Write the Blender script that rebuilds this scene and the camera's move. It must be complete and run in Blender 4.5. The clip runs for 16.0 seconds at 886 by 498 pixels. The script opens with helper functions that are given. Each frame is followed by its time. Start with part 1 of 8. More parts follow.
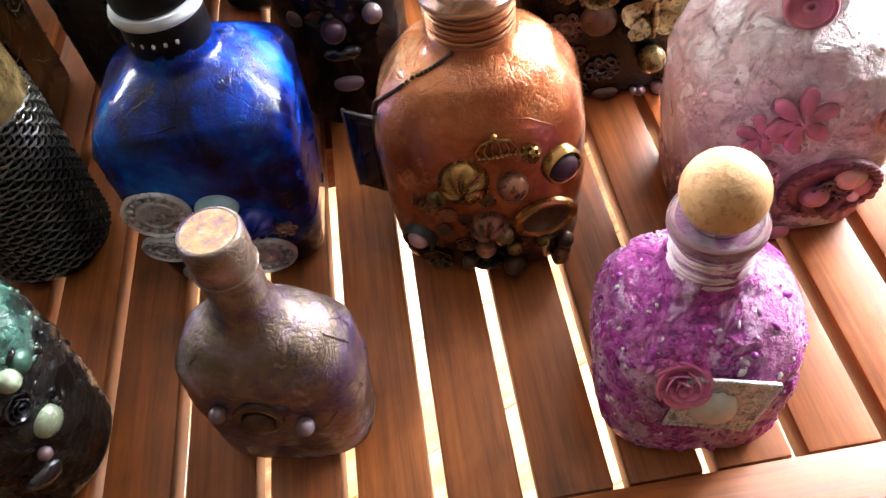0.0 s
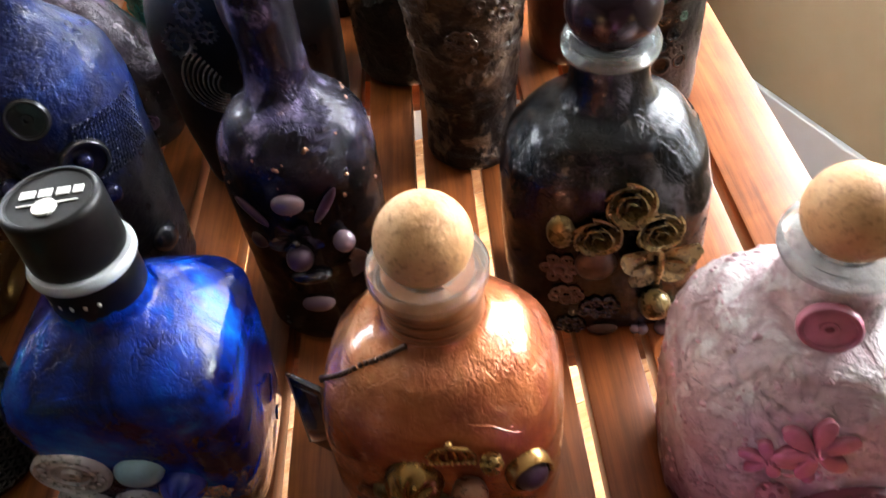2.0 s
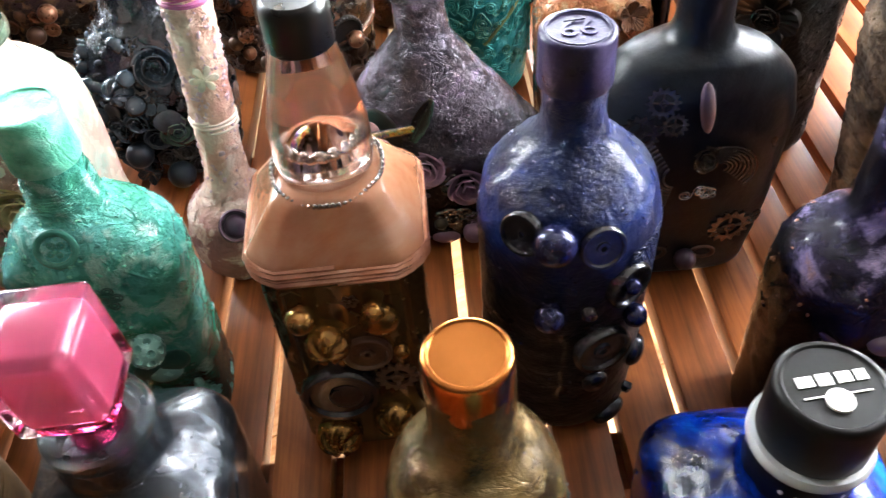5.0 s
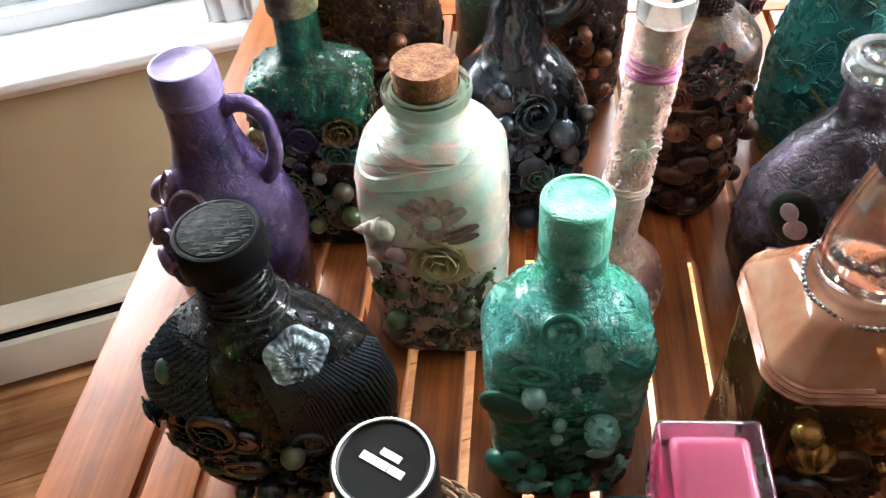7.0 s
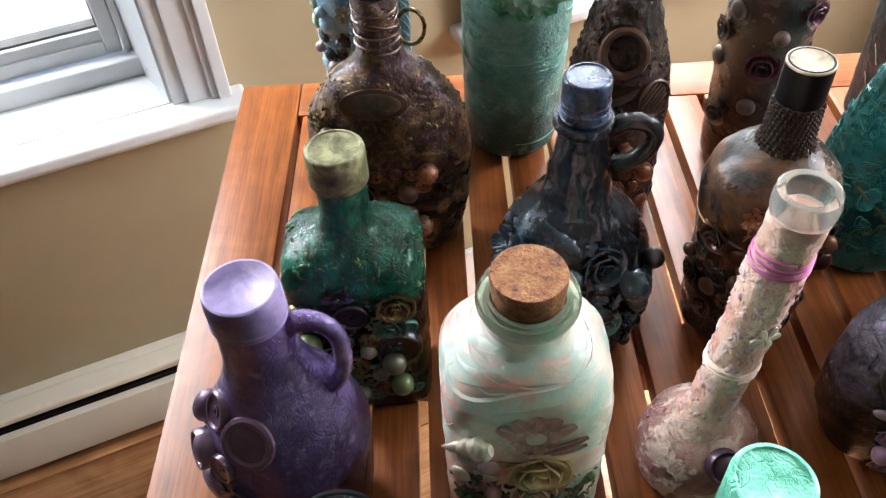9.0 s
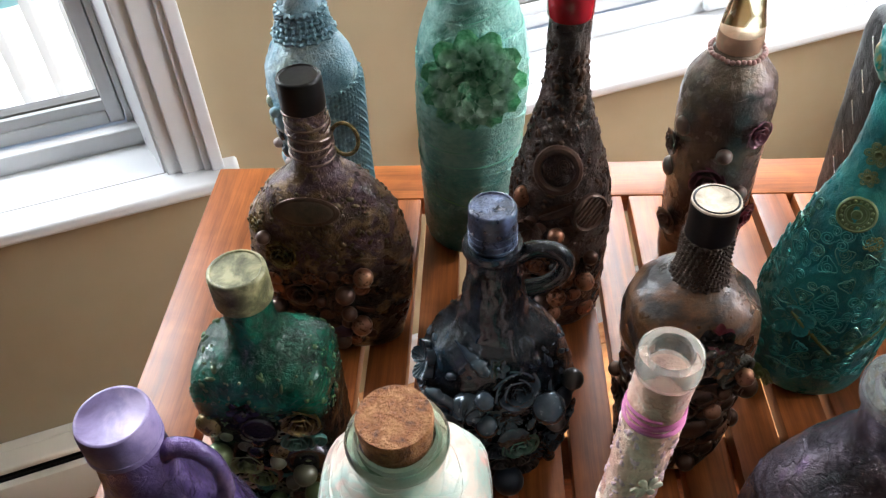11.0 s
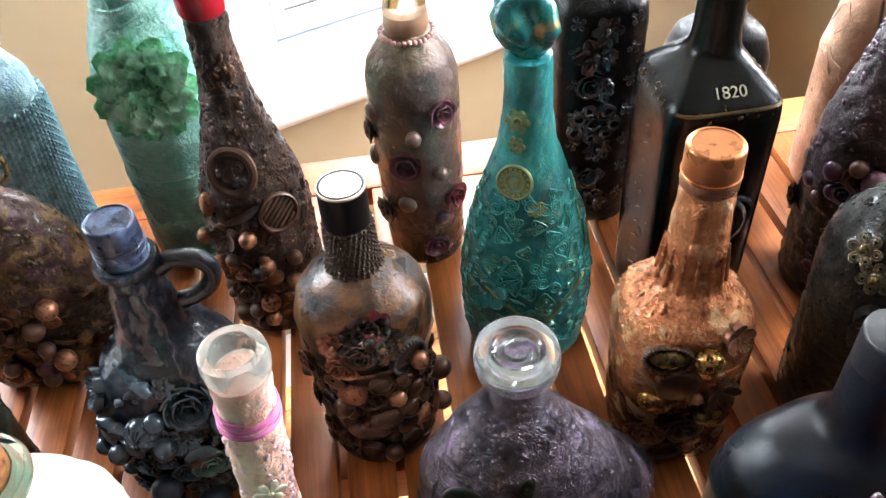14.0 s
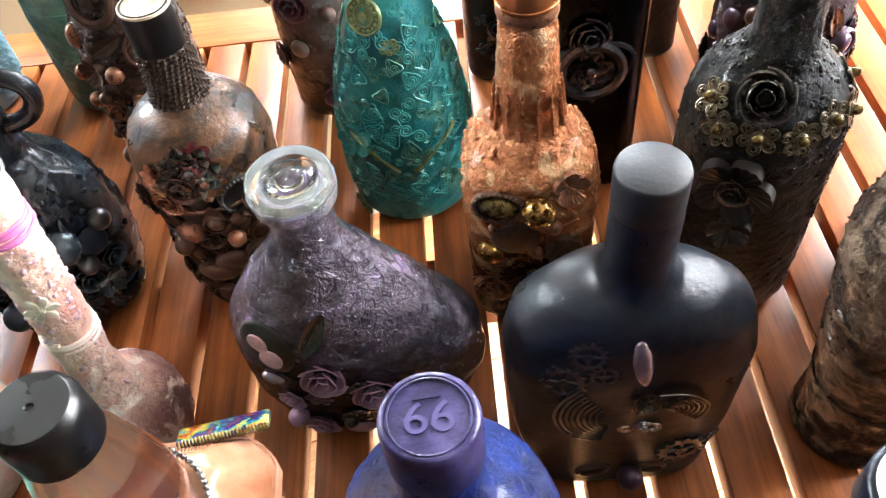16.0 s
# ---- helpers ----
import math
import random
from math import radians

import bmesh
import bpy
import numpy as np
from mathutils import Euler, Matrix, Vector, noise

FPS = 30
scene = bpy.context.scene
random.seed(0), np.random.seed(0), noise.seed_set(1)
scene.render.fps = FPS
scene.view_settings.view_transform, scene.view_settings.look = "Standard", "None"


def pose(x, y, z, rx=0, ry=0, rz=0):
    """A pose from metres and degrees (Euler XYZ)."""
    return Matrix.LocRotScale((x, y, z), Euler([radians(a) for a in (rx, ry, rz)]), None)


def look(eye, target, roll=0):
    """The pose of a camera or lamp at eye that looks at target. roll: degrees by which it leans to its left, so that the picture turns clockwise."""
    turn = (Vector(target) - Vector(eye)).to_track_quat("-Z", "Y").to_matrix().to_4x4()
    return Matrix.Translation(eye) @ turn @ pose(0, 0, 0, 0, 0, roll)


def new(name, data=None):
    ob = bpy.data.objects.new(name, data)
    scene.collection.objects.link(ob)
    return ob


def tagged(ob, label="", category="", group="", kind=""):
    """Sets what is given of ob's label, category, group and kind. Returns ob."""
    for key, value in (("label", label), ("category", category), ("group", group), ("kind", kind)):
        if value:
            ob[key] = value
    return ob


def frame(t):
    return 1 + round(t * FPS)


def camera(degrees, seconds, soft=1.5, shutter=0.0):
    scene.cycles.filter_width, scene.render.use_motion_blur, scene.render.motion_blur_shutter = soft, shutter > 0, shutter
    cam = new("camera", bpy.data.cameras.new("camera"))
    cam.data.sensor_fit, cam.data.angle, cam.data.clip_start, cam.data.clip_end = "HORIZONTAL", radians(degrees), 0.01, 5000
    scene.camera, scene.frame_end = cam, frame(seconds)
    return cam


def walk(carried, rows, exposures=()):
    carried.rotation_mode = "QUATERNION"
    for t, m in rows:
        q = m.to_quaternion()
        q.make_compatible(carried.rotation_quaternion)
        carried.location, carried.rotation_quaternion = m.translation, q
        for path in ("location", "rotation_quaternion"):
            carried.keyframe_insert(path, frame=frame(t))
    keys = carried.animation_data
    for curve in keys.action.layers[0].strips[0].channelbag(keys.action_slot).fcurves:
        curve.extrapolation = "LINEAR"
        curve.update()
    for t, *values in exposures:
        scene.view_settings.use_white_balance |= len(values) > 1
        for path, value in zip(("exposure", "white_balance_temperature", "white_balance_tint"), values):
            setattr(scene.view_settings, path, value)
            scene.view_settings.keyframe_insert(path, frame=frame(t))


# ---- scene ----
cam = camera(57.3, 16.0, soft=1.2, shutter=0.25)
PATH = [
    (0, (0.062, -0.144, 0.364), (0.071, 1.131, -1.177), -9.7),
    (0.5, (0.085, -0.131, 0.358), (0.119, 1.183, -1.149), -9.0),
    (1, (0.113, -0.113, 0.351), (0.144, 1.244, -1.118), -8.2),
    (1.5, (0.125, -0.092, 0.358), (0.137, 1.291, -1.087), -7.3),
    (2, (0.109, -0.041, 0.386), (0.064, 1.375, -1.026), -7.2),
    (2.5, (0.094, -0.011, 0.4), (-0.013, 1.412, -1.002), -7.3),
    (3, (0.057, 0.006, 0.414), (-0.028, 1.435, -0.983), -6.3),
    (3.2, (0.045, 0.02, 0.42), (-0.05, 1.416, -1.008), -7.0),
    (5.3, (-0.212, 0.056, 0.433), (-0.204, 1.456, -0.994), -4.9),
    (5.5, (-0.232, 0.058, 0.437), (-0.225, 1.461, -0.989), -4.7),
    (6, (-0.294, 0.067, 0.452), (-0.316, 1.475, -0.968), -3.6),
    (6.5, (-0.351, 0.077, 0.464), (-0.462, 1.47, -0.968), -4.1),
    (7, (-0.384, 0.097, 0.473), (-0.579, 1.471, -0.967), -5.0),
    (7.5, (-0.399, 0.112, 0.485), (-0.595, 1.498, -0.944), -3.9),
    (8, (-0.444, 0.142, 0.499), (-0.565, 1.519, -0.946), -4.8),
    (8.2, (-0.478, 0.166, 0.501), (-0.542, 1.531, -0.959), -5.5),
    (10.3, (-0.44, 0.243, 0.54), (-0.473, 1.674, -0.858), -2.3),
    (10.5, (-0.422, 0.247, 0.542), (-0.487, 1.686, -0.846), -2.6),
    (11, (-0.392, 0.251, 0.547), (-0.511, 1.707, -0.819), -3.9),
    (11.5, (-0.358, 0.254, 0.558), (-0.501, 1.767, -0.741), -5.1),
    (12, (-0.316, 0.245, 0.56), (-0.468, 1.846, -0.629), -5.7),
    (12.5, (-0.269, 0.231, 0.554), (-0.399, 1.866, -0.591), -6.1),
    (13, (-0.246, 0.23, 0.545), (-0.309, 1.843, -0.635), -6.2),
    (13.5, (-0.24, 0.248, 0.535), (-0.198, 1.791, -0.737), -5.3),
    (14, (-0.233, 0.253, 0.523), (-0.116, 1.705, -0.848), -4.9),
    (14.5, (-0.193, 0.255, 0.51), (-0.074, 1.633, -0.934), -4.5),
    (15, (-0.139, 0.242, 0.494), (-0.103, 1.538, -1.029), -5.9),
    (15.5, (-0.118, 0.229, 0.484), (-0.166, 1.487, -1.071), -7.5),
    (16, (-0.095, 0.233, 0.477), (-0.161, 1.5, -1.069), -7.9),
]
walk(cam, [(t, look(eye, target, roll)) for t, eye, target, roll in PATH], [(0, 2.31), (1, 2.0), (1.5, 1.72), (2, 1.61), (3, 2.02), (5.5, 2.28), (6.5, 2.05), (7, 1.82), (8, 1.55), (10.5, 1.14), (11.5, 0.86), (12.5, 0.50), (13, 0.76), (13.5, 1.62), (14, 1.89), (14.5, 2.03), (15, 2.10), (16, 2.24)])


# ---- light ----
world = bpy.data.worlds.new("sky")
scene.world = world
world.use_nodes = True
wn = world.node_tree.nodes
sky = wn.new("ShaderNodeTexSky")
sky.sky_type = "NISHITA"
sky.sun_disc = False
sky.sun_elevation = radians(55)
sky.sun_rotation = radians(83)
world.node_tree.links.new(sky.outputs[0], wn["Background"].inputs[0])
wn["Background"].inputs[1].default_value = 0.15
sun = new("sun", bpy.data.lights.new("sun", "SUN"))
sun.data.energy, sun.data.angle, sun.data.color = 3.8, radians(0.6), (1, 0.96, 0.91)
sun.matrix_world = look((5.69, 0.70, 8.19), (0, 0, 0))

ROOM = pose(-0.86, 1.17, 0, 0, 0, 22)      # origin on the window wall; x along it, y towards outdoors
FLOOR = -0.79
CEIL = 1.62
SIDE_U = 1.62                              # the wall beyond the table's far side
SILL = -0.155
WIN_TOP = 1.05
WINDOWS = [(-0.760, 0.0), (0.527, 1.287)]


def window_light(name, m, w, h, watts, colour=(1, 0.97, 0.94)):
    data = bpy.data.lights.new(name, "AREA")
    data.shape, data.size, data.size_y, data.energy, data.color = "RECTANGLE", w, h, watts, colour
    ob = new(name, data)
    ob.matrix_world = m
    return ob


for u0, u1 in WINDOWS:
    window_light("window_light", ROOM @ pose((u0 + u1) / 2, 0.34, 0.70, -72, 0, 0), 0.72, 0.62, 11, (0.90, 0.95, 1.0))
window_light("window_light", ROOM @ pose(SIDE_U + 0.30, -0.95, 0.72, 0, 90, 0), 0.95, 1.1, 22, (0.95, 0.97, 1.0))


# ---- materials ----
def c(h):
    v = [int(h[i:i + 2], 16) / 255 for i in (1, 3, 5)]
    return (*[x / 12.92 if x <= 0.04045 else ((x + 0.055) / 1.055) ** 2.4 for x in v], 1)


class Mat:
    def __init__(self, name):
        self.m = bpy.data.materials.new(name)
        self.m.use_nodes = True
        self.n, self.l = self.m.node_tree.nodes, self.m.node_tree.links
        self.b = self.n["Principled BSDF"]

    def node(self, kind, **kw):
        nd = self.n.new(kind)
        for k, v in kw.items():
            if k in nd.inputs:
                nd.inputs[k].default_value = v
        return nd

    def link(self, a, b):
        self.l.new(a, b)

    def coords(self, scale=(1, 1, 1)):
        tc = self.n.new("ShaderNodeTexCoord")
        mp = self.n.new("ShaderNodeMapping")
        mp.inputs["Scale"].default_value = scale
        self.link(tc.outputs["Object"], mp.inputs[0])
        return mp.outputs[0]

    def noise(self, vec, scale, detail=4, rough=0.55, dist=0.0):
        nd = self.node("ShaderNodeTexNoise", Scale=scale, Detail=detail, Roughness=rough, Distortion=dist)
        self.link(vec, nd.inputs["Vector"])
        return nd.outputs[0]

    def ramp(self, fac, stops):
        r = self.n.new("ShaderNodeValToRGB")
        e = r.color_ramp.elements
        while len(e) < len(stops):
            e.new(0.5)
        for el, (p, col) in zip(e, stops):
            el.position, el.color = p, col
        self.link(fac, r.inputs[0])
        return r.outputs[0]

    def mix(self, fac, a, b):
        x = self.n.new("ShaderNodeMix")
        x.data_type = "RGBA"
        for sock, v in ((x.inputs[0], fac), (x.inputs[6], a), (x.inputs[7], b)):
            if isinstance(v, (tuple, float, int)):
                sock.default_value = v
            else:
                self.link(v, sock)
        return x.outputs[2]

    def math(self, op, a, b=0.0):
        x = self.n.new("ShaderNodeMath")
        x.operation = op
        for sock, v in ((x.inputs[0], a), (x.inputs[1], b)):
            if isinstance(v, (float, int)):
                sock.default_value = v
            else:
                self.link(v, sock)
        return x.outputs[0]

    def bump(self, height, strength, distance=0.001):
        b = self.n.new("ShaderNodeBump")
        b.inputs["Strength"].default_value, b.inputs["Distance"].default_value = strength, distance
        self.link(height, b.inputs["Height"])
        self.link(b.outputs[0], self.b.inputs["Normal"])
        return b

    def set(self, **kw):
        for k, v in kw.items():
            key = k.replace("_", " ")
            if isinstance(v, (float, int, tuple)):
                self.b.inputs[key].default_value = v
            else:
                self.link(v, self.b.inputs[key])
        return self


def deep(h):
    """A craft colour; dark pigments are deeper in linear light than they look beside pale ones."""
    if h[0] == "!":
        return c(h[1:])
    v = c(h)
    lum = 0.3 * v[0] + 0.6 * v[1] + 0.1 * v[2]
    k = 0.42 + 0.54 * min(1.0, lum / 0.40)
    return (*[x * k for x in v[:3]], 1)


def plain(name, col, rough=0.5, metal=0.0, grain=0.25, scale=120, bump=0.15, coat=0.0, spec=0.5, wear=0.0):
    """A plain coat of paint or metal with fine grain and slight staining; its raised edges can carry dry-brushed
    highlights in the colour.
    """
    m = Mat(name)
    geo = m.n.new("ShaderNodeNewGeometry")
    v = geo.outputs["Position"]
    a = c(col) if isinstance(col, str) else col
    dark = tuple(x * (1 - grain) for x in a[:3]) + (1,)
    lite = tuple(min(1, x * (1 + grain)) for x in a[:3]) + (1,)
    col = m.ramp(m.noise(v, scale * 0.3, 5), [(0.3, dark), (0.7, lite)])
    # paler colour on convex edges: highlights painted in like dry brushing
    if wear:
        edge_highlight = m.ramp(geo.outputs["Pointiness"], [(0.52, (0, 0, 0, 1)), (0.61, (wear, wear, wear, 1))])
        col = m.mix(edge_highlight, col, tuple(min(1, x * 1.9 + 0.03) for x in a[:3]) + (1,))
    m.set(Base_Color=col, Metallic=metal, Coat_Weight=coat, Coat_Roughness=0.08, Specular_IOR_Level=spec)
    m.set(Roughness=m.math("ADD", m.math("MULTIPLY", m.noise(v, scale * 0.6, 4), rough), rough * 0.5))
    if bump:
        m.bump(m.noise(v, scale * 2, 4), bump, 0.0006)
    return m.m


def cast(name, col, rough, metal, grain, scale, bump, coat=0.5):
    """A varnished craft ornament with dry-brushed highlights put into the colour of its raised edges."""
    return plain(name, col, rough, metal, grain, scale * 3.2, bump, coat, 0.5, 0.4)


def paint(name, stops, scale=25, rough=0.4, metal=0.0, bump=0.5, bscale=140, dist=0.0012, low=None, zlow=(0.02, 0.12), coat=0.0, dust=None, folds=0.35, spec=0.5, flakes=0.0, rub=None):
    """Craft paint: blotches of several colours, brushed on thickly; low is the colour towards the foot of the thing."""
    m = Mat(name)
    v = m.coords()
    n = m.noise(v, scale, 5, 0.6, 0.4)
    col = m.ramp(n, [(p, deep(h)) for p, h in stops])
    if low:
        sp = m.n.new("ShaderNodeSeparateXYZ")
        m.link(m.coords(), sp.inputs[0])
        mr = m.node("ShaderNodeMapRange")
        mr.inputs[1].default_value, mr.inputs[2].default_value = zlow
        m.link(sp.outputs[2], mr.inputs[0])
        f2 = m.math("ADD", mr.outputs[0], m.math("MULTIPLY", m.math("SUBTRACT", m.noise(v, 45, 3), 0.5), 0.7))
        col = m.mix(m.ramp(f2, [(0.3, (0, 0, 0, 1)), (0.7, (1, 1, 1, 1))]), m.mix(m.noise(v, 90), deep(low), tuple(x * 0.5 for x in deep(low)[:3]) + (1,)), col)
    h = m.noise(v, bscale, 6, 0.65)
    # thin creases in patches, and paste laid on with a knife, which ends in ragged steps
    fold = m.math("ABSOLUTE", m.math("SUBTRACT", m.noise(v, 40, 5, 0.6, 0.9), 0.5))
    patch = m.ramp(m.noise(v, 16, 2), [(0.42, (0, 0, 0, 1)), (0.62, (1, 1, 1, 1))])
    h = m.math("ADD", h, m.math("MULTIPLY", m.math("MULTIPLY", m.math("MINIMUM", fold, 0.028), patch), 20.0 * folds))
    if folds > 0.1:
        crinkle = m.math("ABSOLUTE", m.math("SUBTRACT", m.noise(v, 150, 4, 0.6, 0.6), 0.5))
        h = m.math("ADD", h, m.math("MULTIPLY", m.math("MINIMUM", crinkle, 0.05), 2.6 * folds))
    if flakes:
        steps = m.noise(v, 55, 9, 0.62, 0.5)
        knife = m.ramp(steps, [(0.40, (0, 0, 0, 1)), (0.425, (0.4, 0.4, 0.4, 1)), (0.52, (0.45, 0.45, 0.45, 1)), (0.54, (0.8, 0.8, 0.8, 1)), (0.63, (0.85, 0.85, 0.85, 1)), (0.645, (1, 1, 1, 1))])
        h = m.math("ADD", m.math("MULTIPLY", h, 0.7), m.math("MULTIPLY", knife, 1.5 * flakes))
        if rub:
            col = m.mix(m.ramp(steps, [(0.52, (0, 0, 0, 1)), (0.60, (0.75, 0.75, 0.75, 1))]), col, deep(rub))
    elif rub:
        col = m.mix(m.ramp(m.noise(v, bscale * 0.8, 8, 0.7), [(0.56, (0, 0, 0, 1)), (0.70, (0.8, 0.8, 0.8, 1))]), col, deep(rub))
    if dust:
        g = m.ramp(m.noise(v, bscale, 6, 0.65), [(0.52, (0, 0, 0, 1)), (0.68, (1, 1, 1, 1))])
        col = m.mix(g, col, deep(dust))
    m.set(Base_Color=col, Metallic=metal, Coat_Weight=max(coat, 0.3) if folds > 0.1 else 0.0, Coat_Roughness=0.09, Specular_IOR_Level=spec)
    m.set(Roughness=m.math("ADD", m.math("MULTIPLY", m.noise(v, scale * 2.5, 3), min(0.3, rough)), max(0.02, rough - 0.17)))
    m.bump(h, min(1.0, bump * 1.3), dist * 2.6)
    return m.m


def glass(name, col, rough=0.03, ior=1.45):
    m = Mat(name)
    v = m.coords()
    m.set(Base_Color=c(col), Roughness=rough, Transmission_Weight=1.0, IOR=ior)
    m.bump(m.noise(v, 60, 2), 0.06, 0.0006)
    return m.m


def wood(name, light, dark, along=1, rough=0.33, coat=0.25, scale=1.0):
    m = Mat(name)
    info = m.n.new("ShaderNodeObjectInfo")
    tc = m.n.new("ShaderNodeTexCoord")
    sh = m.n.new("ShaderNodeVectorMath")
    sh.operation = "MULTIPLY_ADD"
    cm = m.n.new("ShaderNodeCombineXYZ")
    for k in range(3):
        m.link(info.outputs["Random"], cm.inputs[k])
    m.link(cm.outputs[0], sh.inputs[0])
    sh.inputs[1].default_value = (7, 11, 5)
    m.link(tc.outputs["Object"], sh.inputs[2])
    mp = m.n.new("ShaderNodeMapping")
    s = [120 * scale, 120 * scale, 120 * scale]
    s[along] = 5.0 * scale
    mp.inputs["Scale"].default_value = s
    m.link(sh.outputs[0], mp.inputs[0])
    v = mp.outputs[0]
    grain = m.noise(v, 1.0, 6, 0.65, 0.6)
    fine = m.noise(v, 3.2, 4, 0.7, 0.3)
    col = m.ramp(m.math("ADD", m.math("MULTIPLY", grain, 0.7), m.math("MULTIPLY", fine, 0.3)), [(0.38, c(dark)), (0.60, c(light))])
    mottle = m.ramp(m.noise(sh.outputs[0], 14 * scale, 3, 0.6, 0.8), [(0.35, (0.68, 0.62, 0.58, 1)), (0.65, (1.08, 1.08, 1.08, 1))])
    mm = m.n.new("ShaderNodeMix")
    mm.data_type, mm.blend_type = "RGBA", "MULTIPLY"
    mm.inputs[0].default_value = 0.8
    m.link(col, mm.inputs[6])
    m.link(mottle, mm.inputs[7])
    col = mm.outputs[2]
    tone = m.ramp(info.outputs["Random"], [(0.0, (0.72, 0.66, 0.62, 1)), (1.0, (1.12, 1.1, 1.06, 1))])
    mu = m.n.new("ShaderNodeMix")
    mu.data_type, mu.blend_type = "RGBA", "MULTIPLY"
    mu.inputs[0].default_value = 1
    m.link(col, mu.inputs[6])
    m.link(tone, mu.inputs[7])
    m.set(Base_Color=mu.outputs[2], Coat_Weight=coat, Coat_Roughness=0.25, Specular_IOR_Level=0.38)
    m.set(Roughness=m.math("ADD", m.math("MULTIPLY", grain, 0.2), rough - 0.1))
    m.bump(grain, 0.12, 0.0008)
    return m.m


MAT = {}
MAT["table"] = wood("oiled_table_wood", "#ac6433", "#7c4520", 1, 0.42, 0.05)
MAT["floorwood"] = wood("laminate_floor", "#cc9a6e", "#a6744c", 0, 0.24, 0.4, 0.5)
MAT["wall"] = plain("beige_wall_paint", "#9e9074", 0.7, 0, 0.03, 60, 0.08)
# dark paint for the unseen walls, which holds down bounced fill light
MAT["backwall"] = plain("fill_cutting_olive_paint", "#5a5040", 0.8, 0, 0.05, 60, 0.1)
MAT["white"] = plain("white_trim_paint", "#c8cacc", 0.35, 0, 0.02, 80, 0.05)
# the ceiling is out of view; its grey lowers the room's fill
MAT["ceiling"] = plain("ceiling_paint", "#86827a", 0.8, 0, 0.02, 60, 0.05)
MAT["heater"] = plain("heater_enamel", "#d8d2c4", 0.4, 0, 0.03, 60, 0.03)
MAT["black"] = plain("black_plastic", "#060607", 0.4, 0, 0.2, 150, 0.08, 0, 0.3)
MAT["pane"] = glass("window_glass", "#ffffff", 0.0, 1.45)
MAT["clear"] = glass("clear_glass", "#f4f8f6", 0.02)
MAT["rim"] = glass("pale_rim_glass", "#e4ebe8", 0.04)
MAT["rim"].node_tree.nodes["Principled BSDF"].inputs["Transmission Weight"].default_value = 0.88
MAT["gasket"] = plain("grey_rubber_gasket", "#6c6a66", 0.7, 0, 0.1, 80, 0.05)


# ---- mesh helpers ----
def mesh_of(name, bm, smooth=True):
    me = bpy.data.meshes.new(name)
    bmesh.ops.recalc_face_normals(bm, faces=bm.faces)
    bm.to_mesh(me)
    bm.free()
    if smooth:
        me.polygons.foreach_set("use_smooth", [True] * len(me.polygons))
        me.set_sharp_from_angle(angle=radians(42))
    return me


def part(name, bm, material, parent=None, label="", smooth=True, m=None):
    me = bm if isinstance(bm, bpy.types.Mesh) else mesh_of(name, bm, smooth)
    if material and not me.materials:
        me.materials.append(material)
    ob = new(name, me)
    if me.materials and me.materials[0] is not material and material:
        ob.material_slots[0].link = "OBJECT"
        ob.material_slots[0].material = material
    if parent:
        ob.parent = parent
    if m is not None:
        ob.matrix_basis = m
    if label:
        ob["label"] = label
    return ob


def box_bm(x0, x1, y0, y1, z0, z1, bevel=0.0, seg=2):
    bm = bmesh.new()
    bmesh.ops.create_cube(bm, size=1, matrix=Matrix.LocRotScale(((x0 + x1) / 2, (y0 + y1) / 2, (z0 + z1) / 2), None, (x1 - x0, y1 - y0, z1 - z0)))
    if bevel:
        bmesh.ops.bevel(bm, geom=bm.edges[:], offset=bevel, segments=seg, affect="EDGES", profile=0.6)
    return bm


def lathe_bm(profile, seg=40, cap=True):
    """Turns (radius, height) pairs about the z axis."""
    bm = bmesh.new()
    rings = [[bm.verts.new((r * math.cos(2 * math.pi * k / seg), r * math.sin(2 * math.pi * k / seg), z)) for k in range(seg)] for r, z in profile]
    for a, b in zip(rings, rings[1:]):
        for k in range(seg):
            bm.faces.new((a[k], a[(k + 1) % seg], b[(k + 1) % seg], b[k]))
    if cap:
        bm.faces.new(rings[0][::-1])
        bm.faces.new(rings[-1])
    return bm


def tube_bm(points, radius, seg=8, closed=False, bm=None):
    bm = bm or bmesh.new()
    pts = [Vector(p) for p in points]
    n, rings = len(pts), []
    up = Vector((0.123, 0.31, 0.94))
    for i, p in enumerate(pts):
        a = pts[(i - 1) % n] if closed or i else p
        b = pts[(i + 1) % n] if closed or i < n - 1 else p
        t = (b - a).normalized()
        x = t.cross(up).normalized()
        y = t.cross(x)
        r = float(radius[i] if isinstance(radius, (list, tuple)) else radius)
        rings.append([bm.verts.new(p + r * (math.cos(2 * math.pi * k / seg) * x + math.sin(2 * math.pi * k / seg) * y)) for k in range(seg)])
    for i in range(n if closed else n - 1):
        a, b = rings[i], rings[(i + 1) % n]
        for k in range(seg):
            bm.faces.new((a[k], a[(k + 1) % seg], b[(k + 1) % seg], b[k]))
    if not closed:
        bm.faces.new(rings[0][::-1])
        bm.faces.new(rings[-1])
    return bm


def text_mesh(words, size, depth=0.0):
    cu = bpy.data.curves.new("lettering", "FONT")
    cu.body, cu.size, cu.extrude, cu.align_x, cu.align_y = words, size, depth, "CENTER", "CENTER"
    ob = bpy.data.objects.new("lettering", cu)
    scene.collection.objects.link(ob)
    dg = bpy.context.evaluated_depsgraph_get()
    me = bpy.data.meshes.new_from_object(ob.evaluated_get(dg))
    bpy.data.objects.remove(ob)
    bpy.data.curves.remove(cu)
    return me


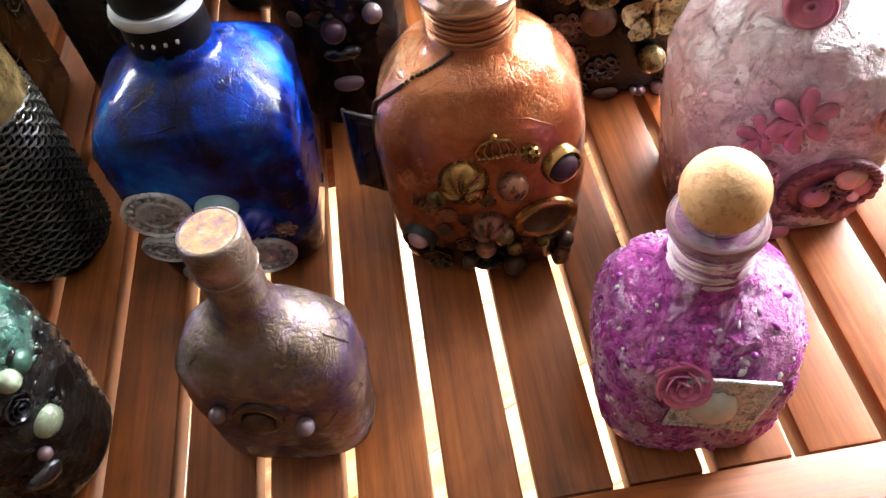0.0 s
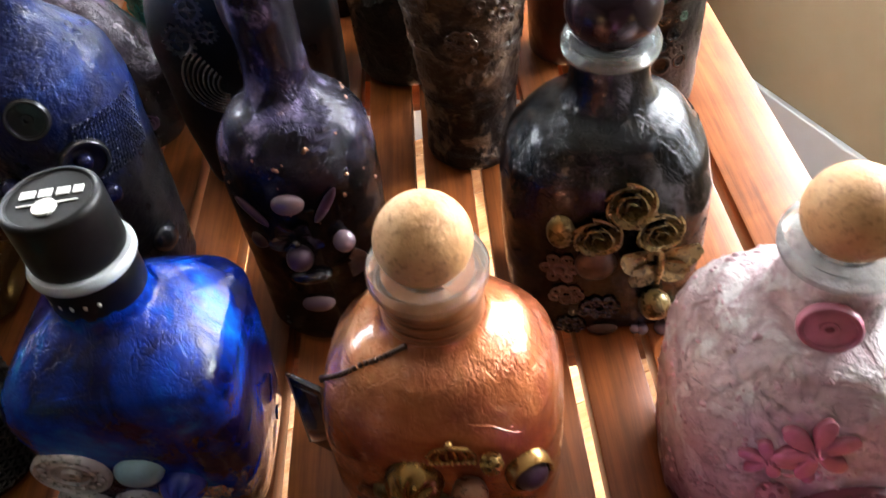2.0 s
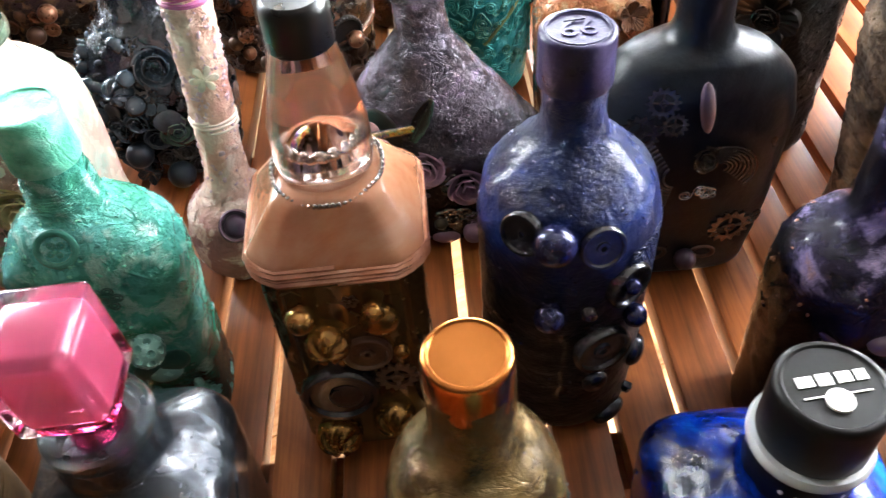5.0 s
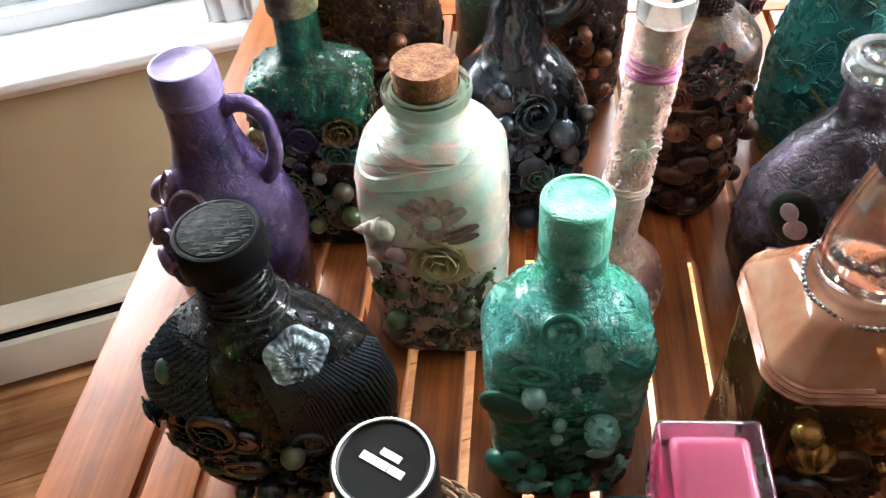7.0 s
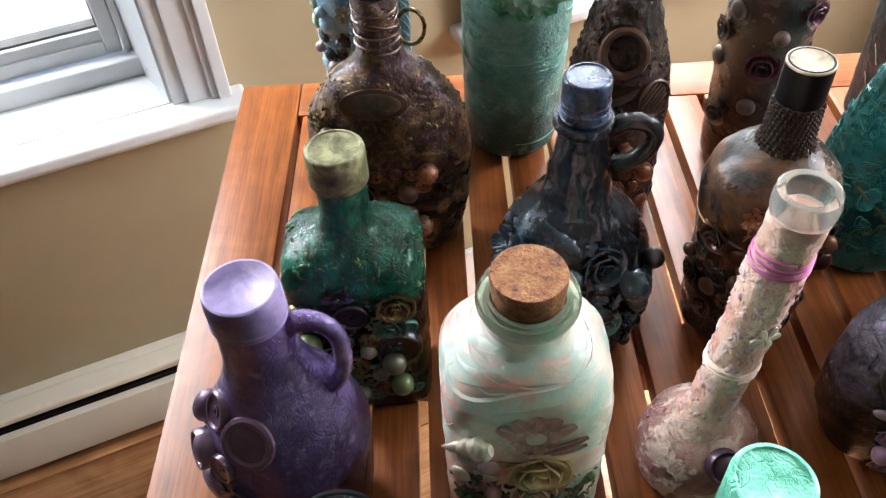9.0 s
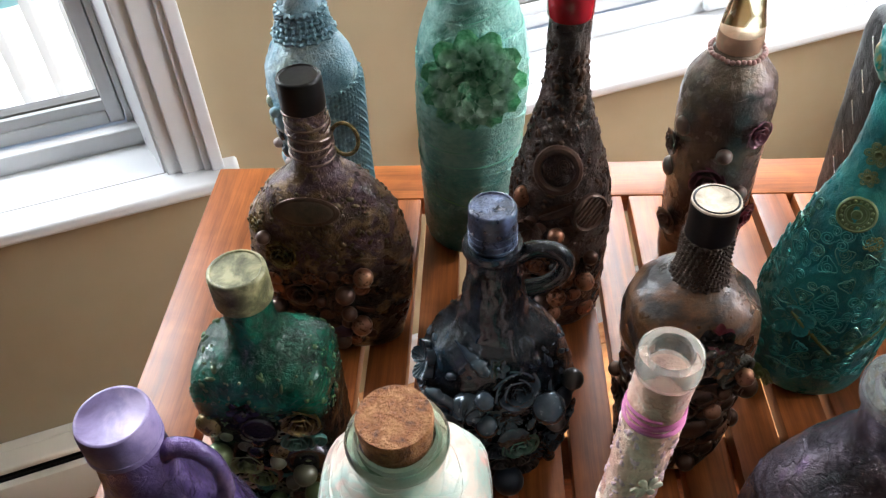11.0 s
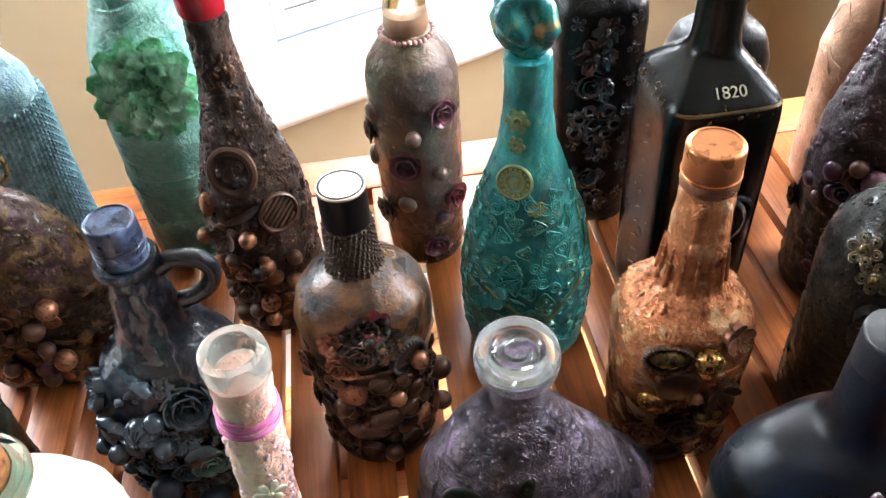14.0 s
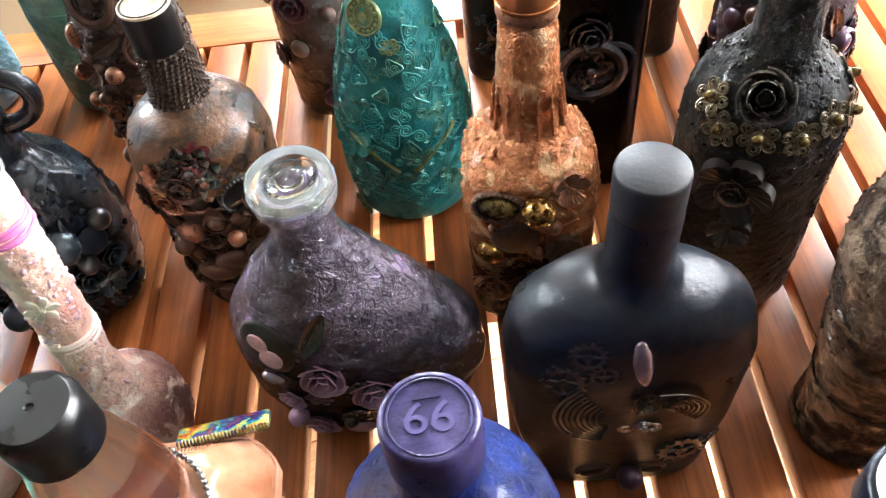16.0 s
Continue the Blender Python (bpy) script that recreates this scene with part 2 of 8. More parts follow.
# ---- the room ----
def structure(name, bm, mat, label, m=ROOM, smooth=False):
    ob = part(name, bm, mat, None, "", smooth, m)
    return tagged(ob, label, name.split("_")[0], "", "structure")


def wall_with_openings(name, length0, length1, openings, label, m):
    """A wall along x, 0.2 thick in y, with openings (x0, x1, z0, z1)."""
    bm = bmesh.new()
    xs = sorted({length0, length1, *[v for o in openings for v in o[:2]]})
    zs = sorted({-1.26, CEIL + 0.05, *[v for o in openings for v in o[2:]]})
    for x0, x1 in zip(xs, xs[1:]):
        for z0, z1 in zip(zs, zs[1:]):
            cx, cz = (x0 + x1) / 2, (z0 + z1) / 2
            if not any(o[0] < cx < o[1] and o[2] < cz < o[3] for o in openings):
                bmesh.ops.create_cube(bm, size=1, matrix=Matrix.LocRotScale((cx, 0.1, cz), None, (x1 - x0, 0.2, z1 - z0)))
    bmesh.ops.remove_doubles(bm, verts=bm.verts[:], dist=1e-5)
    seen = {}
    for f in bm.faces:
        seen.setdefault(tuple(round(v, 4) for v in f.calc_center_median()), []).append(f)
    bmesh.ops.delete(bm, geom=[f for fs in seen.values() if len(fs) > 1 for f in fs], context="FACES")
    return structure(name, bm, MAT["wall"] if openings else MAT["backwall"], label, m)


U0, V0 = -3.4, -5.2
wall_with_openings("wall_north", U0 - 0.2, SIDE_U + 0.2, [(u0, u1, SILL - 0.03, WIN_TOP) for u0, u1 in WINDOWS], "beige painted wall with two white casement windows", ROOM)
wall_with_openings("wall_east", 0.0, -V0, [(0.30, 1.7, 0.05, 1.38)], "beige painted wall beside the table", ROOM @ pose(SIDE_U, 0, 0, 0, 0, -90))
wall_with_openings("wall_west", V0, 0.0, [], "unseen wall, painted dark olive to cut bounced light", ROOM @ pose(U0, 0, 0, 0, 0, 90))
wall_with_openings("wall_south", -SIDE_U, -U0, [], "unseen back wall, darkened olive to cut bounced light", ROOM @ pose(0, V0, 0, 0, 0, 180))
structure("ceiling", box_bm(U0 - 0.2, SIDE_U + 0.2, V0 - 0.2, 0.2, CEIL, CEIL + 0.1), MAT["ceiling"], "unseen ceiling, greyed to cut bounced light")
floor = structure("floor", box_bm(U0 - 0.2, SIDE_U + 0.2, V0 - 0.2, 0.2, FLOOR - 0.08, FLOOR - 0.006), plain("floor_underlay", "#3a2a1e", 0.7), "brown laminate plank floor")


def window(k, u0, u1, m=ROOM, z0=SILL, z1=WIN_TOP):
    e = tagged(new(f"window_{k}"), "white casement window with moulded casing and deep sill", "window", "", "structure")
    e.matrix_world = m
    w = MAT["white"]
    for side, x in ((1, u0), (-1, u1)):
        bm = box_bm(-0.002, 0.05, 0.0, 0.2, z0, z1)
        for vert in bm.verts:
            if vert.co.x > 0 and vert.co.y < 0.1:
                vert.co.x = 0.004
            vert.co.x = x + side * vert.co.x
        part("jamb", bm, w, e, smooth=False)
    part("head_jamb", box_bm(u0, u1, 0.0, 0.2, z1 - 0.02, z1, 0.001), w, e, smooth=False)
    # casing: stepped moulding
    for side, x in ((-1, u0), (1, u1)):
        bm = bmesh.new()
        for off, wd, th in ((0.0, 0.022, 0.010), (0.020, 0.034, 0.016), (0.052, 0.012, 0.021), (0.062, 0.018, 0.026)):
            xa, xb = x + side * off, x + side * (off + wd)
            b2 = box_bm(min(xa, xb), max(xa, xb), -th, 0.001, z0, z1 + 0.08, 0.0025)
            me = bpy.data.meshes.new("m")
            b2.to_mesh(me)
            b2.free()
            bm.from_mesh(me)
            bpy.data.meshes.remove(me)
        part("casing", bm, w, e, smooth=False)
    part("head_casing", box_bm(u0 - 0.08, u1 + 0.08, -0.022, 0.001, z1, z1 + 0.08, 0.004), w, e, smooth=False)
    part("sill", box_bm(u0 - 0.10, u1 + 0.10, -0.055, 0.13, z0 - 0.020, z0, 0.008, 4), w, e)
    part("apron", box_bm(u0 - 0.085, u1 + 0.085, -0.020, 0.001, z0 - 0.047, z0 - 0.020, 0.007, 3), w, e)
    # fixed frame and sash
    def rect(name, x0, x1, y0, y1, za, zb, wd, par):
        for a in (box_bm(x0, x0 + wd, y0, y1, za, zb, 0.003), box_bm(x1 - wd, x1, y0, y1, za, zb, 0.003), box_bm(x0 + wd, x1 - wd, y0, y1, za, za + wd, 0.003), box_bm(x0 + wd, x1 - wd, y0, y1, zb - wd, zb, 0.003)):
            part(name, a, w, par, smooth=False)
    rect("window_frame", u0 + 0.030, u1 - 0.030, 0.110, 0.18, z0, z1 - 0.02, 0.010, e)
    part("bottom_frame", box_bm(u0 + 0.006, u1 - 0.006, 0.088, 0.112, z0 - 0.001, z0 + 0.030, 0.004, 3), w, e)
    rect("sash", u0 + 0.042, u1 - 0.042, 0.114, 0.165, z0 + 0.0305, z1 - 0.028, 0.022, e)
    part("sash_rail", box_bm(u0 + 0.062, u1 - 0.062, 0.118, 0.160, z0 + 0.050, z0 + 0.070, 0.003), w, e)
    part("gasket", box_bm(u0 + 0.062, u1 - 0.062, 0.126, 0.150, z0 + 0.0698, z0 + 0.0735), MAT["gasket"], e, smooth=False)
    for x in (u0 + 0.0635, u1 - 0.0665):
        part("gasket", box_bm(x, x + 0.003, 0.126, 0.150, z0 + 0.0735, z1 - 0.050), MAT["gasket"], e, smooth=False)
    pane = part("pane", box_bm(u0 + 0.064, u1 - 0.064, 0.140, 0.146, z0 + 0.0732, z1 - 0.048), MAT["pane"], e, smooth=False)
    # joint between the sill board and the jamb extension
    part("sill_joint", box_bm(u0 + 0.002, u1 - 0.002, -0.0022, -0.0008, z0 - 0.004, z0 + 0.0004), MAT["gasket"], e, smooth=False)
    pane.visible_shadow = False
    # crank handle
    hx = u0 + (0.42 if k > 1 else 0.06)
    base = part("crank", box_bm(hx, hx + 0.11, 0.072, 0.098, z0 + 0.006, z0 + 0.026, 0.008, 3), w, e)
    part("lever", tube_bm([(hx + 0.085, 0.085, z0 + 0.024), (hx + 0.105, 0.080, z0 + 0.044), (hx + 0.14, 0.07, z0 + 0.044), (hx + 0.19, 0.06, z0 + 0.024), (hx + 0.212, 0.058, z0 + 0.014)], [0.008, 0.009, 0.008, 0.007, 0.007], 10), w, base)
    part("latch", box_bm(u1 - 0.06, u1 - 0.04, 0.10, 0.122, z0 + 0.24, z0 + 0.30, 0.006, 3), w, e)
    return e


for k, (u0, u1) in enumerate(WINDOWS, 1):
    window(k, u0, u1)
window(3, 0.30, 1.7, ROOM @ pose(SIDE_U, 0, 0, 0, 0, -90), 0.08, 1.38)

# baseboards and the heater under the first window
structure("baseboard_east", box_bm(0.02, -V0, -0.016, 0.0, FLOOR - 0.005, FLOOR + 0.13, 0.006, 3), MAT["white"], "white moulded baseboard", ROOM @ pose(SIDE_U, 0, 0, 0, 0, -90))
structure("baseboard_north", box_bm(0.25, SIDE_U, -0.016, 0.0, FLOOR - 0.005, FLOOR + 0.13, 0.006, 3), MAT["white"], "white moulded baseboard")
heater = tagged(new("baseboard_heater"), "cream enamelled electric baseboard heater under the window", "heater")
heater.matrix_world = ROOM
part("back_plate", box_bm(-1.6, 0.2, -0.02, 0.0, FLOOR, FLOOR + 0.172, 0.003), MAT["heater"], heater, smooth=False)
part("top_cover", box_bm(-1.6, 0.2, -0.060, -0.018, FLOOR + 0.158, FLOOR + 0.172, 0.005, 3), MAT["heater"], heater)
part("front_panel", box_bm(-1.6, 0.2, -0.068, -0.052, FLOOR + 0.035, FLOOR + 0.134, 0.004), MAT["heater"], heater)
part("element", box_bm(-1.58, 0.18, -0.05, -0.02, FLOOR + 0.05, FLOOR + 0.14), MAT["black"], heater, smooth=False)


# ---- the table ----
PITCH, GAP = 0.042, 0.0072
table = tagged(new("slatted_table"), "oiled orange-brown slatted wooden garden table standing by the windows", "table")
TX0, TX1, TY0, TY1 = -0.697, 0.357, -0.062, 0.972
part("side_board", box_bm(TX0, -0.633, TY0, TY1, -0.024, 0, 0.003), MAT["table"], table)
part("side_board", box_bm(0.2975, TX1, TY0, TY1, -0.024, 0, 0.003), MAT["table"], table)
endm = wood("oiled_table_wood_across", "#ac6433", "#7c4520", 0, 0.42, 0.05)
part("end_board", box_bm(-0.632, 0.2965, TY0, -0.0005, -0.024, 0, 0.003), endm, table)
part("end_board", box_bm(-0.632, 0.2965, 0.9135, TY1, -0.024, 0, 0.003), endm, table)
slat = mesh_of("slat", box_bm(-(PITCH - GAP) / 2, (PITCH - GAP) / 2, 0.0, 0.913, -0.020, -0.0008, 0.0018))
slat.materials.append(MAT["table"])
for k in range(-15, 7):
    part("slat", slat, MAT["table"], table, m=pose((k + 0.5) * PITCH, 0, 0))
for y0, y1 in ((0.282, 0.322), (0.592, 0.632)):
    part("cross_rail", box_bm(-0.632, 0.296, y0, y1, -0.060, -0.021, 0.003), endm, table)
for x in (-0.66, 0.32):
    for y in (-0.03, 0.935):
        part("leg", box_bm(x - 0.03, x + 0.03, y - 0.03, y + 0.03, FLOOR, -0.024, 0.004), MAT["table"], table)


# ---- bottles ----
class Bottle:
    """A bottle at (x, y), turned by rz; its front faces -y. secs: (height, half width, half depth, squareness, sideways shift)."""

    def __init__(self, name, label, x, y, rz, secs, mat, seg=64, rows=80, smooth=2, rough=0.0, rscale=60, category="bottle", shape=None):
        if shape:
            self.at = shape
        self.root = tagged(new(name), label, category, "decorated bottles on the table")
        self.root.matrix_world = pose(x, y, 0, 0, 0, rz)
        s = np.array([(*k, *(2.0, 0.0)[len(k) - 3:]) if len(k) < 5 else k for k in secs], float)
        d = np.r_[0, np.cumsum(np.hypot(np.diff(s[:, 0]), np.diff(s[:, 1])) + 1e-6)]
        t = np.linspace(0, d[-1], rows)
        self.s = np.stack([np.interp(t, d, s[:, k]) for k in range(5)], 1)
        for _ in range(smooth):
            p = self.s.copy()
            p[1:-1] = (self.s[:-2] + 2 * self.s[1:-1] + self.s[2:]) / 4
            p[:2], p[-2:] = self.s[:2], self.s[-2:]
            self.s = p
        self.mat = mat
        bm = bmesh.new()
        seed = Vector((x * 37, y * 53, 1.7))
        rings = []
        for z, a, b, n, off in self.s.tolist():
            ring = []
            for k in range(seg):
                q = 2 * math.pi * k / seg
                px, py = self.at(q, a, b, n)
                v = Vector((px + off, py, z))
                if rough:
                    w = noise.fractal(v * rscale + seed, 0.8, 2.1, 4) * rough * min(1, z / 0.01)
                    v += Vector((px, py, 0)).normalized() * w
                ring.append(bm.verts.new(v))
            rings.append(ring)
        for a, b in zip(rings, rings[1:]):
            for k in range(seg):
                bm.faces.new((a[k], a[(k + 1) % seg], b[(k + 1) % seg], b[k]))
        bm.faces.new(rings[0][::-1])
        bm.faces.new(rings[-1])
        self.body = part("body", bm, mat, self.root)
        self.top = float(self.s[-1, 0])

    @staticmethod
    def at(q, a, b, n):
        """q from the front (-y), positive towards +x."""
        sn, cs = math.sin(q), math.cos(q)
        r = 1 / ((abs(sn) / a) ** n + (abs(cs) / b) ** n) ** (1 / n)
        return r * sn, -r * cs

    def surf(self, q, z):
        a, b, n, off = (float(np.interp(z, self.s[:, 0], self.s[:, k])) for k in (1, 2, 3, 4))
        px, py = self.at(q, a, b, n)
        return Vector((px + off, py, z))

    def q_of(self, u, z):
        """The angle at which the front lies u to the side of the axis."""
        lo, hi = -1.5, 1.5
        for _ in range(30):
            mid = (lo + hi) / 2
            off = float(np.interp(z, self.s[:, 0], self.s[:, 4]))
            if self.surf(mid, z).x - off < u:
                lo = mid
            else:
                hi = mid
        return lo

    def seat(self, q, z, spin=0, sink=0.0):
        p = self.surf(q, z)
        t = (self.surf(q + 0.02, z) - self.surf(q - 0.02, z)).normalized()
        z1, z0 = min(z + 0.002, self.top), max(z - 0.002, 0.0)
        up = (self.surf(q, z1) - self.surf(q, z0)).normalized()
        n = t.cross(up).normalized()
        up = n.cross(t)
        m = Matrix((t, up, n)).transposed().to_4x4()
        return Matrix.Translation(p - n * sink) @ m @ pose(0, 0, 0, 0, 0, spin)

    def stick(self, kind, degrees, z, size, mat, spin=0, sink=0.0004, name="", label=""):
        """Glues an ornament to the bottle, so many degrees round from its front and z up."""
        q = radians(degrees)
        sx, sy, sz = [1.15 * s for s in (size if isinstance(size, tuple) else (size, size, size))]
        m = self.seat(q, z, spin, sink) @ Matrix.Diagonal((sx, sy, sz, 1))
        return part(name or kind, ORN[kind], mat, self.root, label, m=m)

    def turned(self, name, profile, mat, seg=40, label="", parent=None):
        off = float(self.s[-1, 4])
        return part(name, lathe_bm(profile, seg), mat, parent or self.root, label, m=pose(off, 0, 0) if parent is None else None)

    def cluster(self, u0, u1, z0, z1, count, kinds, mats, seed, smin=0.003, smax=0.007):
        rnd = random.Random(seed)
        placed = []
        for _ in range(count * 30):
            if len(placed) >= count:
                break
            z = rnd.uniform(z0, z1)
            u, r = rnd.uniform(u0, u1), rnd.uniform(smin, smax)
            p = self.surf(self.q_of(u, z), z)
            if any((p - o).length < (r + s) * 0.8 for o, s in placed):
                continue
            placed.append((p, r))
            k = rnd.choice(kinds)
            self.stick(k, math.degrees(self.q_of(u, z)), z, r, rnd.choice(mats), rnd.uniform(0, 360), 0.0006)


def octagon(q, a, b, n):
    """A square section with cut corners; round where the bottle is its neck."""
    sn, cs = abs(math.sin(q)), abs(math.cos(q))
    if n < 3.5:
        return Bottle.at(q, a, b, n)
    r = min(a / max(sn, 1e-6), b / max(cs, 1e-6), (a + b) * 0.86 / (sn + cs))
    return r * math.sin(q), -r * math.cos(q)


# ornaments of unit radius that lie on the xy plane and rise along z
ORN = {}


def orn(name, bm, smooth=True):
    ORN[name] = mesh_of(name, bm, smooth)


def join_bm(bm, other):
    me = bpy.data.meshes.new("m")
    other.to_mesh(me)
    other.free()
    bm.from_mesh(me)
    bpy.data.meshes.remove(me)
    return bm


def ball_bm(r=1, z=0.75, seg=16, flat=1.0):
    bm = bmesh.new()
    bmesh.ops.create_uvsphere(bm, u_segments=seg, v_segments=seg // 2 + 2, radius=r, matrix=Matrix.LocRotScale((0, 0, z), None, (1, 1, flat)))
    return bm


orn("bead", ball_bm())
orn("cabochon", lathe_bm([(1, -0.1), (1, 0.12), (0.93, 0.3), (0.75, 0.48), (0.45, 0.6), (0.12, 0.65)], 24))
orn("button", lathe_bm([(1, -0.1), (1, 0.22), (0.93, 0.3), (0.82, 0.3), (0.76, 0.2), (0.3, 0.16), (0.28, 0.22), (0.14, 0.22), (0.12, 0.05), (0.03, 0.05)], 28))
orn("ring", tube_bm([(math.cos(a) * 0.82, math.sin(a) * 0.82, 0.1) for a in np.linspace(0, 2 * math.pi, 24, endpoint=False)], 0.18, 8, True))
orn("setting", join_bm(lathe_bm([(1, -0.1), (1, 0.4), (0.9, 0.55), (0.8, 0.5), (0.76, 0.3), (0.05, 0.3)], 28), join_bm(bmesh.new(), lathe_bm([(0.7, 0.3), (0.6, 0.5), (0.3, 0.62), (0.05, 0.65)], 20))))


def gear_bm(teeth=14, spokes=4):
    bm = bmesh.new()
    outer, inner, lo, hi = [], [], [], []
    n = teeth * 4
    for k in range(n):
        a = 2 * math.pi * k / n
        r = 1.0 if k % 4 in (0, 1) else 0.82
        outer.append((r * math.cos(a), r * math.sin(a)))
        inner.append((0.58 * math.cos(a), 0.58 * math.sin(a)))
    v = [[bm.verts.new((x, y, z)) for x, y in ps] for ps in (outer, inner) for z in (0, 0.16)]
    o0, o1, i0, i1 = v
    for k in range(n):
        j = (k + 1) % n
        for q in ((o0[k], o0[j], o1[j], o1[k]), (o1[k], o1[j], i1[j], i1[k]), (i1[k], i1[j], i0[j], i0[k])):
            bm.faces.new(q)
    for s in range(spokes):
        join_bm(bm, tube_bm([(0, 0, 0.1), (0.62 * math.cos(2 * math.pi * s / spokes), 0.62 * math.sin(2 * math.pi * s / spokes), 0.1)], 0.09, 6))
    return join_bm(bm, lathe_bm([(0.26, 0), (0.26, 0.22), (0.12, 0.22), (0.1, 0.05)], 12))


orn("gear", gear_bm(), False)


def petal_bm(bm, length, width, base, lift, ang, curl=0.5, core=None):
    """One cupped petal that leans outward from the middle."""
    m = Matrix.Rotation(ang, 4, "Z")
    grid = []
    for i in range(5):
        t = i / 4
        w = width * math.sin(math.pi * min(0.97, 0.12 + 0.80 * t)) ** 0.7
        row = []
        for j in range(5):
            s = (j - 2) / 2
            x = base + length * t * math.cos(lift * (1 - curl * t))
            z = length * t * math.sin(lift * (1 - curl * t)) + 0.25 * width * s * s
            row.append(bm.verts.new(m @ Vector((x, w * s, z))))
        grid.append(row)
    for i in range(4):
        for j in range(4):
            bm.faces.new((grid[i][j], grid[i + 1][j], grid[i + 1][j + 1], grid[i][j + 1]))
    if core:
        for j in range(4):
            bm.faces.new((grid[0][j], grid[0][j + 1], core))


def rose_bm():
    bm = bmesh.new()
    core = bm.verts.new((0, 0, 0))
    for ring, (cnt, r, h, tilt) in enumerate(((6, 0.72, 0.42, 0.55), (5, 0.46, 0.58, 0.32), (4, 0.24, 0.66, 0.12))):
        for k in range(cnt):
            a0 = 2 * math.pi * (k + 0.4 * ring) / cnt
            span = 2 * math.pi / cnt * 0.72
            lo, hi = [], []
            for s in np.linspace(-span, span, 7):
                rr = r * (1 + 0.14 * s / span)
                fl = 1 - 0.35 * (s / span) ** 2
                lo.append((rr * 0.75 * math.cos(a0 + s), rr * 0.75 * math.sin(a0 + s), 0.0))
                hi.append(((rr + tilt * 0.5) * math.cos(a0 + s), (rr + tilt * 0.5) * math.sin(a0 + s), h * fl))
            a = [bm.verts.new(p) for p in lo]
            b = [bm.verts.new(p) for p in hi]
            cx = [bm.verts.new((p[0] * 1.09, p[1] * 1.09, p[2] * 0.93)) for p in hi]
            for i in range(6):
                bm.faces.new((a[i + 1], a[i], core))
                bm.faces.new((a[i], a[i + 1], b[i + 1], b[i]))
                bm.faces.new((b[i], b[i + 1], cx[i + 1], cx[i]))
    return bm


orn("rose", rose_bm())


def flower_bm(cnt=6, wide=0.36, layers=1):
    bm = bmesh.new()
    core = bm.verts.new((0, 0, 0.05))
    for l in range(layers):
        for k in range(cnt):
            petal_bm(bm, 0.85 - 0.2 * l, wide - 0.06 * l, 0.12, 0.25 + 0.25 * l, 2 * math.pi * (k + 0.5 * l) / cnt, core=core)
    return join_bm(bm, ball_bm(0.2, 0.16, 10))


orn("flower", flower_bm())
orn("double_flower", flower_bm(8, 0.3, 3))


def leaf_bm():
    bm = bmesh.new()
    petal_bm(bm, 2.0, 0.5, -1.0, 0.12, 0, 0.8)
    return join_bm(bm, tube_bm([(-1, 0, 0.03), (0, 0, 0.14), (0.9, 0, 0.12)], [0.06, 0.05, 0.02], 6))


orn("leaf", leaf_bm())
orn("petal", ball_bm(1, 0.25, 14, 0.3))


def filigree_bm(seed=1, n=7):
    """Open scrollwork bent out of one wire: loops that curl in and out again, one after another round the middle."""
    rnd = random.Random(seed)
    pts = []
    for k in range(n):
        a0 = 2 * math.pi * k / n + rnd.uniform(-0.15, 0.15)
        r, d, turn = rnd.uniform(0.26, 0.36), rnd.uniform(0.50, 0.66), rnd.choice((-1, 1))
        cx, cy = d * math.cos(a0), d * math.sin(a0)
        for t in np.linspace(0, 1, 26):
            rr = r * (1 - 0.55 * math.sin(math.pi * float(t)))
            an = a0 + math.pi + turn * 4 * math.pi * float(t)
            pts.append((cx + rr * math.cos(an), cy + rr * math.sin(an), 0.10 + 0.05 * math.sin(math.pi * float(t))))
    return tube_bm(pts, 0.065, 5, True)


orn("filigree", filigree_bm())
orn("scroll", filigree_bm(5, 4))


def polar_bm(edge, height, seg=48, rings=8, base=-0.06):
    """A cast relief in one skin: its outline is edge(angle), its height height(share of the way out, angle)."""
    bm = bmesh.new()
    top = bm.verts.new((0, 0, height(0.0, 0.0)))
    rows = []
    for i in range(1, rings + 1):
        s = i / rings
        row = []
        for k in range(seg):
            a = 2 * math.pi * k / seg
            r = edge(a) * s
            row.append(bm.verts.new((r * math.cos(a), r * math.sin(a), height(s, a))))
        rows.append(row)
    rows.append([bm.verts.new((v.co.x, v.co.y, base)) for v in rows[-1]])
    for k in range(seg):
        bm.faces.new((top, rows[0][k], rows[0][(k + 1) % seg]))
        for p, q in zip(rows, rows[1:]):
            bm.faces.new((p[k], q[k], q[(k + 1) % seg], p[(k + 1) % seg]))
    return bm


def rosette_bm(loops=6, wire=0.06):
    """A stamped filigree flower: looped wire petals, each doubled, round a dished centre."""
    pts = []
    for k in range(loops):
        a0 = 2 * math.pi * k / loops
        for r, n in ((0.30, 16), (0.15, 12)):
            for t in np.linspace(0, 2 * math.pi, n, endpoint=False):
                x, y = 0.66 - r * math.cos(float(t)), r * 0.92 * math.sin(float(t))
                pts.append((x * math.cos(a0) - y * math.sin(a0), x * math.sin(a0) + y * math.cos(a0), 0.12 + 0.10 * (x - 0.6)))
    return join_bm(tube_bm(pts, wire, 5, True), lathe_bm([(0.34, -0.05), (0.34, 0.2), (0.28, 0.26), (0.2, 0.16), (0.02, 0.12)], 18))


orn("rosette", rosette_bm())
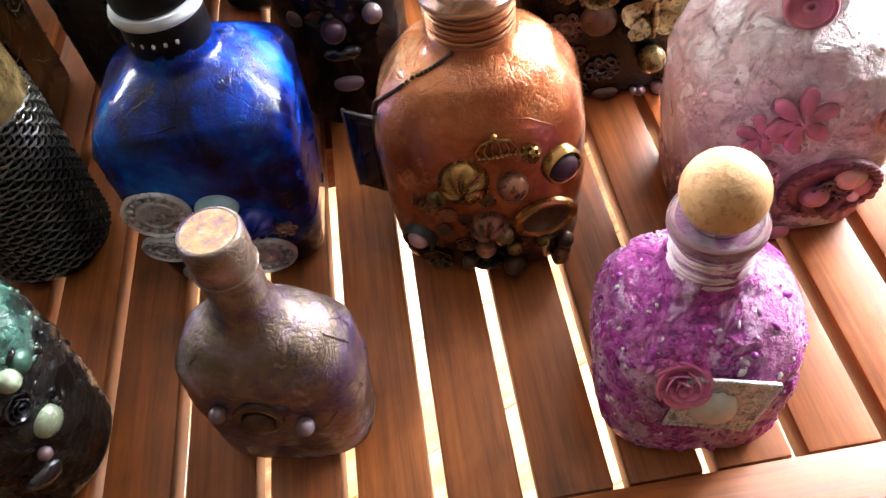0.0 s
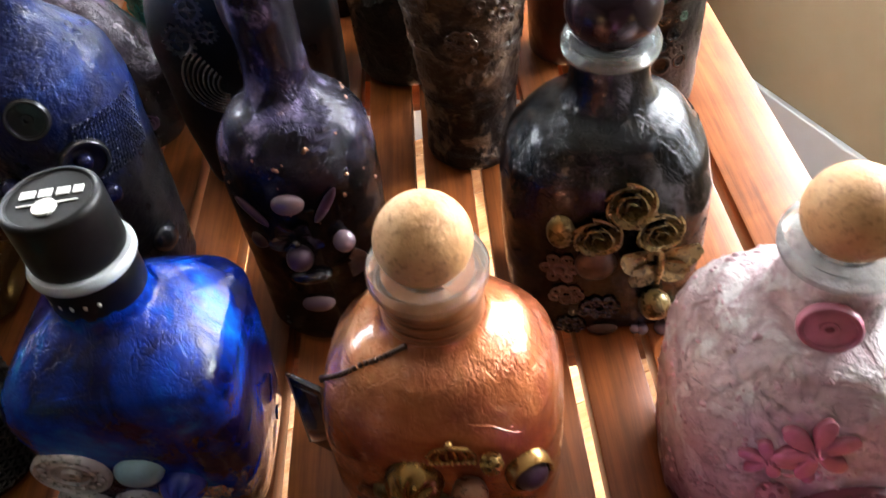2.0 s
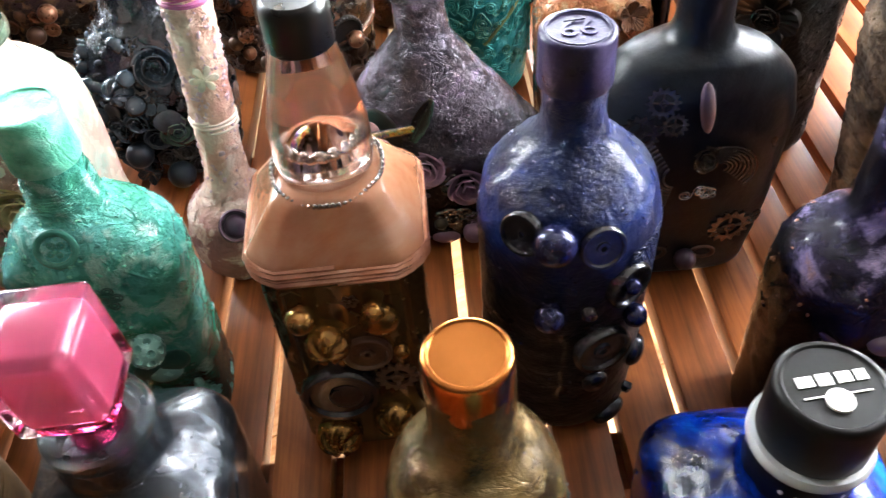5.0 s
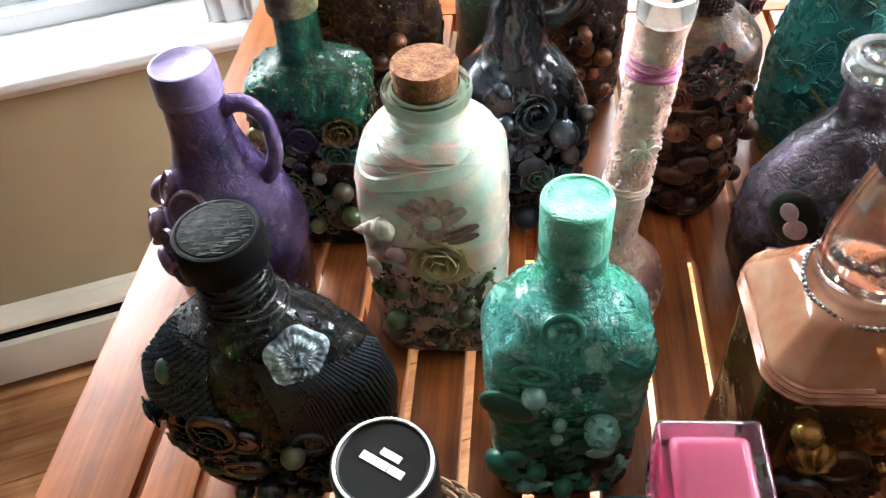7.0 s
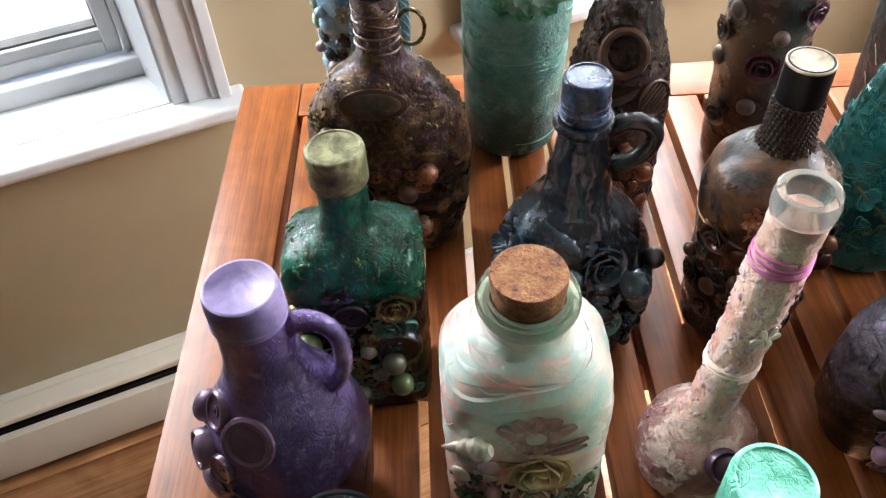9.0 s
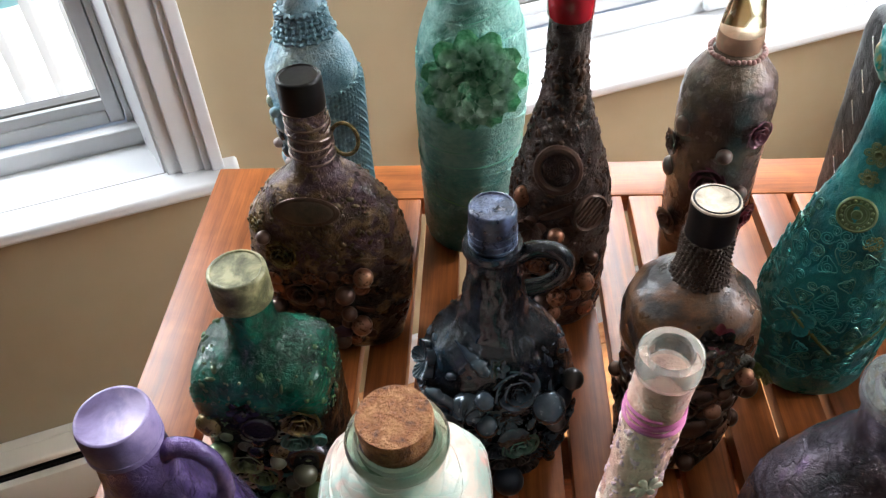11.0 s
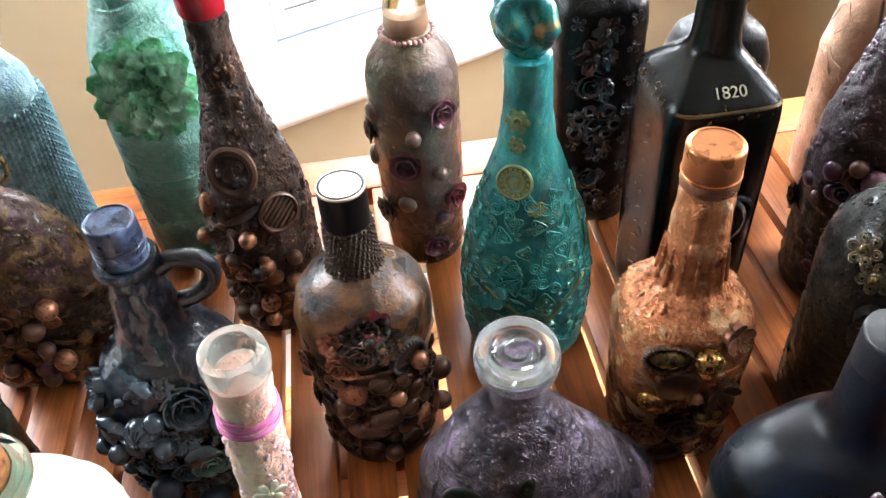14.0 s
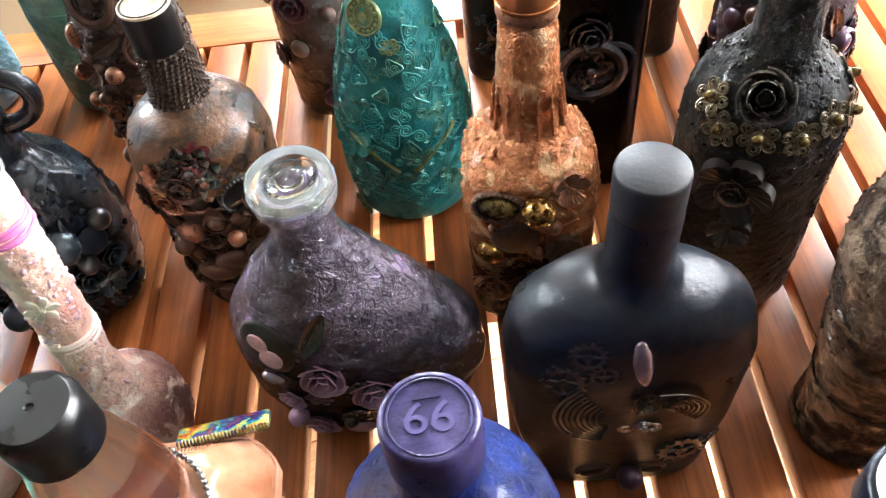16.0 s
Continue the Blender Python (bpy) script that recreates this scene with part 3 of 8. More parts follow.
orn("pansy", polar_bm(lambda a: 0.62 + 0.38 * abs(math.cos(2.5 * a)) ** 0.5, lambda s, a: 0.10 + 0.34 * s * s * (0.6 + 0.4 * abs(math.cos(2.5 * a))) - 0.10 * (1 - abs(math.cos(2.5 * a)) ** 0.4) + 0.03 * math.cos(25 * a) * s, 80, 9))


def barred_disc_bm():
    """A dished disc with raised slanting bars across it."""
    bm = lathe_bm([(1, -0.1), (1, 0.22), (0.92, 0.3), (0.86, 0.2), (0.82, 0.06), (0.05, 0.06)], 32)
    for k in range(-3, 4):
        x = 0.24 * k
        half = math.sqrt(max(0.02, 0.80 ** 2 - x * x))
        join_bm(bm, box_bm(x - 0.06, x + 0.06, -half, half, 0.02, 0.22, 0.03, 1))
    return bm


orn("barred_disc", barred_disc_bm())


def conch_bm(turns=4.0, ribs=0.20):
    """A spired shell lying on its side, its whorls winding to the tip."""
    bm = bmesh.new()
    rows = []
    for i in range(41):
        t = i / 40
        r = 0.46 * (1 - t) ** 0.8 * min(1, 0.35 + 3.2 * t) + 0.02
        row = []
        for k in range(20):
            a = 2 * math.pi * k / 20
            w = (t * turns + a / (2 * math.pi)) % 1.0
            rr = r * (1 + ribs * (math.sin(math.pi * w) - 0.5))
            row.append(bm.verts.new((-1 + 2.0 * t, rr * math.cos(a), 0.30 + rr * math.sin(a))))
        rows.append(row)
    for p, q in zip(rows, rows[1:]):
        for k in range(20):
            bm.faces.new((p[k], p[(k + 1) % 20], q[(k + 1) % 20], q[k]))
    bm.faces.new(rows[0][::-1])
    bm.faces.new(rows[-1])
    return bm


orn("conch", conch_bm())


def pierced_bm(holes=26):
    """A hollow bead pierced all over with round holes."""
    bm = bmesh.new()
    bmesh.ops.create_icosphere(bm, subdivisions=5, radius=1)
    spots = []
    for k in range(holes):
        z = 1 - 2 * (k + 0.5) / holes
        a = 2.399963 * k
        spots.append(Vector((math.sqrt(1 - z * z) * math.cos(a), math.sqrt(1 - z * z) * math.sin(a), z)))
    for v in bm.verts:
        d = min((v.co - s).length for s in spots)
        v.co *= 1 - 0.30 * max(0.0, min(1.0, (0.20 - d) / 0.05)) + 0.04 * max(0.0, 1 - abs(d - 0.24) / 0.05)
        v.co.z += 0.7
    return bm


orn("pierced_bead", pierced_bm())


def crown_bm():
    """A little five-arched crown: a pearled band with arches that meet under a knob."""
    pts = []
    for k in range(5):
        x0, x1 = -0.9 + 0.36 * k, -0.54 + 0.36 * k
        pts += [(x0, -0.55, 0.1), (x0 * 1.15, -0.1, 0.16), (x0 * 0.8, 0.35, 0.2), (0.05 * (k - 2), 0.5, 0.22), (x1 * 0.8, 0.35, 0.2), (x1 * 1.1, -0.1, 0.16), (x1, -0.55, 0.1)]
    bm = tube_bm(pts, 0.09, 6)
    for k in range(9):
        bmesh.ops.create_icosphere(bm, subdivisions=1, radius=0.15, matrix=Matrix.Translation((-0.9 + 0.225 * k, -0.6, 0.12)))
    bmesh.ops.create_icosphere(bm, subdivisions=2, radius=0.2, matrix=Matrix.Translation((0, 0.72, 0.22)))
    return bm


orn("crown", crown_bm())
orn("bust", polar_bm(lambda a: 0.20 + (0.76 * abs(math.sin(a)) ** 2.2 if math.sin(a) > 0 else 0.80 * abs(math.sin(a)) ** 1.1) + 0.06 * math.cos(a), lambda s, a: 0.30 - 0.12 * s ** 4, 48, 6))


def paisley_bm():
    """A drop of beaded wire with a curl inside, pressed into the surface."""
    pts = []
    for t in np.linspace(0, 1, 30):
        a = 2 * math.pi * float(t)
        r = 0.62 + 0.30 * math.cos(a) ** 3
        pts.append((r * math.cos(a), 0.62 * math.sin(a) * (1 - 0.35 * math.cos(a)), 0.05 + 0.03 * (len(pts) % 2)))
    for t in np.linspace(0, 1, 30):
        a, r = 2 * math.pi * 2.2 * float(t), 0.50 * (1 - 0.85 * float(t))
        pts.append((r * math.cos(a) - 0.02, r * 0.9 * math.sin(a), 0.05))
    return tube_bm(pts, 0.05, 5)


def curl_bm():
    """A wave of two running spirals."""
    pts = []
    for s in (-1, 1):
        run = [(s * 0.48 + 0.44 * (1 - 0.8 * float(t)) * math.cos(s * (math.pi * 4.2 * float(t)) + (math.pi if s > 0 else 0)), 0.44 * (1 - 0.8 * float(t)) * math.sin(s * math.pi * 4.2 * float(t)), 0.05) for t in np.linspace(0, 1, 34)]
        pts += run[::-1] if s < 0 else run
    return tube_bm(pts, 0.05, 5)


orn("whorl", polar_bm(lambda a: 1 + 0.07 * math.sin(5 * a + 1), lambda s, a: 0.30 * (1 - s * s) + 0.10 * math.cos(a - 15 * s) * (1 - 0.5 * s) + 0.03 * math.sin(23 * a + 9 * s), 96, 22))
orn("paisley", paisley_bm())
orn("curl", curl_bm())


def butterfly_bm():
    bm = bmesh.new()
    for sx in (-1, 1):
        for ang, ln, wd in ((0.55, 1.0, 0.42), (-0.5, 0.75, 0.34)):
            m = ang if sx > 0 else math.pi - ang
            petal_bm(bm, ln, wd, 0.02, 0.22, m)
    return join_bm(bm, tube_bm([(0, -0.55, 0.1), (0, 0, 0.16), (0, 0.5, 0.1)], [0.05, 0.1, 0.06], 8))


orn("butterfly", butterfly_bm())


def heart_bm():
    pts = []
    for t in np.linspace(0, 2 * math.pi, 30, endpoint=False):
        pts.append((math.sin(t) ** 3, (13 * math.cos(t) - 5 * math.cos(2 * t) - 2 * math.cos(3 * t) - math.cos(4 * t)) / 16, 0.08))
    return tube_bm(pts, 0.09, 6, True)


orn("heart_frame", heart_bm())


def wing_bm():
    """A ribbed wing: nested arcs that fan out from the origin."""
    bm = bmesh.new()
    for k in range(8):
        r = 0.45 + 0.19 * k
        pts = [(r * 0.95 * math.cos(t) + 0.15, r * 0.8 * math.sin(t) - 0.1 * k * 0.4, 0.10 + 0.22 * math.sin(t * 0.8 + 0.6)) for t in np.linspace(-0.9, 1.5, 14)]
        tube_bm(pts, 0.055, 6, False, bm)
    return bm


orn("wing", wing_bm())
orn("twist", tube_bm([(0.28 * math.cos(a) + 0.0, 0.28 * math.sin(a), 0.15 + a * 0.03) for a in np.linspace(0, 15, 46)], 0.2, 6))


orn("swirl_bead", polar_bm(lambda a: 1.0, lambda s, a: 0.10 + 0.85 * math.sqrt(max(0.0, 1 - s * s * 0.97)) + 0.14 * s * (1.15 - s) * 2.2 * math.cos(8 * a + 5.0 * s), 96, 12))
orn("daisy", polar_bm(lambda a: 0.30 + 0.70 * abs(math.cos(3 * a)) ** 0.8, lambda s, a: 0.12 + 0.10 * math.sqrt(max(0.0, 1 - s * s)) + (0.14 if s < 0.2 else 0.0), 72, 8))


def medallion_bm(n=30):
    """A shallow dish with a pearled rim."""
    bm = lathe_bm([(1, -0.1), (1, 0.14), (0.9, 0.2), (0.84, 0.1), (0.8, 0.04), (0.05, 0.04)], 36)
    for k in range(n):
        a = 2 * math.pi * k / n
        bmesh.ops.create_icosphere(bm, subdivisions=2, radius=0.1, matrix=Matrix.Translation((0.92 * math.cos(a), 0.92 * math.sin(a), 0.2)))
    return bm


orn("medallion", medallion_bm())


def coin_bm():
    """A cast coin with raised rings and a row of pellets."""
    bm = lathe_bm([(1, -0.1), (1, 0.2), (0.92, 0.3), (0.86, 0.16), (0.62, 0.12), (0.58, 0.24), (0.5, 0.24), (0.46, 0.12), (0.28, 0.10), (0.24, 0.28), (0.03, 0.32)], 36)
    for k in range(16):
        a = 2 * math.pi * k / 16
        bmesh.ops.create_icosphere(bm, subdivisions=1, radius=0.085 + 0.03 * (k % 2), matrix=Matrix.Translation((0.74 * math.cos(a), 0.74 * math.sin(a), 0.16)))
    return bm


orn("coin", coin_bm())


def lace_plate_bm():
    """A square cast plate with pearled edges, a granulated ground and a scalloped round opening."""
    rnd = random.Random(2)
    bm = box_bm(-1, 1, -1, 1, -0.1, 0.05, 0.03)
    for s in np.linspace(-0.96, 0.96, 17):
        for x, y in ((s, -0.96), (s, 0.96), (-0.96, s), (0.96, s)):
            bmesh.ops.create_icosphere(bm, subdivisions=1, radius=0.075, matrix=Matrix.Translation((x, y, 0.07)))
    for _ in range(170):
        x, y = rnd.uniform(-0.9, 0.9), rnd.uniform(-0.9, 0.9)
        if math.hypot(x, y) > 0.68:
            bmesh.ops.create_icosphere(bm, subdivisions=1, radius=0.055, matrix=Matrix.Translation((x, y, 0.06)))
    for k in range(14):
        a = 2 * math.pi * k / 14
        tube_bm([(0.6 * math.cos(a) + 0.13 * math.cos(t), 0.6 * math.sin(a) + 0.13 * math.sin(t), 0.08) for t in np.linspace(0, 6.283, 10, endpoint=False)], 0.035, 5, True, bm)
    return bm


orn("lace_plate", lace_plate_bm())

# paints and metals of the bottles and their ornaments
P = {}
P["lilac"] = paint("lilac_pearl_paint", [(0.28, "#4c3a58"), (0.42, "#745a8a"), (0.54, "#94806c"), (0.68, "#b098b4")], 26, 0.26, 0.45, 0.5, 90, 0.001, folds=0.6, rub="#b8a0b0")
P["magenta"] = paint("magenta_glitter_crust", [(0.28, "!#a42c90"), (0.44, "!#c850b0"), (0.56, "!#dc88c8"), (0.70, "#f6e4f0")], 30, 0.3, 0.1, 1.0, 170, 0.003, folds=0.4, flakes=0.9, rub="#ecc4e8")
# brighter blues over a dark foot: light through glass, painted into the colour
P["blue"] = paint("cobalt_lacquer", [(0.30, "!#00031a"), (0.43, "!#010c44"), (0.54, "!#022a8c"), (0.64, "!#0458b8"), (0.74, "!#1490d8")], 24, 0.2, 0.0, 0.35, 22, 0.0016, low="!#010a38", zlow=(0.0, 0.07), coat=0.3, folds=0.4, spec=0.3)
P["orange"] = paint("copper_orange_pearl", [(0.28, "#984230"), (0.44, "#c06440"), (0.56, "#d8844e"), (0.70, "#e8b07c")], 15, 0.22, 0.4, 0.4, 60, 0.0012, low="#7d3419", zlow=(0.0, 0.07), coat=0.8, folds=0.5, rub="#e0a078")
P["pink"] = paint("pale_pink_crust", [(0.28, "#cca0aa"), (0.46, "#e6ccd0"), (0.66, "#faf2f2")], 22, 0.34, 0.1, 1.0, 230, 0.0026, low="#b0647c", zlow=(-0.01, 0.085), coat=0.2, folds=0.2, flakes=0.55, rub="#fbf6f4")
P["blackgloss"] = paint("black_lacquer", [(0.32, "#05070a"), (0.54, "#0c1116"), (0.66, "#283440"), (0.78, "#6c7c86")], 15, 0.18, 0.0, 0.3, 40, 0.0014, coat=0.3, folds=0.9, spec=0.35)
# lilac and gold patches carry foil colour and the shoulder's lit sheen
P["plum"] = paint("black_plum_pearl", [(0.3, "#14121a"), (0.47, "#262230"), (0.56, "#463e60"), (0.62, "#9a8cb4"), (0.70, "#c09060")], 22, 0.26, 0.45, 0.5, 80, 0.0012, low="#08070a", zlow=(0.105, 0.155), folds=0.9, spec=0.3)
# the near-black low is shade on the bottle's lower front, put into paint
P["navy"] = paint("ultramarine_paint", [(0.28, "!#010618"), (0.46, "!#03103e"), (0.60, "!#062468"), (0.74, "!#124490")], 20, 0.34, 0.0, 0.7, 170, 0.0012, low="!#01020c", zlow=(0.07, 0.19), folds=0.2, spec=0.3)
P["matteblack"] = paint("matte_black_paint", [(0.3, "#10151e"), (0.5, "#1a2230"), (0.7, "#3a4654")], 14, 0.34, 0.0, 0.3, 120, 0.0006, folds=0.09, spec=0.42, rub="#2c343c")
P["capblack"] = paint("matte_black_cap_paint", [(0.3, "#15181e"), (0.5, "#22272e"), (0.7, "#30363e")], 30, 0.55, 0.0, 0.3, 200, 0.0004, folds=0.0)
# half-opaque white puts the clear ring's bright reflections into the glass
P["ringglass"] = glass("whitened_ring_glass", "#e8eef0", 0.05)
P["ringglass"].node_tree.nodes["Principled BSDF"].inputs["Transmission Weight"].default_value = 0.45
P["blackcap"] = plain("worn_black_cap_paint", "#040405", 0.6, 0, 0.3, 200, 0.2, 0, 0.1)
P["blackshine"] = plain("glossy_black_plastic", "#0a0a0b", 0.3, 0, 0.2, 60, 0.05, 0.15)
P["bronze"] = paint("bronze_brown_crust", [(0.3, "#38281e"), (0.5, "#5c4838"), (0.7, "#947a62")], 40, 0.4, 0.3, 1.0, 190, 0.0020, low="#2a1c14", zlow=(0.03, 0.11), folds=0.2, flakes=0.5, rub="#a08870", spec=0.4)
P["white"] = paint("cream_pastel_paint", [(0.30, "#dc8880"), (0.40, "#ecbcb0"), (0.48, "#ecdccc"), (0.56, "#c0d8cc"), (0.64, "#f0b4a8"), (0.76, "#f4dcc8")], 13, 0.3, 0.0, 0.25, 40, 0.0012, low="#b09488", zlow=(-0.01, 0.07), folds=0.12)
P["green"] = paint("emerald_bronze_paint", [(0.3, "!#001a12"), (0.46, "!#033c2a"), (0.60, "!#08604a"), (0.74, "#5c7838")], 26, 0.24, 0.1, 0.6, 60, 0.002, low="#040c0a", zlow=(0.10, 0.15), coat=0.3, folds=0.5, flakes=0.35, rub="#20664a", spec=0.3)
P["denim"] = paint("blue_black_paint", [(0.3, "#070b11"), (0.46, "#101c26"), (0.60, "#1e3444"), (0.76, "#46667c")], 24, 0.18, 0.15, 0.6, 60, 0.0018, coat=0.6, folds=0.4, spec=0.4)
P["tower"] = paint("pink_white_plaster", [(0.3, "#dc9488"), (0.5, "#f2c4b0"), (0.7, "#fce6d6")], 30, 0.5, 0.0, 0.9, 150, 0.002, low="#c8908c", zlow=(0.03, 0.09), folds=0.2, flakes=0.4, rub="#fae8dc")
P["jdpaint"] = paint("copper_tinted_glass", [(0.3, "#bc6c48"), (0.46, "#d48e68"), (0.6, "#e0a684"), (0.74, "#f0c8b0")], 20, 0.04, 0.0, 0.04, 24, 0.0010, low="#7c6038", zlow=(0.143, 0.150), coat=1.0, folds=0.02)
P["jdpaint"].node_tree.nodes["Principled BSDF"].inputs["Transmission Weight"].default_value = 0.5
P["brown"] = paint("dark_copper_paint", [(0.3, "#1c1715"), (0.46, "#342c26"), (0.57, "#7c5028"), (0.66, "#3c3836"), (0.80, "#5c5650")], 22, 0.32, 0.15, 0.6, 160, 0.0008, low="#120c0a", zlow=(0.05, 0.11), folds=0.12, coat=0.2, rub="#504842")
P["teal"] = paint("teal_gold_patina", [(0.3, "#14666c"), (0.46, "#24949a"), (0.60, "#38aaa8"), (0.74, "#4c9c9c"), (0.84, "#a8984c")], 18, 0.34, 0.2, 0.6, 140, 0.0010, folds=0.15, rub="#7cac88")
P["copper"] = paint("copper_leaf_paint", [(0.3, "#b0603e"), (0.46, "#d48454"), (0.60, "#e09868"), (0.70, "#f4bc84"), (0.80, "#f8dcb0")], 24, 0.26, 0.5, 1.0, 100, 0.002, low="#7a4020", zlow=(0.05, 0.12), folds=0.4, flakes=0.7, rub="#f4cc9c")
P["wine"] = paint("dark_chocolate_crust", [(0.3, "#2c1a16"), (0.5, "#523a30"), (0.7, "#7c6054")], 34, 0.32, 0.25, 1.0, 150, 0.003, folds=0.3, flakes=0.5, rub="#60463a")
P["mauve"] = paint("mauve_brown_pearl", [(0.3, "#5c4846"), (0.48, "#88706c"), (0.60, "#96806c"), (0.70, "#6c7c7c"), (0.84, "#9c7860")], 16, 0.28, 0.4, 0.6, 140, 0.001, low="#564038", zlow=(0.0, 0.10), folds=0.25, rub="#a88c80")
P["mint"] = paint("mint_gauze_paint", [(0.3, "#2c8480"), (0.42, "#58aca4"), (0.54, "#90ccc0"), (0.64, "#48a088"), (0.76, "#bce0d0")], 14, 0.42, 0.05, 0.8, 80, 0.0022, low="#3c8a84", zlow=(0.0, 0.12), folds=0.9, rub="#a8d8cc")
P["sky"] = paint("sky_blue_pearl", [(0.28, "#5488a4"), (0.42, "#80b0c8"), (0.53, "#a4cad8"), (0.63, "#c8e0e0"), (0.72, "#b4bc98"), (0.84, "#d8dcc8")], 16, 0.34, 0.15, 0.9, 90, 0.0020, folds=0.7, rub="#d0e4e8")
P["ochre"] = paint("antique_gold_brown", [(0.3, "#3c2a1c"), (0.46, "#624630"), (0.54, "#6c4c58"), (0.62, "#8c6a44"), (0.80, "#c09c70")], 20, 0.32, 0.35, 0.8, 90, 0.0018, low="#2a1c14", zlow=(0.06, 0.15), folds=0.5, flakes=0.6, rub="#a08058")
P["blackglass"] = paint("black_bottle_paint", [(0.3, "#060708"), (0.6, "#0e1012"), (0.85, "#22262a")], 20, 0.36, 0.0, 0.5, 120, 0.0008, folds=0.09, spec=0.28)
P["bottlegreen"] = paint("black_green_glass", [(0.3, "#050808"), (0.6, "#0e1613"), (0.8, "#2e3a2e")], 14, 0.26, 0.0, 0.3, 90, 0.0006, low="#050606", zlow=(0.17, 0.21), folds=0, spec=0.25)
P["lilacjug"] = paint("violet_pearl_paint", [(0.3, "#443462"), (0.44, "#6c588c"), (0.56, "#846cac"), (0.70, "#b4a0d0")], 16, 0.24, 0.45, 0.4, 90, 0.0010, low="#42302e", zlow=(0.03, 0.12), folds=0.6, rub="#a894c0")
P["turq"] = paint("turquoise_crust", [(0.28, "#1c8464"), (0.40, "#3cae80"), (0.50, "#54bca8"), (0.60, "#64c4bc"), (0.72, "#a8e4d8")], 14, 0.22, 0.12, 0.9, 90, 0.0024, low="#0f5a48", zlow=(0.02, 0.10), coat=0.5, folds=0.5, flakes=1.0, rub="#a0dcd0")
P["blacklace"] = paint("black_green_lacquer", [(0.3, "#0a0d0e"), (0.54, "#161c1e"), (0.68, "#26302f"), (0.80, "#4c5c5c")], 22, 0.2, 0.1, 0.8, 110, 0.0022, coat=0.6, folds=0.8, spec=0.5)
P["purpleslope"] = paint("purple_pewter_paint", [(0.3, "#342e34"), (0.45, "#605866"), (0.57, "#948898"), (0.69, "#bca0d8")], 18, 0.2, 0.5, 0.8, 70, 0.0016, low="#1c181e", zlow=(0.04, 0.12), folds=1.0)
P["gold"] = paint("pale_gold_glass_paint", [(0.3, "#38280f"), (0.5, "#6c5430"), (0.72, "#c0a472")], 22, 0.2, 0.5, 0.5, 100, 0.001, low="#2a2016", zlow=(0.09, 0.12), coat=0.4)
P["goldmetal"] = plain("brushed_copper_gold", "#c87c40", 0.22, 1.0, 0.06, 90, 0.05)
P["shoulder"] = paint("pewter_gloss_paint", [(0.3, "#15181c"), (0.55, "#3a4048"), (0.8, "#8a9098")], 20, 0.24, 0.5, 0.4, 100, 0.0008, coat=0.5)
P["amberneck"] = paint("amber_brown_glass", [(0.3, "#2a140c"), (0.6, "#5a3018"), (0.8, "#8a5a34")], 20, 0.2, 0.1, 0.3, 90, 0.0006, coat=0.5)
P["doily"] = plain("tan_crochet", deep("#9a7a5c"), 0.8, 0, 0.3, 260, 0.8)
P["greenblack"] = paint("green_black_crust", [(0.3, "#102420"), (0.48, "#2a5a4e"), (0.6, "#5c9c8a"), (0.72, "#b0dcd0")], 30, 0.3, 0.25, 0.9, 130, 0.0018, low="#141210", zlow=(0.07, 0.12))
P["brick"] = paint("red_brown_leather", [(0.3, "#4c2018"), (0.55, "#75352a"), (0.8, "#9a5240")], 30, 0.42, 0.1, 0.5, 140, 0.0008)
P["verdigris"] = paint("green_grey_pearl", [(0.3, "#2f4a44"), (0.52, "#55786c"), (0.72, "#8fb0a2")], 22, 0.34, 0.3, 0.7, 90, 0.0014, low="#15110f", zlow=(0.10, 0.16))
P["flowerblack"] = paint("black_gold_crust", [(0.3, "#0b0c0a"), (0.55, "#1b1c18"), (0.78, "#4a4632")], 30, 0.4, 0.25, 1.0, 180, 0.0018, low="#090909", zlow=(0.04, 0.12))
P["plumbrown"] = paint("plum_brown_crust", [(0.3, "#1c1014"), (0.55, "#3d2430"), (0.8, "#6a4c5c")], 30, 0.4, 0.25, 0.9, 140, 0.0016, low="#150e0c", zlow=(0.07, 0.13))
P["peach"] = paint("peach_gold_paint", [(0.3, "#a87a5c"), (0.55, "#c89c80"), (0.8, "#e0c0a8")], 22, 0.34, 0.25, 0.5, 80, 0.001)
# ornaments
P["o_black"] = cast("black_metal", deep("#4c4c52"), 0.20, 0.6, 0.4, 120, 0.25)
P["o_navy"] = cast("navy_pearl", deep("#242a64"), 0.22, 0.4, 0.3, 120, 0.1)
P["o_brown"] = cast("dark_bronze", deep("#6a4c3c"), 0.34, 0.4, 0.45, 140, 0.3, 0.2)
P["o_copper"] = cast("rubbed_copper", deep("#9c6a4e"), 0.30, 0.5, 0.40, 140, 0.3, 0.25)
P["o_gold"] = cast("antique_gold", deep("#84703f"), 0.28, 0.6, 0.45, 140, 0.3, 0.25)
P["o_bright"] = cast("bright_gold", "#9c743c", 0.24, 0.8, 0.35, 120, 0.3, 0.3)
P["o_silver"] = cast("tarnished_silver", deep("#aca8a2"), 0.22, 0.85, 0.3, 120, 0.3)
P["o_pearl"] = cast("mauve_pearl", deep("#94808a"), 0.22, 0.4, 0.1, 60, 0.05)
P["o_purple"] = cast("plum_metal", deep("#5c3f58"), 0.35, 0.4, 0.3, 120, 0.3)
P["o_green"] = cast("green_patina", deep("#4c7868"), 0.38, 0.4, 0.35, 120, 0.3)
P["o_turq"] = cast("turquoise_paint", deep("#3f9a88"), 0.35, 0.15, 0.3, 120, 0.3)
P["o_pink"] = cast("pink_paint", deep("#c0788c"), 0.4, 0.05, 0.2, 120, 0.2)
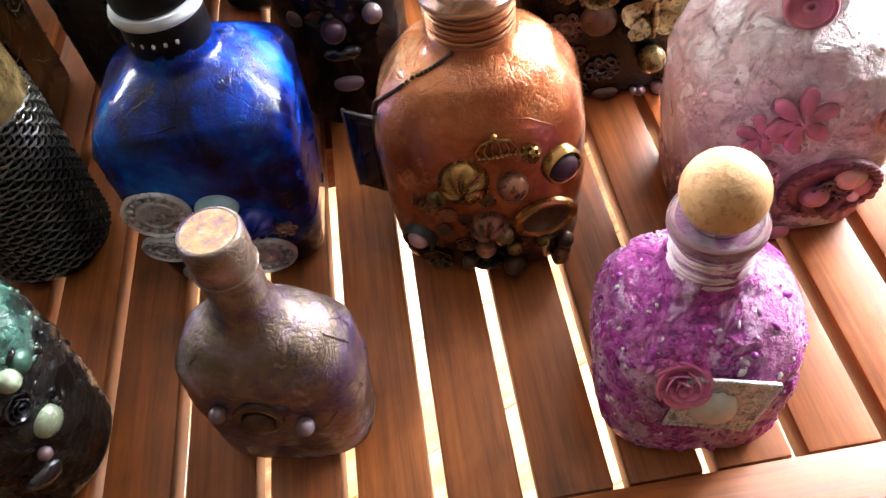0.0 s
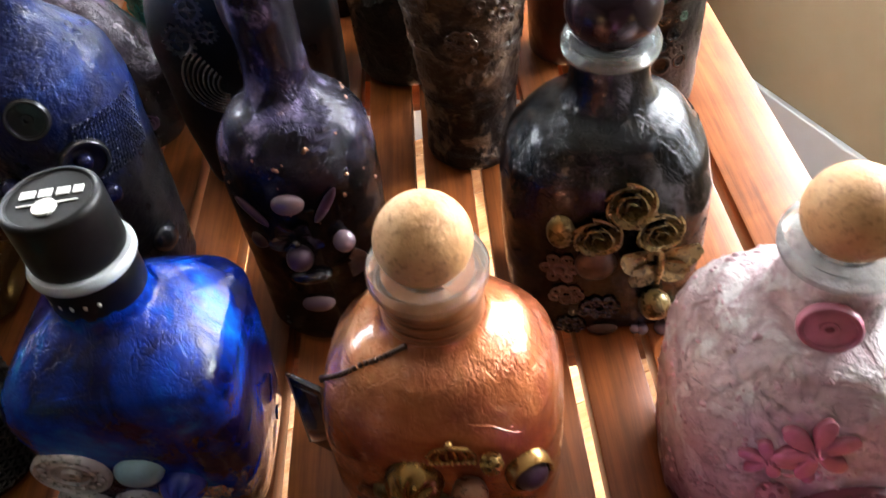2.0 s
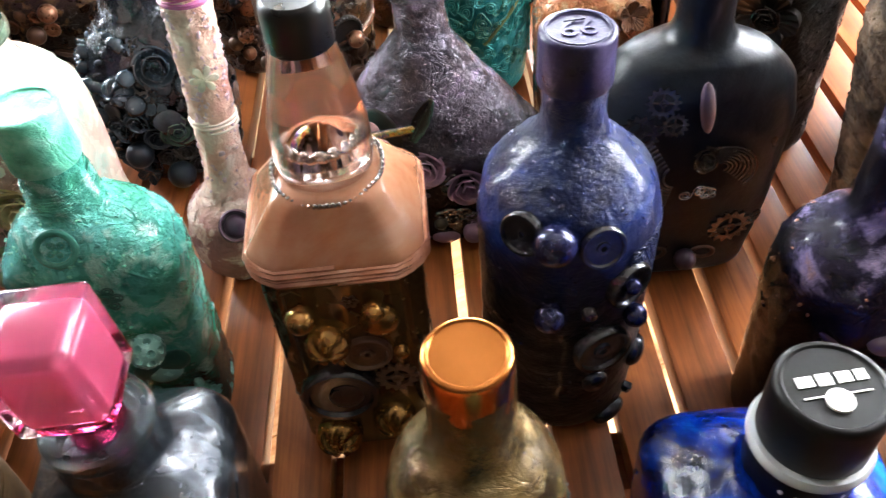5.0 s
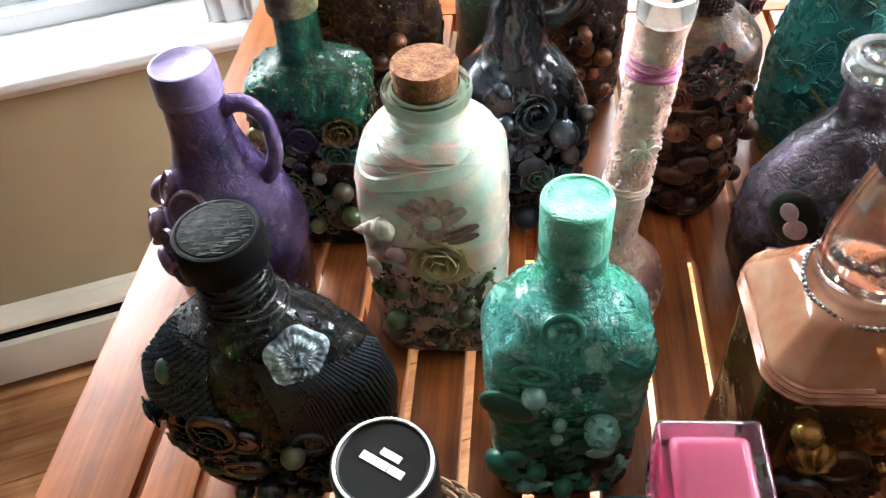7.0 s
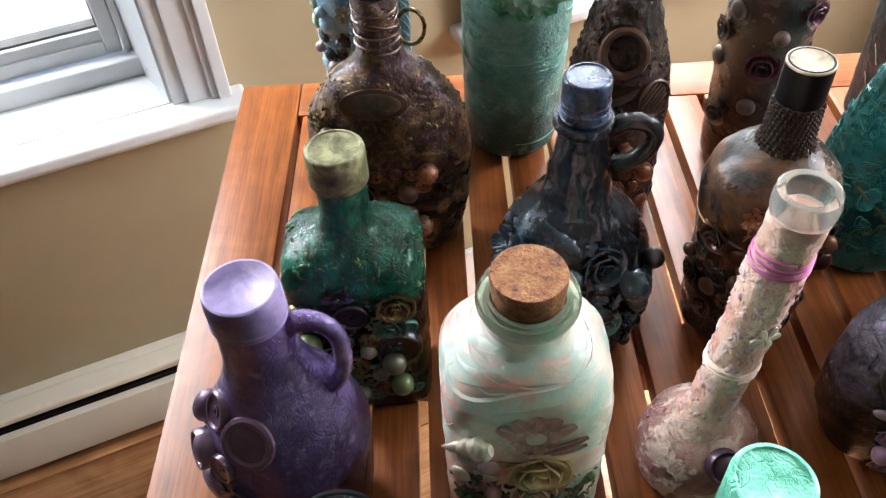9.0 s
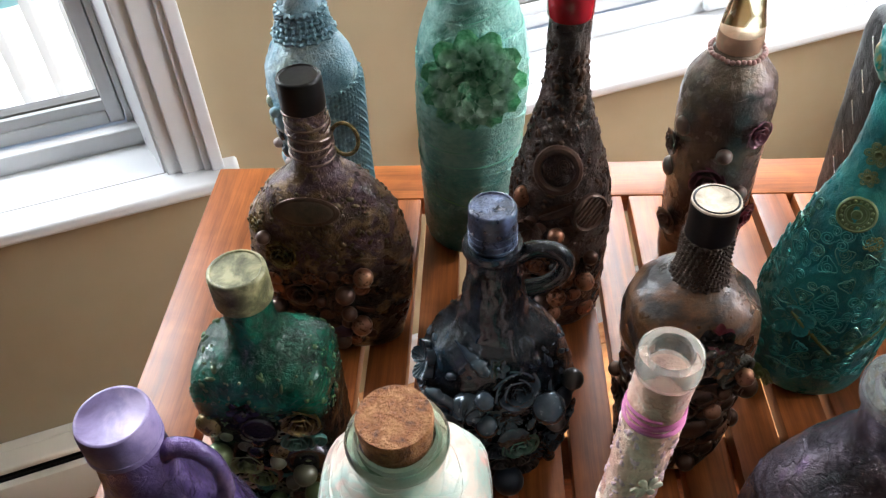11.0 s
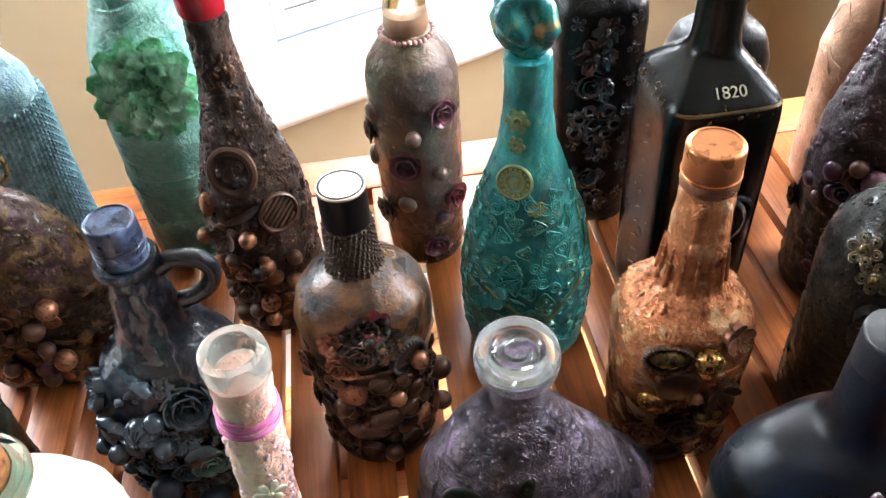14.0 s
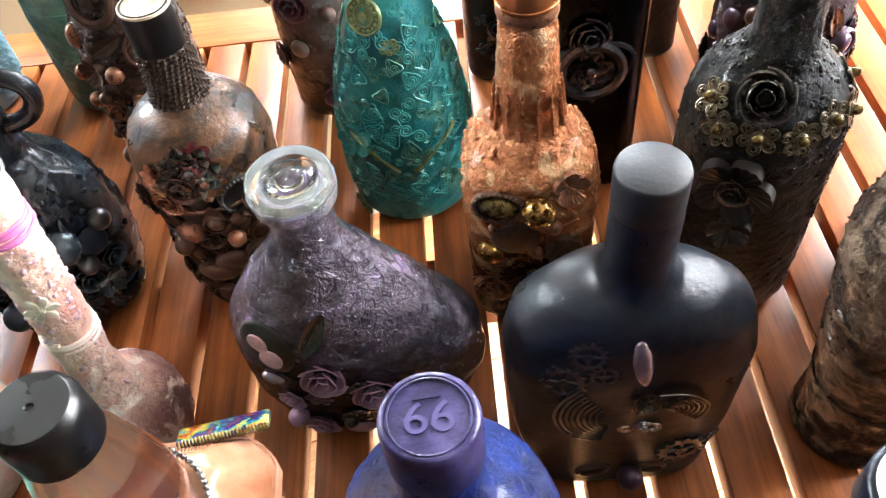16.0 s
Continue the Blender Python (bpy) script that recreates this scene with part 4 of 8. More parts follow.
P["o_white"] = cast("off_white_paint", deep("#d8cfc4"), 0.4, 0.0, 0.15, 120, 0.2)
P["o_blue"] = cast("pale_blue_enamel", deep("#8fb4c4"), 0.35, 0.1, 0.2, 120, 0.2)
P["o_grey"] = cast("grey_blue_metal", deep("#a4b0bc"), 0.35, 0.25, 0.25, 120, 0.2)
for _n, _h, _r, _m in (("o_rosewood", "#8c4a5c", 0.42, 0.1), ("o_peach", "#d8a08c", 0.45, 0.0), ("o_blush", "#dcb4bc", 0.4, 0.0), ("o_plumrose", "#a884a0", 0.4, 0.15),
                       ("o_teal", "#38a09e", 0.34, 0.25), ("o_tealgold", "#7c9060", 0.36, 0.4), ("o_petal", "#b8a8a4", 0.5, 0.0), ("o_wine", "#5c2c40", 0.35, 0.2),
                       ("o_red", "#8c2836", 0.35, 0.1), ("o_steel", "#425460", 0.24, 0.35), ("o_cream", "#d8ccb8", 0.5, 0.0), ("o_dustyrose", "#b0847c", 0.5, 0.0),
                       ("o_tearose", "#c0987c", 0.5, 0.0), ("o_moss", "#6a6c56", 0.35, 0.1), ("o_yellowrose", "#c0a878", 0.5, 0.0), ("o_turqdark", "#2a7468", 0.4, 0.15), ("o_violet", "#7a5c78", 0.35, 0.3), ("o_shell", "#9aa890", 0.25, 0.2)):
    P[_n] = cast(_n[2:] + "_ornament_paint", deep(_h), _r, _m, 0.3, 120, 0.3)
P["corkball"] = paint("turned_cork_ball", [(0.3, "#b88450"), (0.45, "#cf9c68"), (0.7, "#dcae7c")], 38, 0.6, 0.0, 0.4, 260, 0.0005, dust="#b4824e", folds=0.0)
P["cork"] = paint("natural_cork", [(0.3, "#6c3c1c"), (0.45, "#a8662f"), (0.7, "#c08450")], 160, 0.75, 0.0, 1.0, 420, 0.0012, folds=0.0)
P["darkball"] = plain("dark_brown_lacquer", "#22141a", 0.26, 0, 0.2, 60, 0.05, 0.2)
P["redwax"] = plain("red_wax", "#9c1020", 0.22, 0, 0.15, 60, 0.15, 0.5)
P["pinkglass"] = glass("pink_glass", "#ff4f8c", 0.02)
P["pinkcore"] = plain("transmitted_pink", "#ff82aa", 0.05, 0, 0.10, 30, 0.03, 0.6)
P["pinkcore"].node_tree.nodes["Principled BSDF"].inputs["Transmission Weight"].default_value = 0.6
P["olive"] = paint("olive_bronze_paint", [(0.32, "#4c4c30"), (0.5, "#747450"), (0.66, "#a09c74")], 70, 0.4, 0.2, 0.4, 160, 0.0006, folds=0.1, rub="#9c9870")
P["bluecap"] = paint("steel_blue_paint", [(0.32, "#20283c"), (0.5, "#3c4a68"), (0.66, "#64789c")], 60, 0.32, 0.3, 0.4, 160, 0.0006, folds=0.2, rub="#7484a4")
P["violetcap"] = paint("violet_satin_paint", [(0.32, "#6c5c8c"), (0.5, "#8878a8"), (0.68, "#a494bc")], 40, 0.5, 0.1, 0.2, 140, 0.0004, folds=0.1)
P["turqcap"] = paint("turquoise_cap_paint", [(0.3, "#3fa888"), (0.5, "#66c8a8"), (0.7, "#98e0cc")], 70, 0.42, 0.05, 0.6, 160, 0.0008, folds=0.6)
P["purplecap"] = paint("indigo_satin_cap_paint", [(0.32, "#241e44"), (0.5, "#3e366c"), (0.66, "#5c5288")], 50, 0.34, 0.1, 0.3, 160, 0.0005, folds=0.1, rub="#6c6494")
P["creamcap"] = paint("cream_metal_cap", [(0.32, "#9c8c74"), (0.5, "#c0b098"), (0.68, "#dcd0bc")], 70, 0.4, 0.1, 0.3, 160, 0.0004, folds=0.1)
P["copperwire"] = plain("copper_cord", deep("#b07048"), 0.35, 0.6, 0.3, 200, 0.4)
P["chain"] = plain("steel_ball_chain", "#a8a6a2", 0.2, 1.0, 0.1, 100, 0.05)
P["succulent"] = paint("pale_green_succulent", [(0.32, "#3c8864"), (0.44, "#74b890"), (0.56, "#a8d8b8"), (0.70, "#d0f0e0")], 2.4, 0.3, 0.0, 0.3, 6, 0.02, folds=0.0)
P["dichroic"] = paint("rainbow_dichroic", [(0.36, "#c85a2c"), (0.42, "#7a3f9c"), (0.47, "#3f4fb8"), (0.52, "#38b0a0"), (0.57, "#d8c03c"), (0.64, "#d0682c")], 110, 0.1, 0.6, 0.1, 60, 0.0004, coat=0.8)


def screw_cap(b, r, z0, z1, mat, label="", name="cap", bevel=0.12, ribs=0):
    h = z1 - z0
    prof = [(r * 0.98, z0), (r, z0 + h * 0.04), (r, z1 - h * bevel), (r * 0.985, z1 - h * bevel * 0.45), (r * 0.95, z1 - h * 0.02), (r * 0.90, z1), (r * 0.86, z1), (r * 0.82, z1 - h * 0.03), (r * 0.02, z1 - h * 0.03)]
    ob = b.turned(name, prof, mat, 56, label)
    for k in range(ribs):
        zz = z0 + h * (0.12 + 0.5 * k / max(1, ribs))
        ring = [(1.012 * r * math.cos(a), 1.012 * r * math.sin(a), zz) for a in np.linspace(0, 2 * math.pi, 40, endpoint=False)]
        part("ridge", tube_bm(ring, r * 0.035, 6, True), mat, ob)
    return ob


def lip(b, r, z0, z1, mat=None, name="lip", hole=0.6):
    h = z1 - z0
    return b.turned(name, [(r * 0.72, z0 - h * 0.2), (r * 0.96, z0), (r, z0 + h * 0.3), (r, z0 + h * 0.7), (r * 0.95, z1), (r * hole, z1), (r * hole * 0.92, z1 - h * 0.3), (r * hole * 0.9, z1 - h * 2)], mat or MAT["rim"], 48)


def cord(b, z0, z1, r, mat, wires=8, thick=0.0011, name="cord"):
    """A cord wound round the neck in close turns."""
    n = 36
    pts = [(r * math.cos(2 * math.pi * k / n), r * math.sin(2 * math.pi * k / n), z0 + (z1 - z0) * k / (n * wires) + 0.0009 * math.sin(k * 0.11)) for k in range(n * wires + 1)]
    return part(name, tube_bm(pts, thick, 6), mat, b.root, m=pose(float(b.s[-1, 4]), 0, 0))


PATRON = [(0, .044, .036, 3.2), (.004, .049, .041, 3.2), (.05, .052, .045, 3.2), (.085, .052, .045, 3), (.105, .048, .042, 2.8), (.122, .036, .033, 2.4), (.130, .022, .021, 2), (.140, .0185, .0185, 2), (.155, .018, .018, 2)]


def patron(name, label, x, y, rz, mat, ball, rough=0.0, zs=1.0, ws=1.0, ball_r=0.0192):
    b = Bottle(name, label, x, y, rz, [(z * zs, w * ws, h * ws, n) for z, w, h, n in PATRON], mat, 72, 80, 2, rough, 90)
    t = b.top
    lip(b, 0.0245, t - 0.001, t + 0.008)
    bm = ball_bm(ball_r, t + ball_r, 32, 0.97)
    part("stopper", bm, ball, b.root)
    return b


ORANGE = patron("orange_bottle", "copper orange bottle with wooden ball stopper and beaded front", .095, .178, -9, P["orange"], P["corkball"], 0.0006, 1.0, 1.04)
PINK = patron("pink_bottle", "pale pink textured bottle with wooden ball stopper", .254, .170, -8, P["pink"], P["corkball"], 0.0016, 0.99, 1.11)
BLACK = patron("black_bottle", "glossy black bottle with dark ball stopper and bronze roses", .192, .306, -5, P["blackgloss"], P["darkball"], 0.0005, 1.08, 1.10, 0.0232)
MAG = Bottle("magenta_bottle", "small magenta glitter bottle with wooden ball stopper", .168, .046, -9,
             [(0, .038, .033, 3), (.004, .042, .038, 3), (.04, .044, .040, 3), (.066, .043, .039, 2.8), (.082, .036, .032, 2.5), (.092, .022, .020, 2.1), (.100, .0165, .0165, 2), (.122, .0155, .0155, 2)], P["magenta"], 72, 80, 2, 0.0022, 110)
lip(MAG, 0.0192, .119, .126)
part("stopper", ball_bm(0.0165, .139, 32, 0.97), P["corkball"], MAG.root)
cord(MAG, .098, .118, .0160, P["o_blush"], 6, .0011)
LILAC = Bottle("lilac_flask", "small lilac pearl flask with painted screw cap", -.021, .064, -10,
               [(0, .033, .021, 3), (.004, .038, .025, 3), (.05, .041, .027, 3), (.072, .040, .026, 2.8), (.086, .031, .020, 2.4), (.096, .017, .014, 2), (.104, .0125, .0125, 2), (.125, .012, .012, 2)], P["lilac"], 64, 70, 2, 0.0006, 90)
screw_cap(LILAC, .0130, .124, .147, P["lilac"], "lilac painted cap with yellow wear on its top", ribs=1)
EBLUE = Bottle("cobalt_bottle", "square-shouldered cobalt blue bottle with black cap", -.049, .206, -2,
               [(0, .043, .038, 5), (.004, .0465, .042, 6), (.05, .0500, .046, 6), (.101, .0515, .047, 6), (.111, .048, .044, 5.5), (.124, .032, .030, 3), (.131, .021, .021, 2), (.150, .0195, .0195, 2)], P["blue"], 80, 80, 1, 0.0007, 50)
screw_cap(EBLUE, .0206, .138, .1565, MAT["black"], "", "neck_band", .3)
lip(EBLUE, .0228, .1555, .1610, P["ringglass"], "glass_ring", .8)
screw_cap(EBLUE, .0202, .162, .191, MAT["black"], "black cap with white lettering")
PLUM = Bottle("plum_bottle", "black and plum pearl bottle with white-topped cap", .026, .314, 0,
              [(0, .035, .035), (.005, .040, .040), (.115, .0425, .0425), (.135, .0405, .0405), (.150, .031, .031), (.158, .019, .019), (.167, .0162, .0162), (.240, .0158, .0158)], P["plum"], 64, 80, 2, 0.0007, 80)
screw_cap(PLUM, .0182, .236, .252, P["matteblack"], "dark cap with a white top")
NAVY = Bottle("indigo_bottle", "indigo blue bottle with stamped purple cap", -.113, .354, 4,
              [(0, .036, .036), (.005, .042, .042), (.06, .045, .045), (.150, .046, .046), (.172, .041, .041), (.187, .027, .027), (.197, .0165, .0165), (.206, .0150, .0150), (.226, .0142, .0142)], P["navy"], 72, 90, 2, 0.0009, 90)
screw_cap(NAVY, .0169, .222, .248, P["purplecap"], "indigo cap stamped with the number 66")
STEAM = Bottle("steampunk_bottle", "matte black flat bottle with gears and a winged ornament", -.0195, .457, -1,
               [(0, .046, .024, 3.5), (.005, .052, .029, 3.5), (.06, .0605, .031, 3.2), (.125, .0635, .032, 3), (.150, .0585, .030, 2.6), (.166, .042, .026, 2.2), (.175, .020, .019, 2), (.184, .0160, .0160, 2), (.222, .0155, .0155, 2)], P["matteblack"], 80, 90, 2, 0.0003, 50)
STEAM.turned("cap", [(.0150, .214), (.0154, .2145), (.0154, .219), (.0149, .2196), (.0156, .2205), (.0157, .2395), (.0153, .2412), (.0145, .2418), (.001, .2420)], P["capblack"], 56, "matte black cap")
URN = Bottle("bronze_vase_bottle", "bronze-brown textured vase bottle with a large rose", .127, .456, 0,
             [(0, .031, .031), (.006, .036, .036), (.014, .033, .033), (.05, .033, .033), (.12, .041, .041), (.170, .047, .047), (.190, .042, .042), (.205, .026, .026), (.215, .016, .016), (.26, .0145, .0145)], P["bronze"], 72, 90, 2, 0.0018, 110)
screw_cap(URN, .0165, .255, .280, P["o_brown"], "")
WHITE = Bottle("cream_bottle", "cream pastel bottle with gauze drape and cork", -.440, .480, 0,
               [(0, .041, .033, 4), (.005, .046, .038, 4), (.14, .047, .040, 4), (.160, .045, .038, 3.5), (.178, .034, .031, 2.6), (.186, .022, .022, 2), (.202, .0205, .0205, 2)], P["white"], 72, 80, 2, 0.0010, 50)
lip(WHITE, .0265, .198, .208, glass("sea_green_glass", "#a8c8b8", 0.05), hole=0.74)
WHITE.turned("cork", [(.0175, .195), (.0185, .210), (.0195, .220), (.0188, .222), (.001, .222)], P["cork"])
GREEN = Bottle("emerald_bottle", "emerald and bronze bottle with dark encrusted front", -.541, .583, 0,
               [(0, .040, .030, 5), (.004, .044, .034, 5), (.138, .045, .035, 5), (.150, .041, .031, 4), (.158, .026, .023, 2.6), (.165, .0165, .0165, 2), (.200, .0150, .0150, 2)], P["green"], 72, 80, 1, 0.0014, 90)
screw_cap(GREEN, .0178, .198, .222, P["olive"], "olive painted cap")
JUG = Bottle("blue_black_jug", "blue-black round jug with handle and molded flowers", -.391, .622, 0,
             [(0, .038, .036), (.006, .048, .045), (.04, .056, .050), (.075, .058, .050), (.100, .0525, .046), (.120, .043, .040), (.132, .0325, .0320), (.138, .0265, .0265), (.142, .0235, .0235), (.160, .0205, .0205), (.180, .0170, .0170), (.195, .0148, .0148), (.205, .0148, .0148)], P["denim"], 72, 90, 2, 0.0018, 90)
lip(JUG, .0195, .198, .205, P["denim"], "collar")
screw_cap(JUG, .0150, .203, .234, P["bluecap"], "steel blue screw cap", ribs=3)
TOWER = Bottle("tower_bottle", "tall pink and white plastered bottle with bulb foot", -.322, .493, 0,
               [(0, .030, .030), (.006, .036, .036), (.03, .0385, .0385), (.05, .034, .034), (.064, .020, .020), (.075, .0145, .0145), (.10, .0140, .0140, 2, .002), (.17, .0145, .0145, 2, .007), (.207, .0148, .0148, 2, .0095), (.209, .0140, .0140, 2, .0095), (.240, .0142, .0142, 2, .012)], P["tower"], 56, 90, 2, 0.0012, 110)
lip(TOWER, .0158, .240, .254, None, hole=.70)
JACK = Bottle("square_glass_bottle", "square amber glass bottle with clear neck and black cap", -.229, .355, 1,
              [(0, .036, .036, 4.6), (.004, .040, .040, 4.6), (.146, .0405, .0405, 4.6), (.149, .0428, .0428, 4.6), (.160, .0428, .0428, 4.6), (.1625, .0410, .0410, 4.6), (.184, .0255, .0255, 3.6), (.186, .0225, .0225, 2)], P["jdpaint"], 96, 80, 0, 0.0003, 60, shape=octagon)
JACK.turned("neck", [(.0215, .184), (.0235, .196), (.0228, .214), (.0165, .243), (.0135, .254), (.0135, .262)], MAT["clear"])
JACK.turned("cap", [(.0140, .2520), (.0146, .2526), (.0146, .2680), (.0138, .2718), (.0120, .2735), (.0016, .2736), (.0011, .2728), (.0002, .2728)], P["blackshine"], 56, "glossy black screw cap")
ROUND = Bottle("round_brown_bottle", "round-shouldered dark copper bottle with cream cap", -.259, .624, 0,
               [(0, .034, .034), (.006, .040, .040), (.07, .0405, .0405), (.100, .0425, .0425), (.118, .0445, .0445), (.136, .0455, .0455), (.152, .0415, .0415), (.166, .029, .029), (.173, .0165, .0165), (.180, .0145, .0145), (.212, .0135, .0135)], P["brown"], 72, 90, 2, 0.0008, 80)
screw_cap(ROUND, .0147, .207, .235, MAT["black"], "black cap with cream disc top")
TEAL = Bottle("teal_bottle", "teal bowling-pin bottle with gilded relief", -.134, .694, 0,
              [(0, .040, .037), (.006, .046, .042), (.04, .0490, .044), (.085, .0495, .044), (.130, .0415, .038), (.168, .0295, .029), (.200, .0195, .0195), (.228, .0160, .0160), (.262, .0155, .0155)], P["teal"], 72, 90, 2, 0.0009, 110)
COPPER = Bottle("copper_bottle", "copper leaf bottle with ridged neck and gold beads", -.054, .587, -3,
                [(0, .034, .032, 3.5), (.005, .039, .037, 3.5), (.118, .042, .040, 3.5), (.138, .0385, .037, 3), (.150, .027, .027, 2.2), (.160, .0195, .0195, 2), (.19, .0178, .0178, 2), (.232, .0150, .0150, 2)], P["copper"], 72, 90, 2, 0.0012, 90)
lip(COPPER, .0166, .229, .236, P["o_copper"], "collar")
P["copperpaint"] = plain("copper_cap_paint", deep("#c27c4c"), 0.3, 0.6, 0.25, 120, 0.3)
screw_cap(COPPER, .0163, .236, .257, P["copperpaint"], "copper painted screw cap", ribs=1)
WINE = Bottle("chocolate_wine_bottle", "dark chocolate textured wine bottle with red wax top", -.336, .767, 0,
              [(0, .034, .034), (.006, .040, .040), (.115, .0420, .0420), (.145, .038, .038), (.185, .027, .027), (.215, .0185, .0185), (.24, .0150, .0150), (.284, .0140, .0140)], P["wine"], 72, 90, 2, 0.0022, 120)
WINE.turned("wax_cap", [(.0150, .281), (.0162, .2835), (.0164, .296), (.0150, .302), (.0112, .3055), (.001, .3065)], P["redwax"])
GLASSNECK = Bottle("mauve_bottle", "mauve brown bottle with clear gold neck and rose beads", -.201, .818, 0,
                   [(0, .028, .028), (.005, .0335, .0335), (.08, .0365, .0365), (.185, .0375, .0375), (.203, .0335, .0335), (.216, .023, .023), (.224, .0165, .0165)], P["mauve"], 64, 80, 2, 0.0008, 90)
GLASSNECK.turned("neck", [(.0165, .223), (.0178, .232), (.0165, .245), (.0124, .265), (.0120, .280)], glass("honey_glass", "#f0e8c4", 0.04))
screw_cap(GLASSNECK, .0140, .276, .299, P["o_brown"], "brown cap, its top paled by painted glare", ribs=3)
SWING = Bottle("mint_swing_bottle", "mint gauze swing-top bottle with a succulent flower", -.412, .866, 0,
               [(z * 1.075, w, w, 2, 0.042 * max(0, z - 0.05)) for z, w in ((0, .038), (.006, .044), (.10, .047), (.18, .049), (.205, .044), (.235, .032), (.265, .026), (.305, .0215), (.312, .024), (.318, .0205), (.330, .0195))], P["mint"], 64, 90, 2, 0.0014, 70)
SWING.turned("stopper", [(.0165, .353), (.0178, .360), (.0178, .366), (.0150, .372), (.008, .376), (.001, .377)], P["o_white"])
SKY = Bottle("sky_blue_bottle", "sky blue pearl bottle with burlap wrap", -.547, .870, 0,
             [(0, .034, .034), (.006, .039, .039), (.10, .0385, .0385), (.170, .041, .041), (.196, .0385, .0385), (.215, .028, .028), (.228, .0195, .0195), (.26, .0165, .0165), (.305, .0148, .0148)], P["sky"], 64, 90, 2, 0.0012, 90)
screw_cap(SKY, .0154, .300, .322, plain("turquoise_plastic", "#3a98a0", 0.4, 0, 0.15), "turquoise cap")
OCHRE = Bottle("antique_gold_flask", "antique gold and brown flat round flask with black cap", -.522, .730, 0,
               [(0, .044, .020, 3), (.005, .052, .025, 3), (.05, .062, .029, 2.6), (.10, .066, .031, 2.4), (.145, .058, .029, 2.3), (.172, .038, .024, 2.1), (.184, .020, .018, 2), (.195, .0160, .0160, 2), (.242, .0150, .0150, 2)], P["ochre"], 72, 90, 2, 0.0012, 80)
screw_cap(OCHRE, .0160, .237, .262, MAT["black"], "")
TALL = Bottle("tall_black_bottle", "tall square black bottle with molded relief", -.045, .848, 0,
              [(0, .031, .031, 5), (.005, .035, .035, 5), (.12, .037, .037, 5), (.205, .0385, .0385, 5), (.222, .0375, .0375, 4.4), (.236, .024, .024, 2.8), (.246, .0165, .0165, 2), (.284, .0140, .0140, 2)], P["blackglass"], 72, 80, 1, 0.0006, 90)
TALL.turned("cap", [(.0142, .262), (.0148, .2625), (.0146, .283), (.0168, .2855), (.0168, .2890), (.0160, .2900), (.001, .2900)], P["matteblack"], 48)
YEAR = Bottle("square_green_bottle", "square black-green glass bottle embossed 1820", -.002, .716, 0,
              [(0, .036, .042, 6), (.005, .040, .045, 6), (.20, .041, .046, 6), (.212, .040, .045, 6), (.231, .024, .025, 4), (.238, .0175, .0175, 2.2), (.250, .0160, .0160, 2), (.292, .0150, .0150, 2)], P["bottlegreen"], 80, 80, 1, 0.0)
screw_cap(YEAR, .0168, .287, .315, MAT["black"], "", ribs=3)
TURQ = Bottle("turquoise_bottle", "turquoise crusted bottle with molded shells", -.360, .364, 6,
              [(0, .036, .024, 4), (.005, .041, .028, 4), (.07, .043, .030, 4), (.132, .045, .031, 4), (.150, .041, .029, 3.2), (.165, .028, .023, 2.4), (.173, .0175, .0165, 2), (.200, .0148, .0165, 2)], P["turq"], 72, 80, 2, 0.0016, 80)
screw_cap(TURQ, .0167, .198, .228, P["turqcap"], "turquoise painted cap", "cap", .08)
SLOPE = Bottle("sloping_purple_bottle", "purple pewter bottle with sloping shoulder and cameo", -.172, .512, 0,
               [(0, .046, .026, 2.4, .006), (.006, .060, .034, 2.4, .006), (.04, .074, .041, 2.2, .007), (.075, .0735, .041, 2.1, .005), (.105, .0590, .036, 2.1, -.006), (.132, .0400, .029, 2, -.009), (.152, .0235, .0225, 2, -.008), (.162, .0172, .0172, 2, -.007), (.192, .0160, .0160, 2, -.007)], P["purpleslope"], 80, 90, 2, 0.0010, 60)
lip(SLOPE, .0225, .189, .2035, None, hole=.66)
SLOPE.turned("stopper_disc", [(.0001, .193), (.0142, .193), (.0144, .2010), (.0128, .2028), (.0108, .2010), (.0075, .2004), (.0062, .2024), (.0030, .2032), (.0001, .2020)], glass("stopper_glass", "#f4f6f4", 0.05), 40, "pale glass stopper disc")
VIOLET = Bottle("violet_jug", "violet pearl jug with handle and button trim", -.580, .480, 0,
                [(0, .034, .034), (.006, .041, .041), (.05, .047, .047), (.095, .050, .050), (.120, .043, .043), (.138, .0325, .0325), (.155, .0250, .0250), (.172, .0205, .0205), (.205, .0178, .0178)], P["lilacjug"], 72, 80, 2, 0.0003, 60)
screw_cap(VIOLET, .0196, .2035, .2225, P["violetcap"], "violet painted jug cap", "cap", .42)
VIOLET.turned("cap_skirt", [(.0192, .2005), (.0199, .2010), (.0199, .2045), (.0192, .2050), (.0150, .2050)], P["violetcap"], 72)
DISC = Bottle("black_disc_bottle", "black lacquered round flat bottle with lace scarf", -.527, .356, 2,
              [(0, .040, .022, 2.8), (.005, .052, .028, 2.8), (.05, .068, .034, 2.4), (.085, .072, .035, 2.3), (.120, .064, .033, 2.2), (.145, .044, .028, 2), (.158, .026, .022, 2), (.168, .0185, .0185, 2), (.200, .0170, .0170, 2)], P["blacklace"], 80, 90, 2, 0.0012, 90)
screw_cap(DISC, .0222, .194, .213, P["blackcap"], "scuffed black domed cap", "cap", .4)
